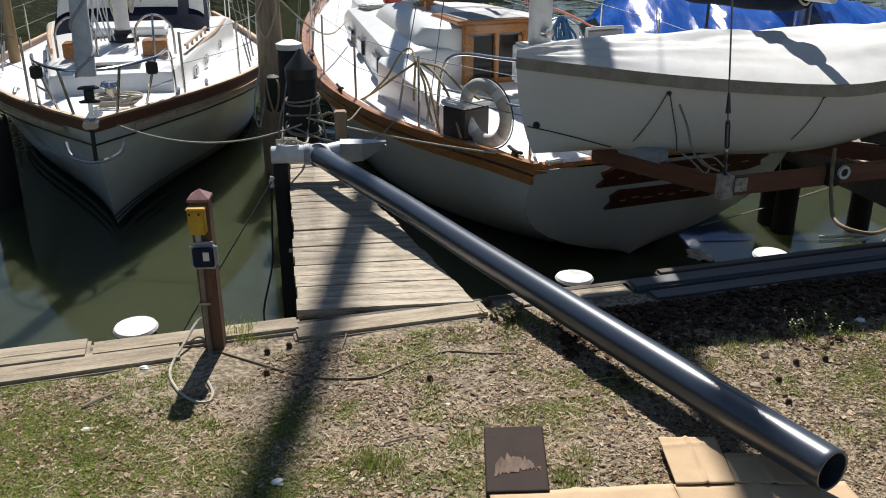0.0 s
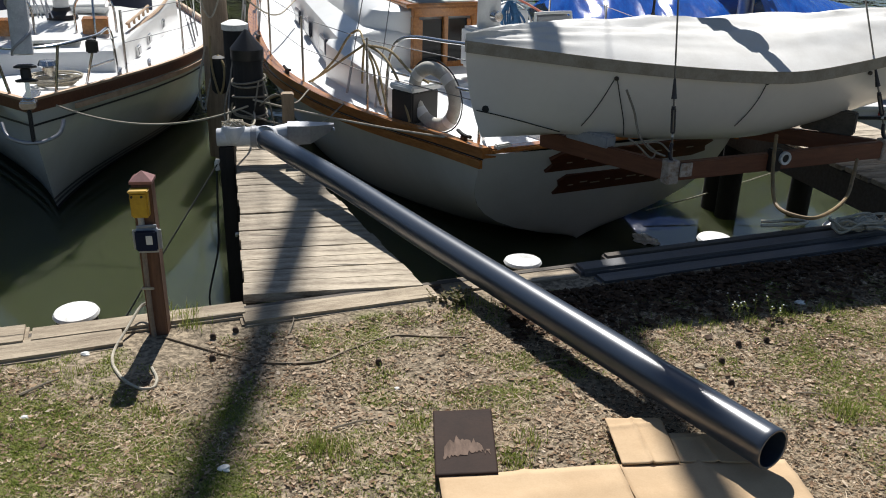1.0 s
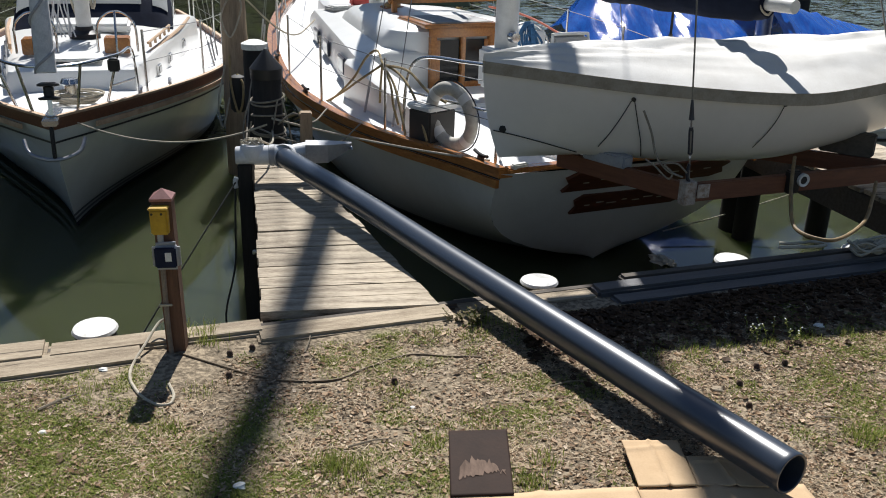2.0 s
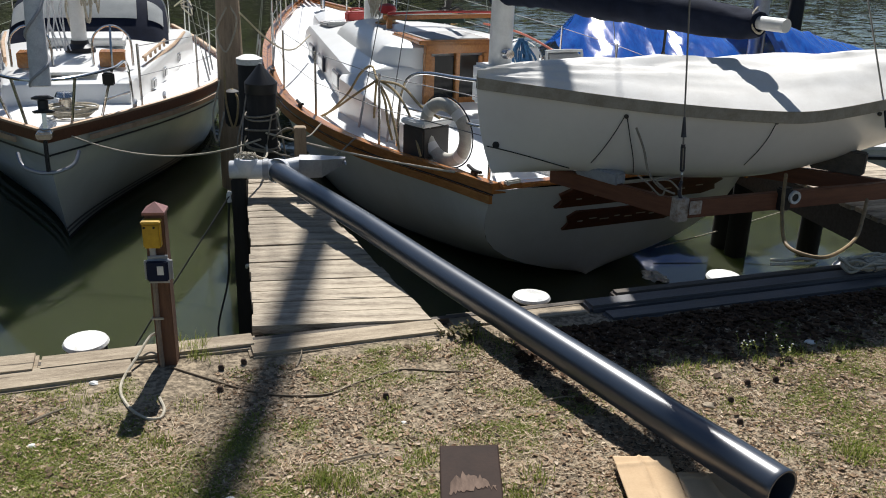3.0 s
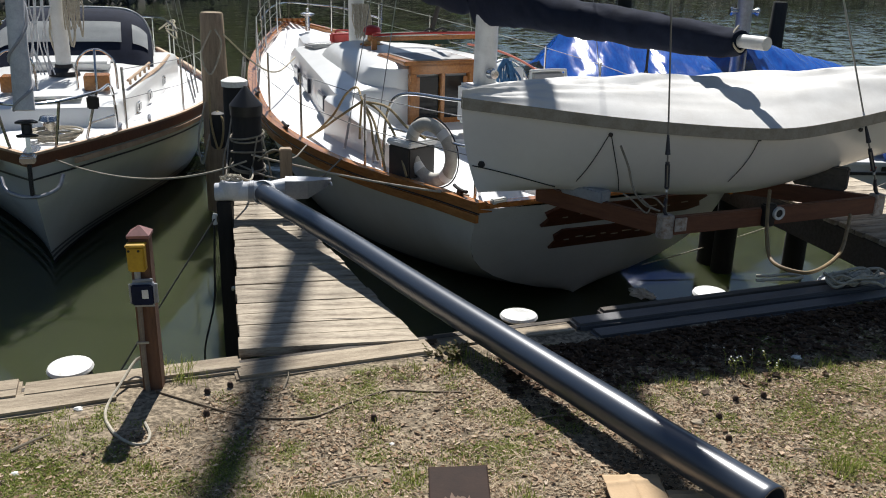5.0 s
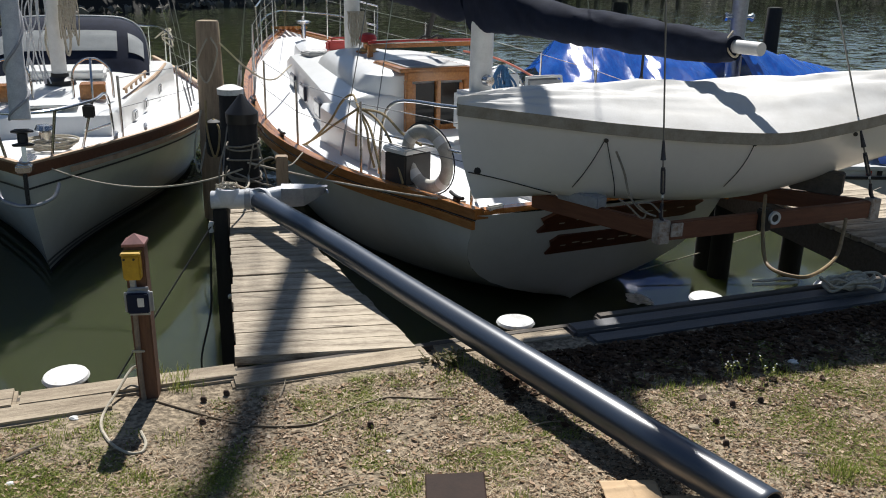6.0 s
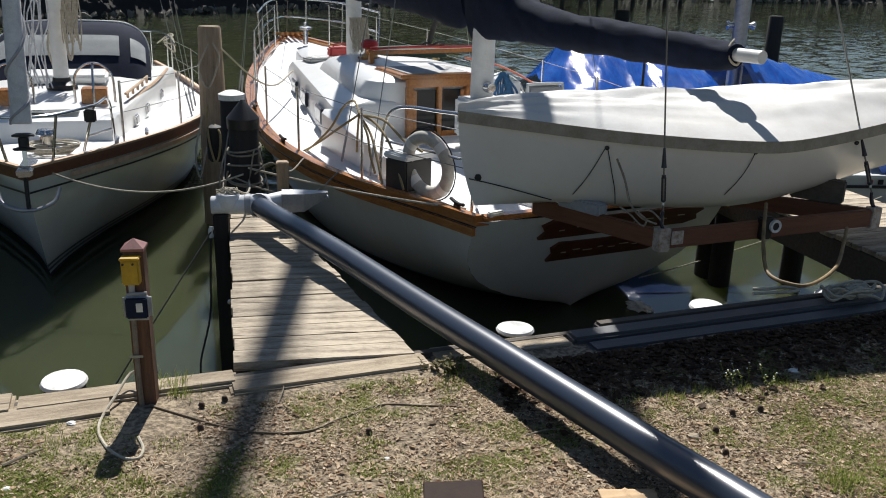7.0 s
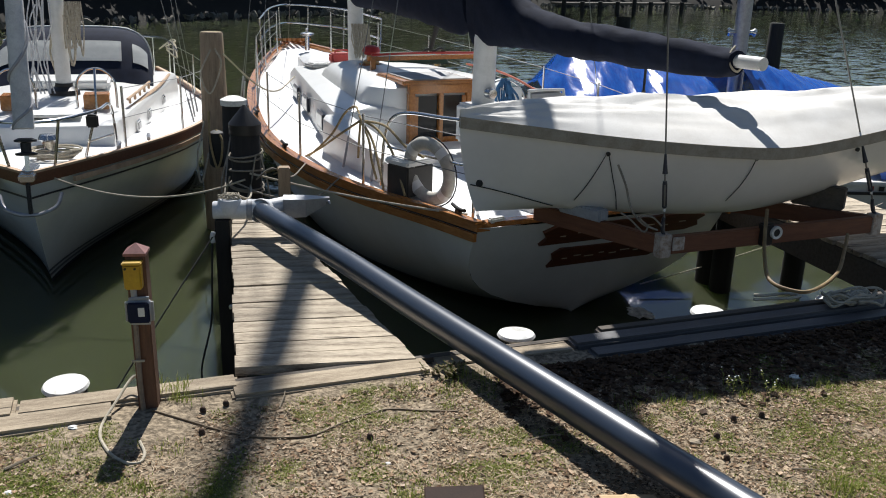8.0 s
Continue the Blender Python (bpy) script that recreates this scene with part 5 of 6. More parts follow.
part("mainsheet", tube([(0.3, 4.24, 1.92), (0.27, 4.0, 2.2), (0.24, 3.8, 2.42)], 0.032, 8, 4), ROPE_DARK, ketch, "dark gathered mainsheet")
part("sail_bag", trunk([(-0.35, 0.35, 0.45, 0.42, 0, 0, 0.12), (-0.33, 0.33, 0.42, 0.4, 0.07, 0.08, 0.12)], 0.03), GREEN_COVER, ketch, "dark green canvas cover", pose(0.38, 5.1, 1.67))
part("deck_lamp", lathe([(0.05, 0), (0.05, 0.02), (0.03, 0.03), (0.03, 0.12), (0.045, 0.13), (0.045, 0.2), (0.02, 0.23), (0, 0.23)], 14, pose(1.15, 5.9, 1.52)), BRONZE, ketch, "bronze vent")
part("step_cushion", box(0.46, 0.10, 0.30, 0.04, pose(1.0, 2.72, 1.44, -12), seg=3), GREY_STEP, ketch, "grey cockpit cushion")
part("cushion_rim", tube([(0.78, 2.66, 1.32), (0.78, 2.71, 1.56), (0.82, 2.72, 1.59), (1.18, 2.72, 1.59), (1.22, 2.71, 1.56), (1.22, 2.66, 1.32)], 0.016, 8, 4), GELCOAT, ketch, "white rim of the cushion")
part("coaming_panel", box(0.50, 0.05, 0.34, 0.015, pose(0.62, 3.02, 1.42, -4)), GELCOAT, ketch, "white cockpit panel")
part("red_coaming_line", tube([(0.86, 4.4, 1.70), (0.98, 3.9, 1.68), (1.03, 3.4, 1.62), (1.10, 2.9, 1.50)], 0.013, 7), mat("faded_red_rope", (0.50, 0.14, 0.09), 0.8), ketch, "faded red line along the coachroof edge")
part("wheel", lathe([(0.26 + 0.012 * math.cos(2 * math.pi * k / 8), 0.012 * math.sin(2 * math.pi * k / 8)) for k in range(9)], 30, pose(0.65, 3.0, 1.42, 78), close=False), STEEL, ketch, "steel wheel rim")
part("mast_winch", lathe([(0.055, 0), (0.055, 0.02), (0.035, 0.05), (0.045, 0.09), (0, 0.095)], 16, pose(0.02, 2.2, 1.66, 90)), STEEL, ketch, "steel mast winch")
cr = random.Random(8)
for k in range(11):
    x_ = 0.36 + 0.017 * k + cr.uniform(-0.02, 0.02)
    low = 1.36 + cr.uniform(-0.05, 0.12)
    part("blue_coil", tube([(0.42 + cr.uniform(-0.03, 0.03), 2.62, 1.74), (x_ - 0.05 + cr.uniform(-0.04, 0.04), 2.58, 1.62), (x_ + cr.uniform(-0.05, 0.05), 2.56, low), (x_ + 0.05, 2.58, low + 0.10), (0.43 + cr.uniform(-0.02, 0.05), 2.62, 1.72)], 0.012, 6, 4), ROPE_BLUE, ketch, "coiled blue rope")
rr = random.Random(2)
for k in range(12):
    x_ = -0.19 + 0.02 * k
    part("halyard_coil", tube([(x_, 5.72, 2.1), (x_ + rr.uniform(-0.03, 0.03), 5.68, 1.9), (x_ + rr.uniform(-0.05, 0.05), 5.66, 1.66 + rr.uniform(0, 0.08)), (x_ + 0.03, 5.68, 1.85), (x_ + 0.02, 5.72, 2.08)], 0.009, 5, 4), ROPE, ketch, "coiled pale halyard")
# shrouds, stays
for a_, b_ in (((-1.60, 5.15, 1.08), (-0.3, 5.8, 11)), ((-1.66, 5.65, 1.1), (-0.3, 5.8, 13.5)), ((-1.60, 6.05, 1.12), (-0.3, 5.8, 11)), ((-1.44, 2.35, 0.98), (0, 2.3, 8.5)), ((-1.38, 1.75, 0.97), (0, 2.3, 8.5)), ((1.6, 5.2, 1.08), (-0.3, 5.8, 11)), ((1.66, 5.7, 1.1), (-0.3, 5.8, 13.5)), ((1.5, 2.3, 0.98), (0, 2.3, 8.5))):
    a_, b_ = Vector(a_), Vector(b_)
    st = part("shroud", tube([a_, b_], 0.005, 5, 1), WIRE, ketch, "wire shroud")
    d_ = (b_ - a_).normalized()
    part("turnbuckle", tube([a_, a_ + d_ * 0.05, a_ + d_ * 0.06, a_ + d_ * 0.22, a_ + d_ * 0.23, a_ + d_ * 0.3], 0.012, 7, 1), GALV, st)
part("forestay", tube([(0, 9.55, 1.6), (-0.3, 5.8, 13.5)], 0.006, 5, 1), WIRE, ketch)
# bow rail and platform
for z_, o_ in ((2.15, 0.0), (1.85, 0.03)):
    part("pulpit", tube([(-0.95, 7.6, z_ - 0.1), (-0.62, 8.4, z_), (-0.22, 9.3, z_ + 0.02), (0, 9.55, z_ + 0.02), (0.22, 9.3, z_ + 0.02), (0.62, 8.4, z_), (0.95, 7.6, z_ - 0.1)], 0.0135, 8), STEEL, ketch, "bent stainless bow rail")
for sd in (-1, 1):
    for x_, y_ in ((0.95, 7.6), (0.62, 8.4), (0.25, 9.2)):
        part("pulpit_post", tube([(sd * (x_ - 0.03), y_, 1.28), (sd * x_, y_, 2.14 if y_ > 7.7 else 2.05)], 0.0125, 8, 1), STEEL, ketch)
for k in range(6):
    part("grating_slat", box(0.05, 0.55, 0.04, 0.006, pose(-0.22 + 0.085 * k, 9.25, 1.62, -4)), TEAK, ketch, "teak bow grating slat")
anchor = part("anchor_post", lathe([(0.04, 0), (0.04, 0.22), (0.12, 0.24), (0.12, 0.27), (0.03, 0.29), (0.03, 0.34), (0, 0.35)], 16, pose(0.05, 8.6, 1.5)), STEEL, ketch, "white horn and post")
# mooring cleats
for s_, sd in ((0.03, -1), (0.33, -1), (0.33, 1), (0.5, -1)):
    p_ = kh.rail(s_, sd, 0.05, 0.03)
    cl = part("cleat", tube([p_ + Vector((0, -0.11, 0.05)), p_ + Vector((0, -0.04, 0.04)), p_ + Vector((0, 0.04, 0.04)), p_ + Vector((0, 0.11, 0.05))], 0.014), BLACK, ketch, "dark deck cleat")
    part("foot", box(0.03, 0.08, 0.05, 0.008, Matrix.Translation(p_ + Vector((0, 0, 0.01)))), BLACK, cl)
part("stern_chock", box(0.14, 0.05, 0.04, 0.01, pose(-1.05, -0.02, 1.06, 0, 0, 10)), WHITE_PLASTIC, ketch, "white stern fitting")
# grey mast of the tarped boat
tmast = part("mast", spar((0.15, 2.98, 0.7), (0.15, 2.98, 9.0), 0.105, 0.09), GALV, tb, "grey metal mast")
part("mast_bolt", lathe([(0.04, -0.2), (0.06, -0.18), (0.04, -0.14), (0.03, 0.14), (0.06, 0.18), (0.04, 0.2)], 12, pose(0.15, 2.98, 2.12, 0, 90, 86)), STEEL, tmast)
part("lashing", tube([(0.20, -0.90, 2.345), (0.27, -0.90, 2.32), (0.285, -0.91, 2.27), (0.22, -0.93, 2.21), (0.155, -0.92, 2.26), (0.17, -0.90, 2.33), (0.24, -0.86, 2.37)], 0.008), ROPE, ketch, "pale lashing on the boom end")

# ---- gear on the sloop ----
dod = []
for k in range(9):
    t = k / 8
    y_ = 4.45 - 1.25 * t
    hgt = 1.22 + 0.68 * math.sin(min(t * 1.35, 1) * math.pi / 2)
    row = []
    for j in range(25):
        a = math.pi * j / 24
        row.append(Vector((-0.98 * math.copysign(abs(math.cos(a)) ** 0.42, math.cos(a)), y_ + 0.12 * (1 - math.sin(a)), 1.12 + (hgt - 1.12) * math.sin(a) ** 0.5)))
    dod.append(row)
dg = part("dodger", loft(dod), NAVY, sloop, "navy canvas dodger with clear windows")


def dodger_window(j0, j1, k0, k1):
    rows_ = []
    for k in range(9):
        t = (k0 + (k1 - k0) * k / 8)
        i0 = min(int(t), 7)
        f = t - i0
        row = []
        for j in range(9):
            u = j0 + (j1 - j0) * j / 8
            m0 = min(int(u), 23)
            g = u - m0
            q = (dod[i0][m0].lerp(dod[i0][m0 + 1], g)).lerp(dod[i0 + 1][m0].lerp(dod[i0 + 1][m0 + 1], g), f)
            row.append(q + Vector((0.012 * (1 if q.x > 0.5 else -1 if q.x < -0.5 else 0), 0.014, 0.006)))
        rows_.append(row)
    part("window", loft(rows_), VINYL, dg, "clear vinyl window")


dodger_window(4.3, 8.1, 1.8, 3.6)
dodger_window(9.7, 14.3, 1.8, 3.6)
dodger_window(15.9, 19.7, 1.8, 3.6)
part("bow_tube", tube([dod[8][0]] + [dod[8][j] + Vector((0, 0.02, 0.012)) for j in range(2, 24, 2)] + [dod[8][24]], 0.016, 8, 2), ALU_WHITE, dg, "pale dodger edge")
for sd in (-1, 1):
    vb = part("vent_box", box(0.26, 0.24, 0.16, 0.01, pose(sd * 0.40, 6.62, 1.36)), TEAK, sloop, "teak vent box under a steel hoop")
    part("hoop", tube([(sd * 0.40 - 0.2, 6.62, 1.28), (sd * 0.40 - 0.19, 6.62, 1.55), (sd * 0.40 - 0.1, 6.62, 1.67), (sd * 0.40, 6.62, 1.70), (sd * 0.40 + 0.1, 6.62, 1.67), (sd * 0.40 + 0.19, 6.62, 1.55), (sd * 0.40 + 0.2, 6.62, 1.28)], 0.0125, 8), STEEL, vb, "steel guard hoop")
    part("hoop", tube([(sd * 0.40, 6.82, 1.28), (sd * 0.40, 6.78, 1.5), (sd * 0.40, 6.62, 1.70)], 0.0125, 8), STEEL, vb)
part("mid_hatch", box(0.55, 0.36, 0.03, 0.01, pose(0.0, 7.08, 1.30)), WHITE_PLASTIC, sloop, "pale deck hatch")
part("sea_hood", box(0.95, 0.7, 0.10, 0.03, pose(0, 4.95, 1.36)), GELCOAT, sloop, "white sea hood")
part("coiled_halyard", join(tube([(0.08, 5.62, 2.0), (0.12, 5.6, 1.75), (0.06, 5.6, 1.5), (0.1, 5.62, 1.95)], 0.012), tube([(-0.1, 5.8, 2.3), (-0.17, 5.8, 1.9), (-0.12, 5.8, 1.65), (-0.08, 5.8, 2.2)], 0.014)), ROPE, sloop, "coiled halyard")
for k in range(10):
    x_ = -0.1 - 0.018 * k
    part("halyard_coil", tube([(x_, 5.78, 2.35), (x_ + rr.uniform(-0.04, 0.04), 5.8, 2.05), (x_ + rr.uniform(-0.05, 0.05), 5.8, 1.72 + rr.uniform(0, 0.15)), (x_ + 0.03, 5.8, 2.0), (x_, 5.78, 2.33)], 0.008, 5, 4), ROPE, sloop, "hanging pale halyard coil")
for k in range(9):
    x_ = 0.1 + 0.03 * k
    part("mast_line", tube([(x_ * 0.7, 5.85, 2.5 + rr.uniform(-0.3, 0.2)), (x_ * 0.8 + rr.uniform(-0.06, 0.06), 5.9, 2.1), (x_ + rr.uniform(-0.08, 0.08), 5.92, 1.75), (x_ + rr.uniform(-0.06, 0.06), 5.95, 1.35)], 0.008, 5, 4), SAILCLOTH, sloop, "grey line at the mast")
# pulpit and furler
part("pulpit", tube([(-0.62, 7.9, 1.0), (-0.60, 8.0, 1.5), (-0.50, 8.5, 1.54), (-0.24, 9.0, 1.55), (0, 9.12, 1.55), (0.24, 9.0, 1.55), (0.50, 8.5, 1.54), (0.60, 8.0, 1.5), (0.62, 7.9, 1.0)], 0.0135, 8, 5), STEEL, sloop, "bent stainless bow rail")
for sd in (-1, 1):
    part("pulpit_post", tube([(sd * 0.36, 8.45, 1.06), (sd * 0.50, 8.5, 1.54)], 0.0125, 8, 1), STEEL, sloop)
    part("pulpit_post", tube([(sd * 0.16, 8.95, 1.08), (sd * 0.24, 9.0, 1.55)], 0.0125, 8, 1), STEEL, sloop)
    part("pulpit_bar", tube([(sd * 0.60, 8.0, 1.24), (sd * 0.43, 8.48, 1.27)], 0.011, 8, 1), STEEL, sloop)
    part("running_light", box(0.10, 0.06, 0.11, 0.012, pose(sd * 0.47, 8.62, 1.47)), BLACK, sloop, "black running light")
part("furler_drum", lathe([(0.075, 0), (0.085, 0.01), (0.085, 0.02), (0.04, 0.03), (0.04, 0.10), (0.085, 0.11), (0.085, 0.125), (0.05, 0.14)], 18, pose(0, 9.2, 1.30, 10)), BLACK, sloop, "black furler drum")
part("tack_plate", box(0.035, 0.02, 0.22, 0.004, pose(0, 9.22, 1.2, 8)), STEEL, sloop, "drilled steel link plate")
anc = part("anchor", tube([(-0.23, 9.22, 0.99), (-0.19, 9.30, 0.90), (-0.08, 9.34, 0.855), (0, 9.35, 0.85), (0.08, 9.34, 0.855), (0.19, 9.30, 0.90), (0.23, 9.22, 0.99)], 0.017, 8, 5), GALV, sloop, "galvanised anchor at the stem")
part("shank", box(0.03, 0.05, 0.26, 0.008, pose(0, 9.33, 0.98, 6)), BLACK, anc, "dark anchor shank")
part("roller", box(0.12, 0.45, 0.06, 0.012, pose(0, 9.15, 1.15)), STEEL, sloop, "steel bow roller")
part("windlass", lathe([(0.11, 0), (0.11, 0.05), (0.06, 0.08), (0.06, 0.16), (0.09, 0.18), (0.07, 0.22), (0, 0.23)], 16, pose(-0.05, 8.15, 1.06)), STEEL, sloop, "steel windlass")
cb = bmesh.new()
for k in range(9):
    r_ = 0.10 + 0.012 * k
    tube([Vector((-0.12 + r_ * math.cos(a) * 1.2 + rr.uniform(-0.02, 0.02), 8.35 + r_ * math.sin(a) + rr.uniform(-0.02, 0.02), 1.09 + 0.008 * k + rr.uniform(0, 0.03))) for a in [j * math.pi / 4 + k for j in range(9)]], 0.011, 5, 3, cb)
part("loose_rope", cb, ROPE, sloop, "loose heap of pale rope")
for s_, sd in ((0.86, -1), (0.80, -1), (0.80, 1)):
    p_ = sh.rail(s_, sd, 0.05, 0.10)
    part("cleat", tube([p_ + Vector((0, -0.1, 0.03)), p_ + Vector((0.0, -0.03, 0.05)), p_ + Vector((0, 0.03, 0.05)), p_ + Vector((0, 0.1, 0.03))], 0.02), GALV, sloop, "metal deck cleat")
stanchions(sh, sloop, -1, (0.15, 0.3, 0.45, 0.58, 0.70, 0.85), 0.60, (0.58, 0.30))
stanchions(sh, sloop, 1, (0.15, 0.3, 0.45, 0.58, 0.70, 0.85), 0.60, (0.58, 0.30))
for a_, b_ in (((-1.45, 5.3, 0.95), (0, 5.6, 11)), ((-1.5, 4.9, 0.95), (0, 5.6, 12)), ((-1.42, 5.7, 0.95), (0, 5.6, 8)), ((1.45, 5.3, 0.95), (0, 5.6, 11)), ((1.5, 4.9, 0.95), (0, 5.6, 12))):
    a_, b_ = Vector(a_), Vector(b_)
    st = part("shroud", tube([a_, b_], 0.005, 5, 1), WIRE, sloop, "wire shroud")
    d_ = (b_ - a_).normalized()
    part("turnbuckle", tube([a_, a_ + d_ * 0.3], 0.012, 7, 1), GALV, st)
for k in range(3):
    part("stern_tangle", tube([(-1.2, 2.2 - 0.3 * k, 1.5), (-1.35, 1.9 - 0.3 * k, 1.35 + 0.1 * k), (-1.3, 1.3 - 0.2 * k, 1.55), (-1.1, 0.9, 1.4)], 0.012), ROPE, sloop, "pale line on the stern rail")
part("stern_rail", tube([(-1.35, 2.4, 1.5), (-1.25, 1.2, 1.55), (-1.0, 0.3, 1.55), (0, 0.1, 1.56), (1.0, 0.3, 1.55), (1.25, 1.2, 1.55)], 0.0135, 8), STEEL, sloop, "stainless stern rail")
for x_, y_ in ((-1.25, 1.2), (-1.0, 0.3), (1.0, 0.3), (1.25, 1.2)):
    part("rail_post", tube([(x_, y_, 0.9), (x_, y_, 1.55)], 0.0125, 8, 1), STEEL, sloop)

# ---- lift, cables and lines at the dinghy ----
for i_, (a_, b_) in enumerate(((FA + Vector((0, 0, 0.07)), Vector((1.56, 4.92, 2.05))), (FB + Vector((0, 0, 0.07)), Vector((2.66, 5.42, 2.05))))):
    cab = part("cable", tube([a_, b_], 0.006, 6, 1), WIRE, lift, "steel lift cable")
    d_ = (b_ - a_)
    u_ = d_.normalized()
    across = u_.cross(Vector((0, 1, 0))).normalized()
    part("hook", tube([a_, a_ + u_ * 0.03 + across * 0.012, a_ + u_ * 0.07 + across * 0.010, a_ + u_ * 0.11], 0.011, 8, 4), DARK_STEEL, cab, "dark snap hook")
    part("clip", lathe([(0.0, -0.01), (0.008, -0.008), (0.008, 0.008), (0, 0.01)], 10, Matrix.Translation(a_ + u_ * 0.155)), WHITE_PLASTIC, cab)
    tb_ = part("turnbuckle", tube([a_ + u_ * 0.17, a_ + u_ * 0.18], 0.013, 10, 1), DARK_STEEL, cab, "dark open turnbuckle")
    for e in (-1, 1):
        part("side_bar", tube([a_ + u_ * 0.175 + across * (0.010 * e), a_ + u_ * 0.32 + across * (0.010 * e)], 0.0055, 7, 1), DARK_STEEL, tb_)
    part("end_boss", tube([a_ + u_ * 0.315, a_ + u_ * 0.335], 0.013, 10, 1), DARK_STEEL, tb_)
    part("socket", tube([a_ + u_ * 0.38, a_ + u_ * 0.41, a_ + u_ * 0.46, a_ + u_ * 0.50], 0.017, 9, 2, None, 0.007), DARK_STEEL, cab, "dark cable socket")
part("bolt_plate", box(0.085, 0.012, 0.085, 0.003, Matrix.Translation(FA + Vector((0.078, -0.0, 0.02))) @ pose(0, 0, 0, 0, 0, 18) @ pose(0, -0.032, 0)), BRACKET, lift, "pale rust-speckled bolt plate")
roll = part("hose_eye", lathe([(0.026, -0.01), (0.042, -0.012), (0.044, 0.0), (0.042, 0.012), (0.026, 0.01), (0.026, -0.01)], 22, Matrix.Translation((2.50, 5.055, 0.155)) @ pose(0, 0, 0, 90, 0, 18), close=False), WHITE_PLASTIC, lift, "white ring fitting")
part("eye_centre", lathe([(0.03, -0.006), (0.03, 0.006), (0, 0.007)], 16, Matrix.Translation((2.50, 5.055, 0.155)) @ pose(0, 0, 0, 90, 0, 18)), BLACK, roll)
part("eye_block", box(0.09, 0.06, 0.15, 0.01, Matrix.Translation((2.44, 5.075, 0.14)) @ pose(0, 0, 0, 0, 0, 18)), BLACK, lift, "black mounting block")
for t_, sz in ((0.10, 0.16), (0.55, 0.14)):
    p_ = FB.lerp(FD, t_ + 0.2)
    part("bunk_block", box(0.35, 0.10, sz, 0.01, Matrix.Translation(p_ + Vector((0.0, 0.05, 0.06 + sz / 2))) @ pose(0, 0, 0, 0, 0, -38)), SHADE_WOOD, lift, "dark bunk block under the hull")
part("bunk_block", box(0.35, 0.10, 0.08, 0.01, Matrix.Translation(FA.lerp(FC, 0.6) + Vector((0, 0, 0.095))) @ pose(0, 0, 0, 0, 0, -51)), GREY_PLASTIC, lift, "grey padded bunk")
part("strop", tube([(1.408, 4.97, 0.60), (1.464, 4.95, 0.471), (1.503, 4.93, 0.334), (1.566, 4.9, 0.255), (1.616, 4.87, 0.234), (1.66, 4.86, 0.22)], 0.007, 6), ROPE_GREY, lift, "grey strop from the dinghy to the bracket")
part("strop_loop", tube([(1.44, 4.93, 0.31), (1.50, 4.92, 0.27), (1.58, 4.89, 0.20), (1.60, 4.88, 0.24), (1.55, 4.89, 0.29), (1.62, 4.87, 0.30), (1.68, 4.85, 0.25)], 0.006, 6), ROPE_GREY, lift, "loose loops of grey rope")
# overhead arms and post, unseen, added to shade the bank; cables rise to them
arm = part("shade_arm", box(6.1, 0.38, 0.36, 0.02, pose(3.65, 5.656, 2.22, 0, 0, 12.5)), SHADE_WOOD, lift, "unseen overhead arm added to shade the bank")
part("shade_arm", box(5.5, 0.44, 0.36, 0.02, pose(3.87, 5.93, 2.22, 0, 0, 12.5)), SHADE_WOOD, lift, "unseen overhead arm added to shade the bank")
part("shade_arm_post", box(0.22, 0.22, 3.6, 0.01, pose(6.5, 6.28, 0.42)), SHADE_WOOD, lift, "unseen post of the added shade arm")
single("loop_hose", tube([(2.45, 5.12, 0.287), (2.378, 4.95, 0.192), (2.302, 4.75, 0.108), (2.234, 4.5, 0.035), (2.314, 4.38, 0.012), (2.448, 4.38, 0.012), (2.704, 4.62, 0.030), (2.885, 4.9, 0.083), (3.001, 5.1, 0.135)], 0.0115, 9), HOSE_TAN, "tan hose hanging in a loop from the lift frame", "hose")
# dinghy lashings, lying against the hull
for pts in ([(0.773, 0.46), (0.785, 0.34), (0.80, 0.22), (0.815, 0.12)], [(0.768, 0.46), (0.757, 0.32), (0.746, 0.18), (0.737, 0.06)], [(0.52, 0.46), (0.524, 0.36), (0.533, 0.26), (0.545, 0.16)]):
    part("lashing", tube([dh.point(s, z, -1, 0.010) for s, z in pts], 0.003, 6), ROPE_DARK, dinghy, "thin dark cover lashing")
part("painter", tube([(-0.01, 3.51, 0.55), (-0.015, 3.50, 0.40), (-0.02, 3.46, 0.24), (-0.03, 3.44, 0.20)], 0.006), ROPE_DARK, dinghy, "dark bow line")
part("bow_knot", lathe([(0, -0.025), (0.02, -0.016), (0.024, 0), (0.016, 0.02), (0, 0.025)], 10, pose(-0.03, 3.46, 0.20)), ROPE_DARK, dinghy)
part("side_line", tube([dh.point(s, z, -1, 0.010) for s, z in ((0.995, 0.19), (0.96, 0.165), (0.92, 0.13), (0.88, 0.09), (0.85, 0.06))], 0.004, 6), ROPE_DARK, dinghy, "dark side line")
for s_ in (0.77, 0.52, 0.27):
    part("eyelet", lathe([(0.0, -0.008), (0.014, -0.006), (0.014, 0.006), (0, 0.008)], 10, Matrix.Translation(dh.point(s_, 0.47, -1, 0.012)) @ pose(0, 0, 0, 0, 90, 0)), BLACK, dinghy, "black eyelet")
sb_ = part("sheet_block", box(0.07, 0.05, 0.15, 0.02, pose(0.15, -0.05, 1.90)), BLACK, ketch, "black wooden sheet block")
part("strop", tube([(0.15, -0.05, 2.14), (0.15, -0.05, 1.97)], 0.010, 6, 1), ROPE_DARK, sb_)
part("tail", tube([(0.15, -0.05, 1.83), (0.16, 0.1, 1.78)], 0.008, 6, 1), ROPE_DARK, sb_)

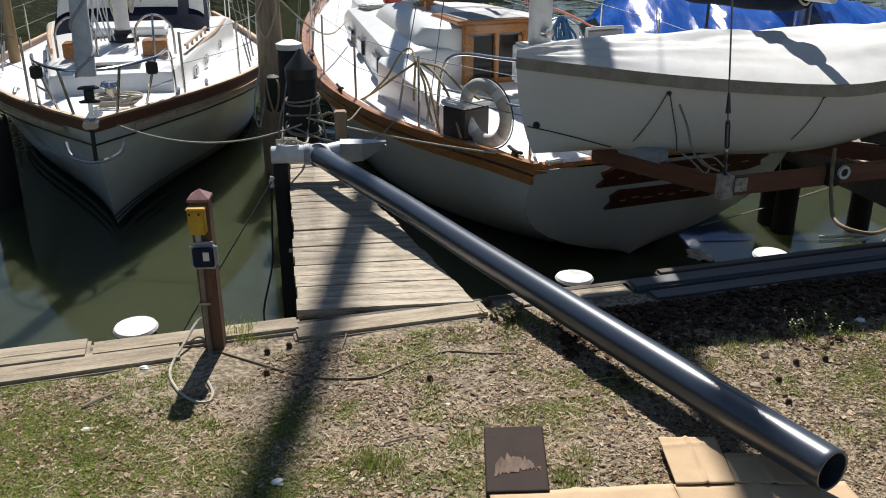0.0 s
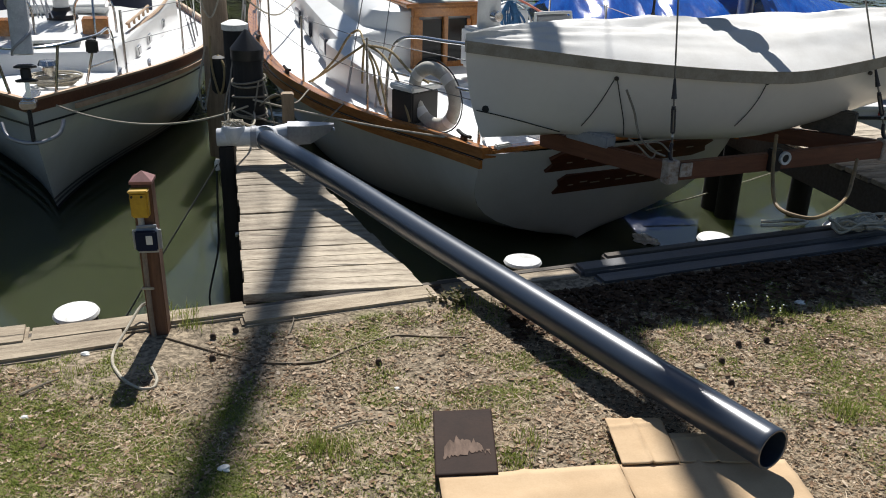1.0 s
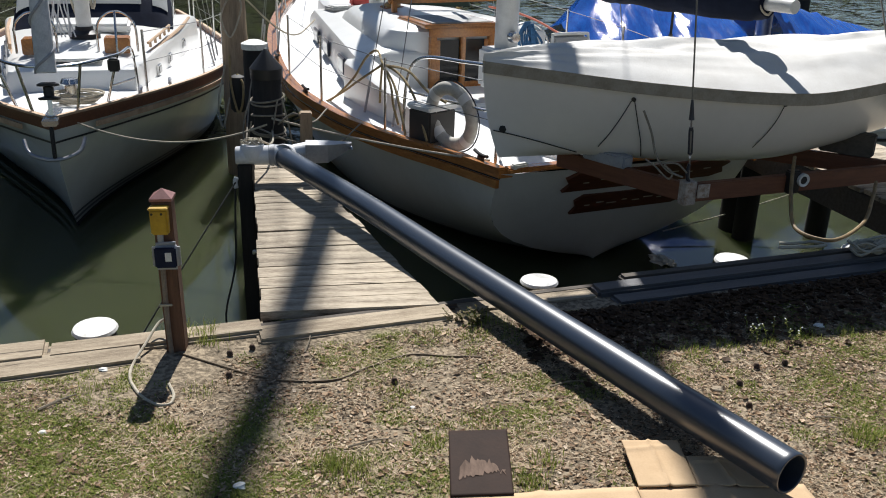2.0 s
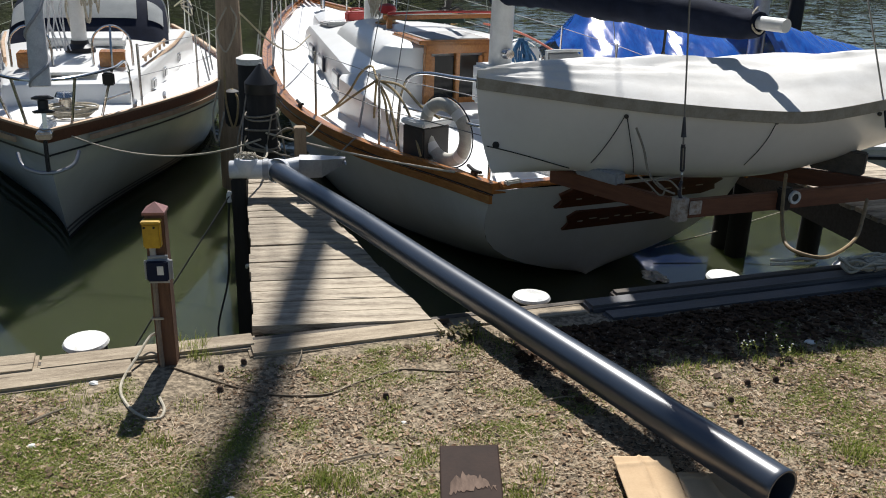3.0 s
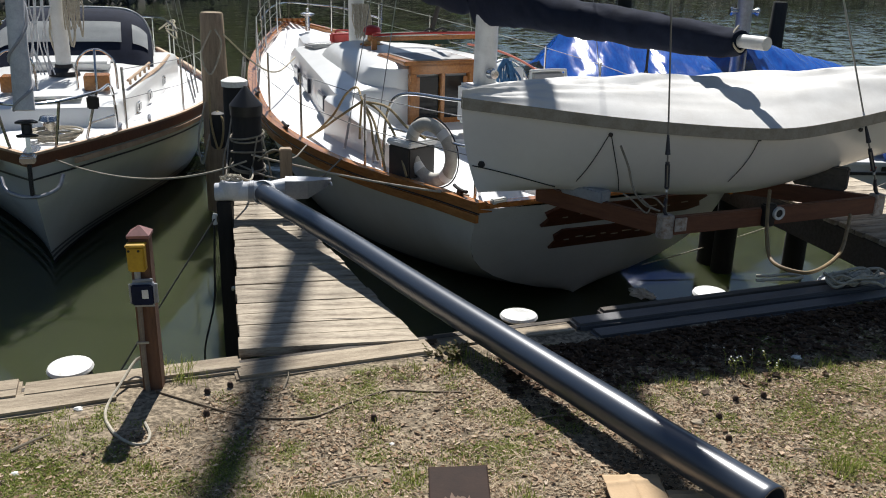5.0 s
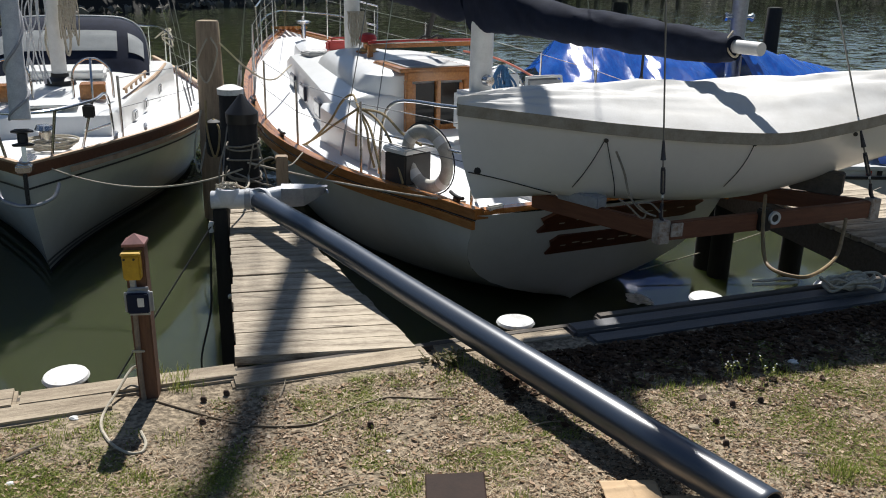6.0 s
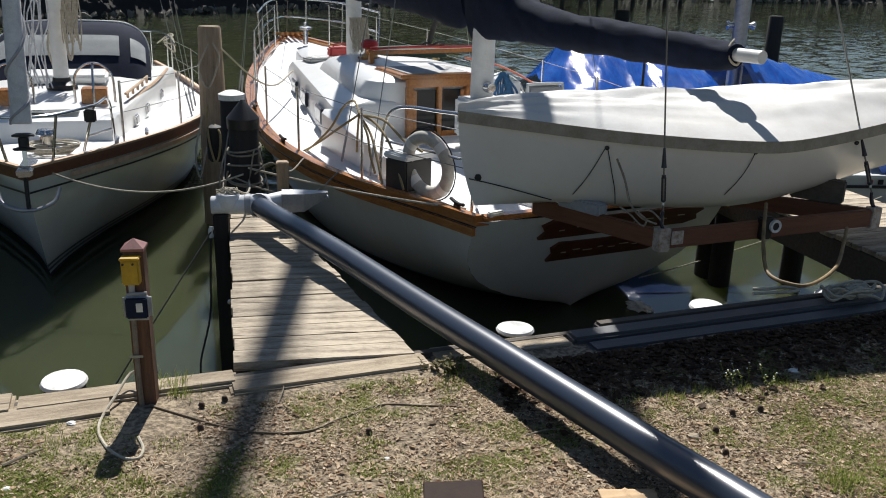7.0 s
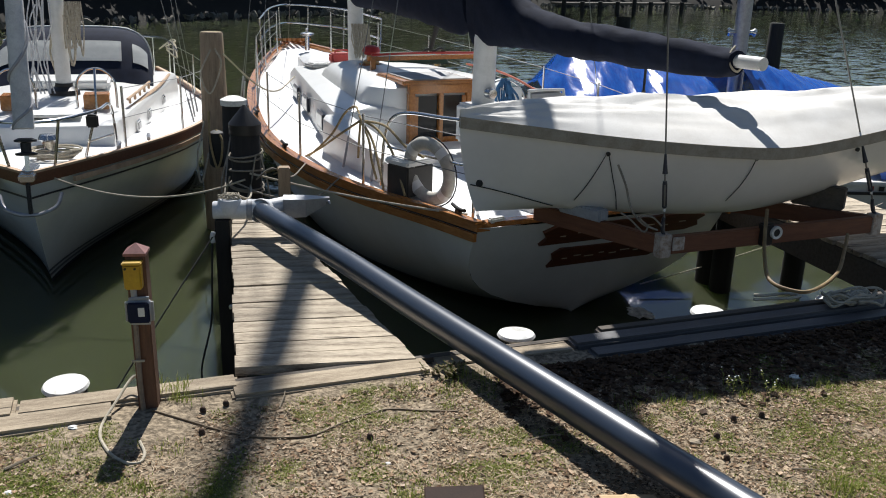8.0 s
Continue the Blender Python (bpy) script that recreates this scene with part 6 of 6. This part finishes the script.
# black fender hanging from the sloop's quarter, and the pier's end post
fender = thing("boat_fender", "black rubber fender hanging beside the sloop on a tan line", "fender", pose(-1.655, 8.3, -0.20))
part("body", lathe([(0, 0.0), (0.05, 0.008), (0.075, 0.04), (0.078, 0.10), (0.078, 0.30), (0.07, 0.345), (0.03, 0.365), (0, 0.367)], 18), RUBBER, fender)
part("line", tube([(-0.05, -0.06, 0.56), (-0.045, -0.09, 0.30), (-0.012, -0.10, 0.10), (0.02, -0.10, 0.015), (0.06, -0.10, 0.13), (0.066, -0.08, 0.29), (0.0, 0.0, 0.37)], 0.011, 7), ROPE_GOLD, fender, "tan fender line")
single("pier_end_post", box(0.095, 0.095, 1.5, 0.008), PILE_WOOD, "short tan timber post at the end of the pier", "post", pose(-0.811, 6.62, -0.56, 0, 0, 8))

# ---- mooring lines ----
single("mooring_line", tube(sag((-1.14, 6.75, 0.05), (-2.78, 7.05, -0.02), 0.16), 0.008), ROPE, "pale mooring line from sloop to pile", "rope", group="mooring lines")
single("mooring_line", tube(sag((-1.1, 6.76, 0.1), (0.62, 6.25, -0.08), 0.03), 0.009), ROPE, "pale mooring line from ketch to pile", "rope", group="mooring lines")
single("mooring_line", tube([(-1.1, 6.77, 0.0), (-1.04, 6.4, 0.02), (-1.0, 5.95, 0.10), (-1.03, 5.60, 0.226), (-1.0413, 5.52, 0.217)], 0.008), ROPE, "slack mooring line from pile to pipe fitting", "rope", group="mooring lines")
wraps = thing("pile_lashing", "mooring line turns wrapped round the black pile", "rope", group="mooring lines")
for z_ in (0.24, 0.215, 0.10, -0.02, -0.05):
    part("turn", tube([Vector((-1.147 + 0.136 * math.cos(a), 6.89 + 0.136 * math.sin(a), z_ + 0.02 * math.sin(a * 1 + z_ * 30))) for a in [k * math.pi / 6 for k in range(13)]], 0.008, 5, 2), ROPE_GREY, wraps)
for pts in ([(-1.27, 6.80, 0.27), (-1.32, 6.70, 0.0), (-1.25, 6.66, -0.25), (-1.12, 6.70, -0.1), (-1.05, 6.78, 0.25)], [(-1.02, 6.82, 0.24), (-0.96, 6.76, 0.0), (-0.92, 6.74, -0.3), (-0.98, 6.78, -0.6)], [(-1.2, 6.74, 0.02), (-0.9, 6.5, -0.02), (-0.6, 6.85, -0.12), (-0.41, 7.2, -0.03)], [(-1.28, 6.85, 0.05), (-1.36, 7.0, -0.2), (-1.42, 7.6, 0.1), (-1.40, 7.75, 0.3)], [(-1.05, 6.77, 0.05), (-0.9, 6.6, 0.18), (-0.8, 7.0, 0.02), (-0.74, 7.6, 0.0)]):
    single("mooring_line", tube(pts, 0.007), ROPE_GREY, "slack grimy mooring line hanging from the black pile", "rope", group="mooring lines")
for pts in ([(-1.84, 9.18, 0.85), (-1.95, 9.16, 0.6), (-1.86, 9.15, 0.4), (-1.74, 9.17, 0.7), (-1.80, 9.18, 0.86)], [(-1.73, 9.25, 0.8), (-1.45, 9.6, 0.45), (-1.3, 10.2, 0.30), (-1.2, 11.2, 0.35)], [(-1.95, 9.2, 0.1), (-2.0, 9.0, -0.25), (-1.95, 8.9, -0.5), (-1.88, 9.0, -0.2)]):
    single("mooring_line", tube(pts, 0.010), ROPE, "pale mooring line looped on the tall pile", "rope", group="mooring lines")
knot = bmesh.new()
for k in range(9):
    c_ = Vector((-1.0413 + rr.uniform(-0.04, 0.05), 5.52 + rr.uniform(-0.02, 0.02), 0.217))
    tube([c_ + Vector((0.035 * math.cos(a), 0.025 * math.sin(a), 0.012 + 0.018 * math.sin(a * 1.5 + k))) for a in [j * math.pi / 3 + k for j in range(7)]], 0.005, 5, 3, knot)
single("rope_tangle", knot, ROPE, "small tangle of old rope on the fitting", "rope")
# tan lines looped over the lifeline
for pts in ([(-1.44, 1.85, 1.51), (-1.5, 2.3, 1.30), (-1.62, 2.9, 1.0), (-1.9, 3.8, 0.62), (-2.2, 4.6, 0.35)], [(-1.44, 1.85, 1.52), (-1.42, 2.05, 1.60), (-1.44, 2.3, 1.50), (-1.5, 2.55, 1.25), (-1.62, 3.0, 0.95), (-1.8, 3.6, 0.66)],
            [(-1.44, 1.85, 1.52), (-1.38, 1.55, 1.46), (-1.36, 1.25, 1.3), (-1.36, 1.0, 1.02)], [(-1.44, 1.85, 1.51), (-1.42, 1.62, 1.38), (-1.43, 1.42, 1.18), (-1.44, 1.28, 1.01)], [(-1.44, 1.86, 1.51), (-1.42, 1.70, 1.36), (-1.43, 1.60, 1.2), (-1.42, 1.50, 1.05)],
            [(-1.44, 1.86, 1.50), (-1.43, 1.93, 1.30), (-1.43, 1.95, 1.15)], [(-1.44, 1.84, 1.51), (-1.36, 1.45, 1.52), (-1.30, 1.15, 1.40), (-1.22, 0.95, 1.34)]):
    part("draped_line", tube(pts, 0.011, 7), ROPE_GOLD, ketch, "tan line draped over the lifeline")
for pts in ([(-1.15, 5.46, -0.03), (-1.45, 4.9, -0.5), (-1.80, 4.25, -1.08)],):
    single("shore_line", tube(pts, 0.005), ROPE_DARK, "thin dark line from post to water", "rope")
coil = bmesh.new()
for k in range(14):
    cx_, cy_ = 2.50 + rr.uniform(-0.08, 0.16), 4.14 + rr.uniform(-0.04, 0.05)
    r_ = rr.uniform(0.04, 0.095)
    tube([Vector((cx_ + r_ * 1.5 * math.cos(a), cy_ + 0.3 * r_ * 1.5 * math.cos(a) + r_ * 0.6 * math.sin(a), 0.045 + 0.03 * rr.random() + 0.02 * math.sin(a * 2 + k))) for a in [j * math.pi / 4 for j in range(9)]], 0.008, 5, 3, coil)
single("rope_coil", coil, ROPE, "tangled coil of grey rope lying on the wall timber", "rope")
single("stray_rope", tube([(1.98, 4.10, 0.06), (2.1, 4.14, 0.05), (2.18, 4.10, 0.07), (2.26, 4.16, 0.06), (2.2, 4.2, 0.06), (2.08, 4.17, 0.06), (2.02, 4.2, 0.05)], 0.009), ROPE, "short stray rope on the wall timber", "rope")
single("stern_line", tube(sag((2.35, 7.3, -1.02), (5.2, 8.4, -0.5), 0.05), 0.006), ROPE, "thin line crossing under the side dock", "rope")

# ---- litter, leaves and grass ----


def scatter_leaves(count):
    vs, fs = [], []
    r = random.Random(21)
    while len(fs) < count * 2:
        x, y = (r.uniform(-2.6, 3.2), r.uniform(1.4, 4.3)) if r.random() < 0.72 else (r.gauss(0, 3.2), r.gauss(1.2, 2.2))
        if y > wall_y(x) - 0.33:
            continue
        dens = 0.42 + 0.6 * noise.noise(Vector((x * 1.4, y * 1.4, 11))) + 0.7 * noise.noise(Vector((x * 5.5, y * 5.5, 4))) + (0.35 if x > 0.2 else 0) - 0.4 * math.exp(-((x + 0.95) ** 2 + (y - 2.85) ** 2) / 0.1)
        if r.random() > dens:
            continue
        ln_ = r.uniform(0.0025, 0.0095) * (1.0 if r.random() < 0.92 else r.uniform(1.5, 2.4))
        wd = ln_ * r.uniform(0.3, 0.65)
        z = ground_height(x, y) + r.uniform(0.001, 0.005)
        a = r.uniform(0, 2 * math.pi)
        ux, uy = math.cos(a), math.sin(a)
        t1, t2 = r.uniform(0, 0.7), r.uniform(0, 0.7)
        n0 = len(vs)
        vs.append((x - ux * ln_, y - uy * ln_, z))
        vs.append((x + ux * ln_, y + uy * ln_, z + ln_ * t1 * 0.3))
        vs.append((x - uy * wd + ux * ln_ * 0.15, y + ux * wd + uy * ln_ * 0.15, z + wd * t2 * 0.8 + 0.002))
        vs.append((x + uy * wd, y - ux * wd, z + wd * r.uniform(0, 0.35)))
        fs.append((n0, n0 + 3, n0 + 1))
        fs.append((n0, n0 + 1, n0 + 2))
    me = bpy.data.meshes.new("leaf_litter")
    me.from_pydata(vs, [], fs)
    me.materials.append(LEAF_MAT)
    tagged(new("leaf_litter", me), "scattered dry brown dead leaves on the soil", "leaves", kind="stuff")


def scatter_grass(count):
    vs, fs = [], []
    r = random.Random(33)
    made = 0
    while made < count:
        x, y = (r.uniform(-2.6, 3.2), r.uniform(1.4, 4.3)) if r.random() < 0.75 else (r.gauss(0, 3.2), r.gauss(1.2, 2.2))
        if y > wall_y(x) - 0.30 or green(x, y) < r.uniform(-0.3, 0.95):
            continue
        for _ in range(r.randint(3, 9)):
            bx, by = x + r.gauss(0, 0.012), y + r.gauss(0, 0.012)
            z = ground_height(bx, by) - 0.003
            h_ = r.uniform(0.004, 0.013)
            a = r.uniform(0, 2 * math.pi)
            lx, ly = math.cos(a) * h_ * r.uniform(0.5, 1.6), math.sin(a) * h_ * r.uniform(0.5, 1.6)
            w_ = r.uniform(0.0012, 0.0030)
            px_, py_ = -math.sin(a) * w_, math.cos(a) * w_
            n0 = len(vs)
            vs.extend([(bx - px_, by - py_, z), (bx + px_, by + py_, z), (bx + lx * 0.5 + px_ * 0.8, by + ly * 0.5 + py_ * 0.8, z + h_ * 0.7), (bx + lx * 0.5 - px_ * 0.8, by + ly * 0.5 - py_ * 0.8, z + h_ * 0.7), (bx + lx, by + ly, z + h_)])
            fs.extend([(n0, n0 + 1, n0 + 2, n0 + 3), (n0 + 3, n0 + 2, n0 + 4)])
            made += 1
    me = bpy.data.meshes.new("grass")
    me.from_pydata(vs, [], fs)
    me.materials.append(GRASS_MAT)
    tagged(new("grass", me), "thin patchy short green grass on the bank", "grass", kind="stuff")


def curled_leaves(count, place, lo, hi, material, name, label, seed):
    """Larger dry leaves: a bent midrib with lobed, cupped halves."""
    vs, fs = [], []
    r = random.Random(seed)
    made = 0
    while made < count:
        x, y = place(r)
        if y > wall_y(x) - 0.33:
            continue
        ln_ = r.uniform(lo, hi)
        a = r.uniform(0, 2 * math.pi)
        u, v = Vector((math.cos(a), math.sin(a), 0)), Vector((-math.sin(a), math.cos(a), 0))
        cup, bend, roll_ = r.uniform(-0.2, 0.7), r.uniform(0, 0.6), r.uniform(-0.35, 0.35)
        base = Vector((x, y, ground_height(x, y) + 0.002))
        rows = []
        for k, w in ((-1.0, 0.04), (-0.45, r.uniform(0.35, 0.6)), (0.15, r.uniform(0.4, 0.75)), (0.65, r.uniform(0.25, 0.5)), (1.0, 0.03)):
            mid = base + u * (k * ln_) + Vector((0, 0, ln_ * bend * k * k))
            n0 = len(vs)
            for e in (-1, 0, 1):
                vs.append(mid + v * (e * w * ln_) + Vector((0, 0, ln_ * (abs(e) * w * cup + e * w * roll_) + 0.15 * ln_)))
            rows.append(n0)
        for p, q in zip(rows, rows[1:]):
            fs.extend([(p, p + 1, q + 1, q), (p + 1, p + 2, q + 2, q + 1)])
        made += 1
    me = bpy.data.meshes.new(name)
    me.from_pydata(vs, [], fs)
    me.materials.append(material)
    tagged(new(name, me), label, "leaves", kind="stuff")


def open_bank(r):
    while True:
        x, y = r.uniform(-2.4, 3.0), r.uniform(1.5, 4.2)
        if r.random() < (0.30 if x > -0.5 else 0.08) + 0.5 * noise.noise(Vector((x * 1.6, y * 1.6, 31))) + (0.25 if -0.5 < x < 0.7 and y < 2.75 else 0) - 0.4 * math.exp(-((x + 0.95) ** 2 + (y - 2.85) ** 2) / 0.1):
            return x, y


# places for the darkened drift that fills the shaded strip by the bulkhead
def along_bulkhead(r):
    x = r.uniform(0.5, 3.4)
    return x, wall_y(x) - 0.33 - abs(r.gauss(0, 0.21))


def scatter_straw(count):
    """Dry stalks and blades lying flat on the soil."""
    vs, fs = [], []
    r = random.Random(91)
    while len(fs) < count * 2:
        x, y = r.uniform(-2.5, 3.1), r.uniform(1.45, 4.2)
        if y > wall_y(x) - 0.34 or r.random() > 0.12 + 1.1 * noise.noise(Vector((x * 3.2, y * 3.2, 17))) - 0.45 * math.exp(-((x + 0.95) ** 2 + (y - 2.85) ** 2) / 0.1):
            continue
        ln_, a, w_ = r.uniform(0.006, 0.026), r.uniform(0, math.pi), r.uniform(0.0005, 0.0013)
        ux, uy = math.cos(a), math.sin(a)
        bend = r.uniform(-0.25, 0.25) * ln_
        z = ground_height(x, y) + r.uniform(0.002, 0.006)
        n0 = len(vs)
        for k, b_ in ((-1, 0), (0, bend), (1, 0)):
            cx, cy, cz = x + ux * ln_ * k - uy * b_, y + uy * ln_ * k + ux * b_, z + (0.003 * r.random() if k else 0.002)
            vs.extend([(cx - uy * w_, cy + ux * w_, cz), (cx + uy * w_, cy - ux * w_, cz)])
        fs.extend([(n0, n0 + 1, n0 + 3, n0 + 2), (n0 + 2, n0 + 3, n0 + 5, n0 + 4)])
    me = bpy.data.meshes.new("dry_straw")
    me.from_pydata(vs, [], fs)
    me.materials.append(STRAW_MAT)
    tagged(new("dry_straw", me), "dry tan grass stalks lying flat on the soil", "straw", kind="stuff")


scatter_straw(13000)
scatter_leaves(120000)
curled_leaves(2600, open_bank, 0.005, 0.014, BIG_LEAF_MAT, "curled_leaves", "curled tan dead leaves scattered on the bank", 71)
curled_leaves(5200, along_bulkhead, 0.009, 0.026, DRIFT_MAT, "leaf_drift", "drift of brown leaves against the bulkhead, darkened for shade", 72)
scatter_grass(260000)


# twigs, cones, pebbles and scraps on the ground
def on_ground(x, y, dz=0.0):
    return Vector((x, y, ground_height(x, y) + dz))


for (x_, y_), (x2, y2), r_ in (((-1.31, 2.56), (-1.21, 2.66), 0.006), ((-0.42, 3.02), (-0.42, 3.22), 0.004), ((0.55, 2.75), (0.68, 2.80), 0.004), ((1.5, 2.55), (1.62, 2.50), 0.004), ((-0.2, 2.35), (-0.05, 2.39), 0.004), ((-1.7, 2.35), (-1.55, 2.30), 0.005), ((0.95, 2.75), (1.08, 2.70), 0.004)):
    a_, b_ = on_ground(x_, y_, 0.008), on_ground(x2, y2, 0.010)
    single("twig", tube([a_, a_.lerp(b_, 0.5) + Vector((0.008, 0.008, 0.004)), b_], r_, 5, 3, None, r_ * 0.5), mat("grey_twig", (0.34, 0.28, 0.2), 0.9), "dry grey twig on the soil", "twig", group="twigs")
for x_, y_ in ((-0.05, 2.79), (-0.69, 2.83), (1.30, 2.78), (1.42, 2.92), (-0.72, 3.0), (-0.64, 3.06), (1.28, 2.62), (1.55, 2.95)):
    cone = bmesh.new()
    for k in range(5):
        lathe([(0.003, 0), (0.015 - 0.002 * abs(k - 1.5), 0.002), (0.013 - 0.002 * abs(k - 1.5), 0.005), (0.003, 0.006)], 9, Matrix.Translation(on_ground(x_, y_, 0.002 + 0.004 * k)) @ pose(0, 0, 0, 12, 8, 33 * k), cone)
    single("seed_cone", cone, mat("dark_cone", (0.10, 0.062, 0.040), 0.9), "small dark spiky seed cone on the soil", "cone", group="seed cones")
for x_, y_, s_ in ((-1.18, 2.86, 0.017), (-0.52, 2.13, 0.022), (1.20, 2.74, 0.026), (-1.24, 2.42, 0.015), (0.02, 2.62, 0.012), (1.85, 3.30, 0.024)):
    sc_ = bmesh.new()
    ret = bmesh.ops.create_icosphere(sc_, subdivisions=2, radius=s_)
    for v in ret["verts"]:
        v.co = Vector((v.co.x, v.co.y * 0.7, v.co.z * 0.35)) * (1 + 0.7 * noise.noise(v.co * 70))
    single("paper_scrap" if s_ != 0.026 else "pebble", sc_, WHITE_PLASTIC if s_ != 0.026 else SEAWALL_WOOD, "crumpled white paper scrap on the soil" if s_ != 0.026 else "pale rounded stone on the soil", "scrap" if s_ != 0.026 else "stone", Matrix.Translation(on_ground(x_, y_, s_ * 0.25)), "scraps" if s_ != 0.026 else "")


def tuft(x, y, n_, h0, h1, spread_, seed):
    """A tuft of long grass."""
    r = random.Random(seed)
    vs, fs = [], []
    for _ in range(n_):
        bx, by = x + r.gauss(0, spread_), y + r.gauss(0, spread_)
        z = ground_height(bx, by) - 0.004
        h_ = r.uniform(h0, h1)
        a = r.uniform(0, 2 * math.pi)
        lx, ly, w_ = math.cos(a) * h_ * r.uniform(0.1, 0.7), math.sin(a) * h_ * r.uniform(0.1, 0.7), r.uniform(0.0008, 0.0017)
        px_, py_ = -math.sin(a) * w_, math.cos(a) * w_
        n0 = len(vs)
        vs.extend([(bx - px_, by - py_, z), (bx + px_, by + py_, z), (bx + lx * 0.4 + px_, by + ly * 0.4 + py_, z + h_ * 0.7), (bx + lx * 0.4 - px_, by + ly * 0.4 - py_, z + h_ * 0.7), (bx + lx, by + ly, z + h_)])
        fs.extend([(n0, n0 + 1, n0 + 2, n0 + 3), (n0 + 3, n0 + 2, n0 + 4)])
    me = bpy.data.meshes.new("grass_tuft")
    me.from_pydata(vs, [], fs)
    me.materials.append(GRASS_MAT)
    tagged(new("grass_tuft", me), "tuft of longer green grass on the bank", "grass", "grass tufts", "stuff")


for k, (x_, y_, n_, h1) in enumerate(((-0.86, 3.15, 120, 0.075), (-0.90, 3.2, 60, 0.07), (-0.82, 3.10, 50, 0.05), (0.36, 3.32, 60, 0.06), (0.42, 3.26, 50, 0.05), (-0.24, 2.24, 260, 0.045), (-0.17, 2.22, 160, 0.04), (0.09, 2.40, 130, 0.03), (0.40, 2.13, 190, 0.035),
                                      (0.46, 2.26, 130, 0.035), (1.62, 2.42, 220, 0.05), (1.55, 3.12, 60, 0.04), (-1.18, 2.71, 130, 0.025), (-1.26, 2.92, 110, 0.025), (-0.78, 2.73, 70, 0.025), (-0.04, 2.72, 80, 0.03), (0.26, 2.53, 80, 0.025), (-0.84, 2.47, 180, 0.03),
                                      (1.20, 3.06, 110, 0.035), (1.02, 3.02, 80, 0.03), (1.36, 3.10, 110, 0.035), (1.75, 3.2, 120, 0.035), (1.95, 3.22, 120, 0.04), (0.30, 3.18, 70, 0.03), (0.12, 3.20, 60, 0.03), (1.10, 2.62, 60, 0.025))):
    tuft(x_, y_, n_, 0.02, h1, 0.035, 60 + k)


def leafy_weed(x, y, stems, height, leaf, colors, label, seed, flowers=False):
    """A low weed: thin stems, small paired leaves and, where it blooms, white heads."""
    r = random.Random(seed)
    base = on_ground(x, y, -0.004)
    ob = thing("weed", label, "plant", Matrix.Translation(base), "weeds on the bank")
    st, heads = bmesh.new(), bmesh.new()
    vs, fs = [], []
    for _ in range(stems):
        a = r.uniform(0, 2 * math.pi)
        h = height * r.uniform(0.6, 1.0)
        lean = r.uniform(0.2, 0.9) * h
        foot = Vector((r.gauss(0, 0.02), r.gauss(0, 0.02), 0))
        tip = foot + Vector((math.cos(a) * lean, math.sin(a) * lean, h))
        mid = foot.lerp(tip, 0.5) + Vector((0, 0, 0.12 * h))
        tube([foot, mid, tip], 0.0016, 4, 3, st, 0.001)
        for k in range(9):
            c = foot.lerp(mid, k / 4.5) if k < 4.5 else mid.lerp(tip, (k - 4.5) / 4.5)
            u = Vector((r.gauss(0, 1), r.gauss(0, 1), r.uniform(0, 0.7))).normalized() * leaf * r.uniform(0.6, 1.2)
            w = u.cross(Vector((0, 0, 1))).normalized() * leaf * 0.32
            n0 = len(vs)
            vs.extend([c, c + u * 0.5 + w, c + u, c + u * 0.5 - w])
            fs.append((n0, n0 + 1, n0 + 2, n0 + 3))
        if flowers:
            lathe([(0, -0.002), (0.004, 0), (0.0035, 0.003), (0, 0.004)], 6, Matrix.Translation(tip), heads)
    part("stems", st, GRASS_MAT, ob)
    me = bpy.data.meshes.new("leaves")
    me.from_pydata(vs, [], fs)
    me.materials.append(colors)
    lv = new("leaves", me)
    lv.parent = ob
    if flowers:
        part("flower_heads", heads, WHITE_PLASTIC, ob, "tiny white flower heads")
    else:
        heads.free()


WEED_DARK = island_mat("weed_leaves", [(0.05, 0.06, 0.02), (0.14, 0.12, 0.05), (0.09, 0.055, 0.03), (0.20, 0.17, 0.10)], 0.7, 0.3)
leafy_weed(0.30, 3.30, 16, 0.085, 0.022, WEED_DARK, "low leafy weed with brownish leaves beside the timber cap", 5)
leafy_weed(0.22, 3.34, 9, 0.06, 0.018, WEED_DARK, "low leafy weed with brownish leaves beside the timber cap", 6)
for k, (x_, y_) in enumerate(((1.50, 3.16), (1.58, 3.20), (1.66, 3.14))):
    leafy_weed(x_, y_, 5, 0.10, 0.012, GRASS_MAT, "thin weed with tiny white flowers on the bank", 40 + k, True)
scrap = bmesh.new()
for v in bmesh.ops.create_icosphere(scrap, subdivisions=3, radius=0.09)["verts"]:
    v.co = Vector((v.co.x * 0.8, v.co.y * 1.3, max(v.co.z * 0.35, -0.01))) * (1 + 0.9 * noise.noise(v.co * 28))
single("white_lump", scrap, WHITE_PLASTIC, "crumpled white lump floating on the water", "scrap", pose(2.21, 6.74, WATER + 0.012, 0, 0, 30), "scraps")
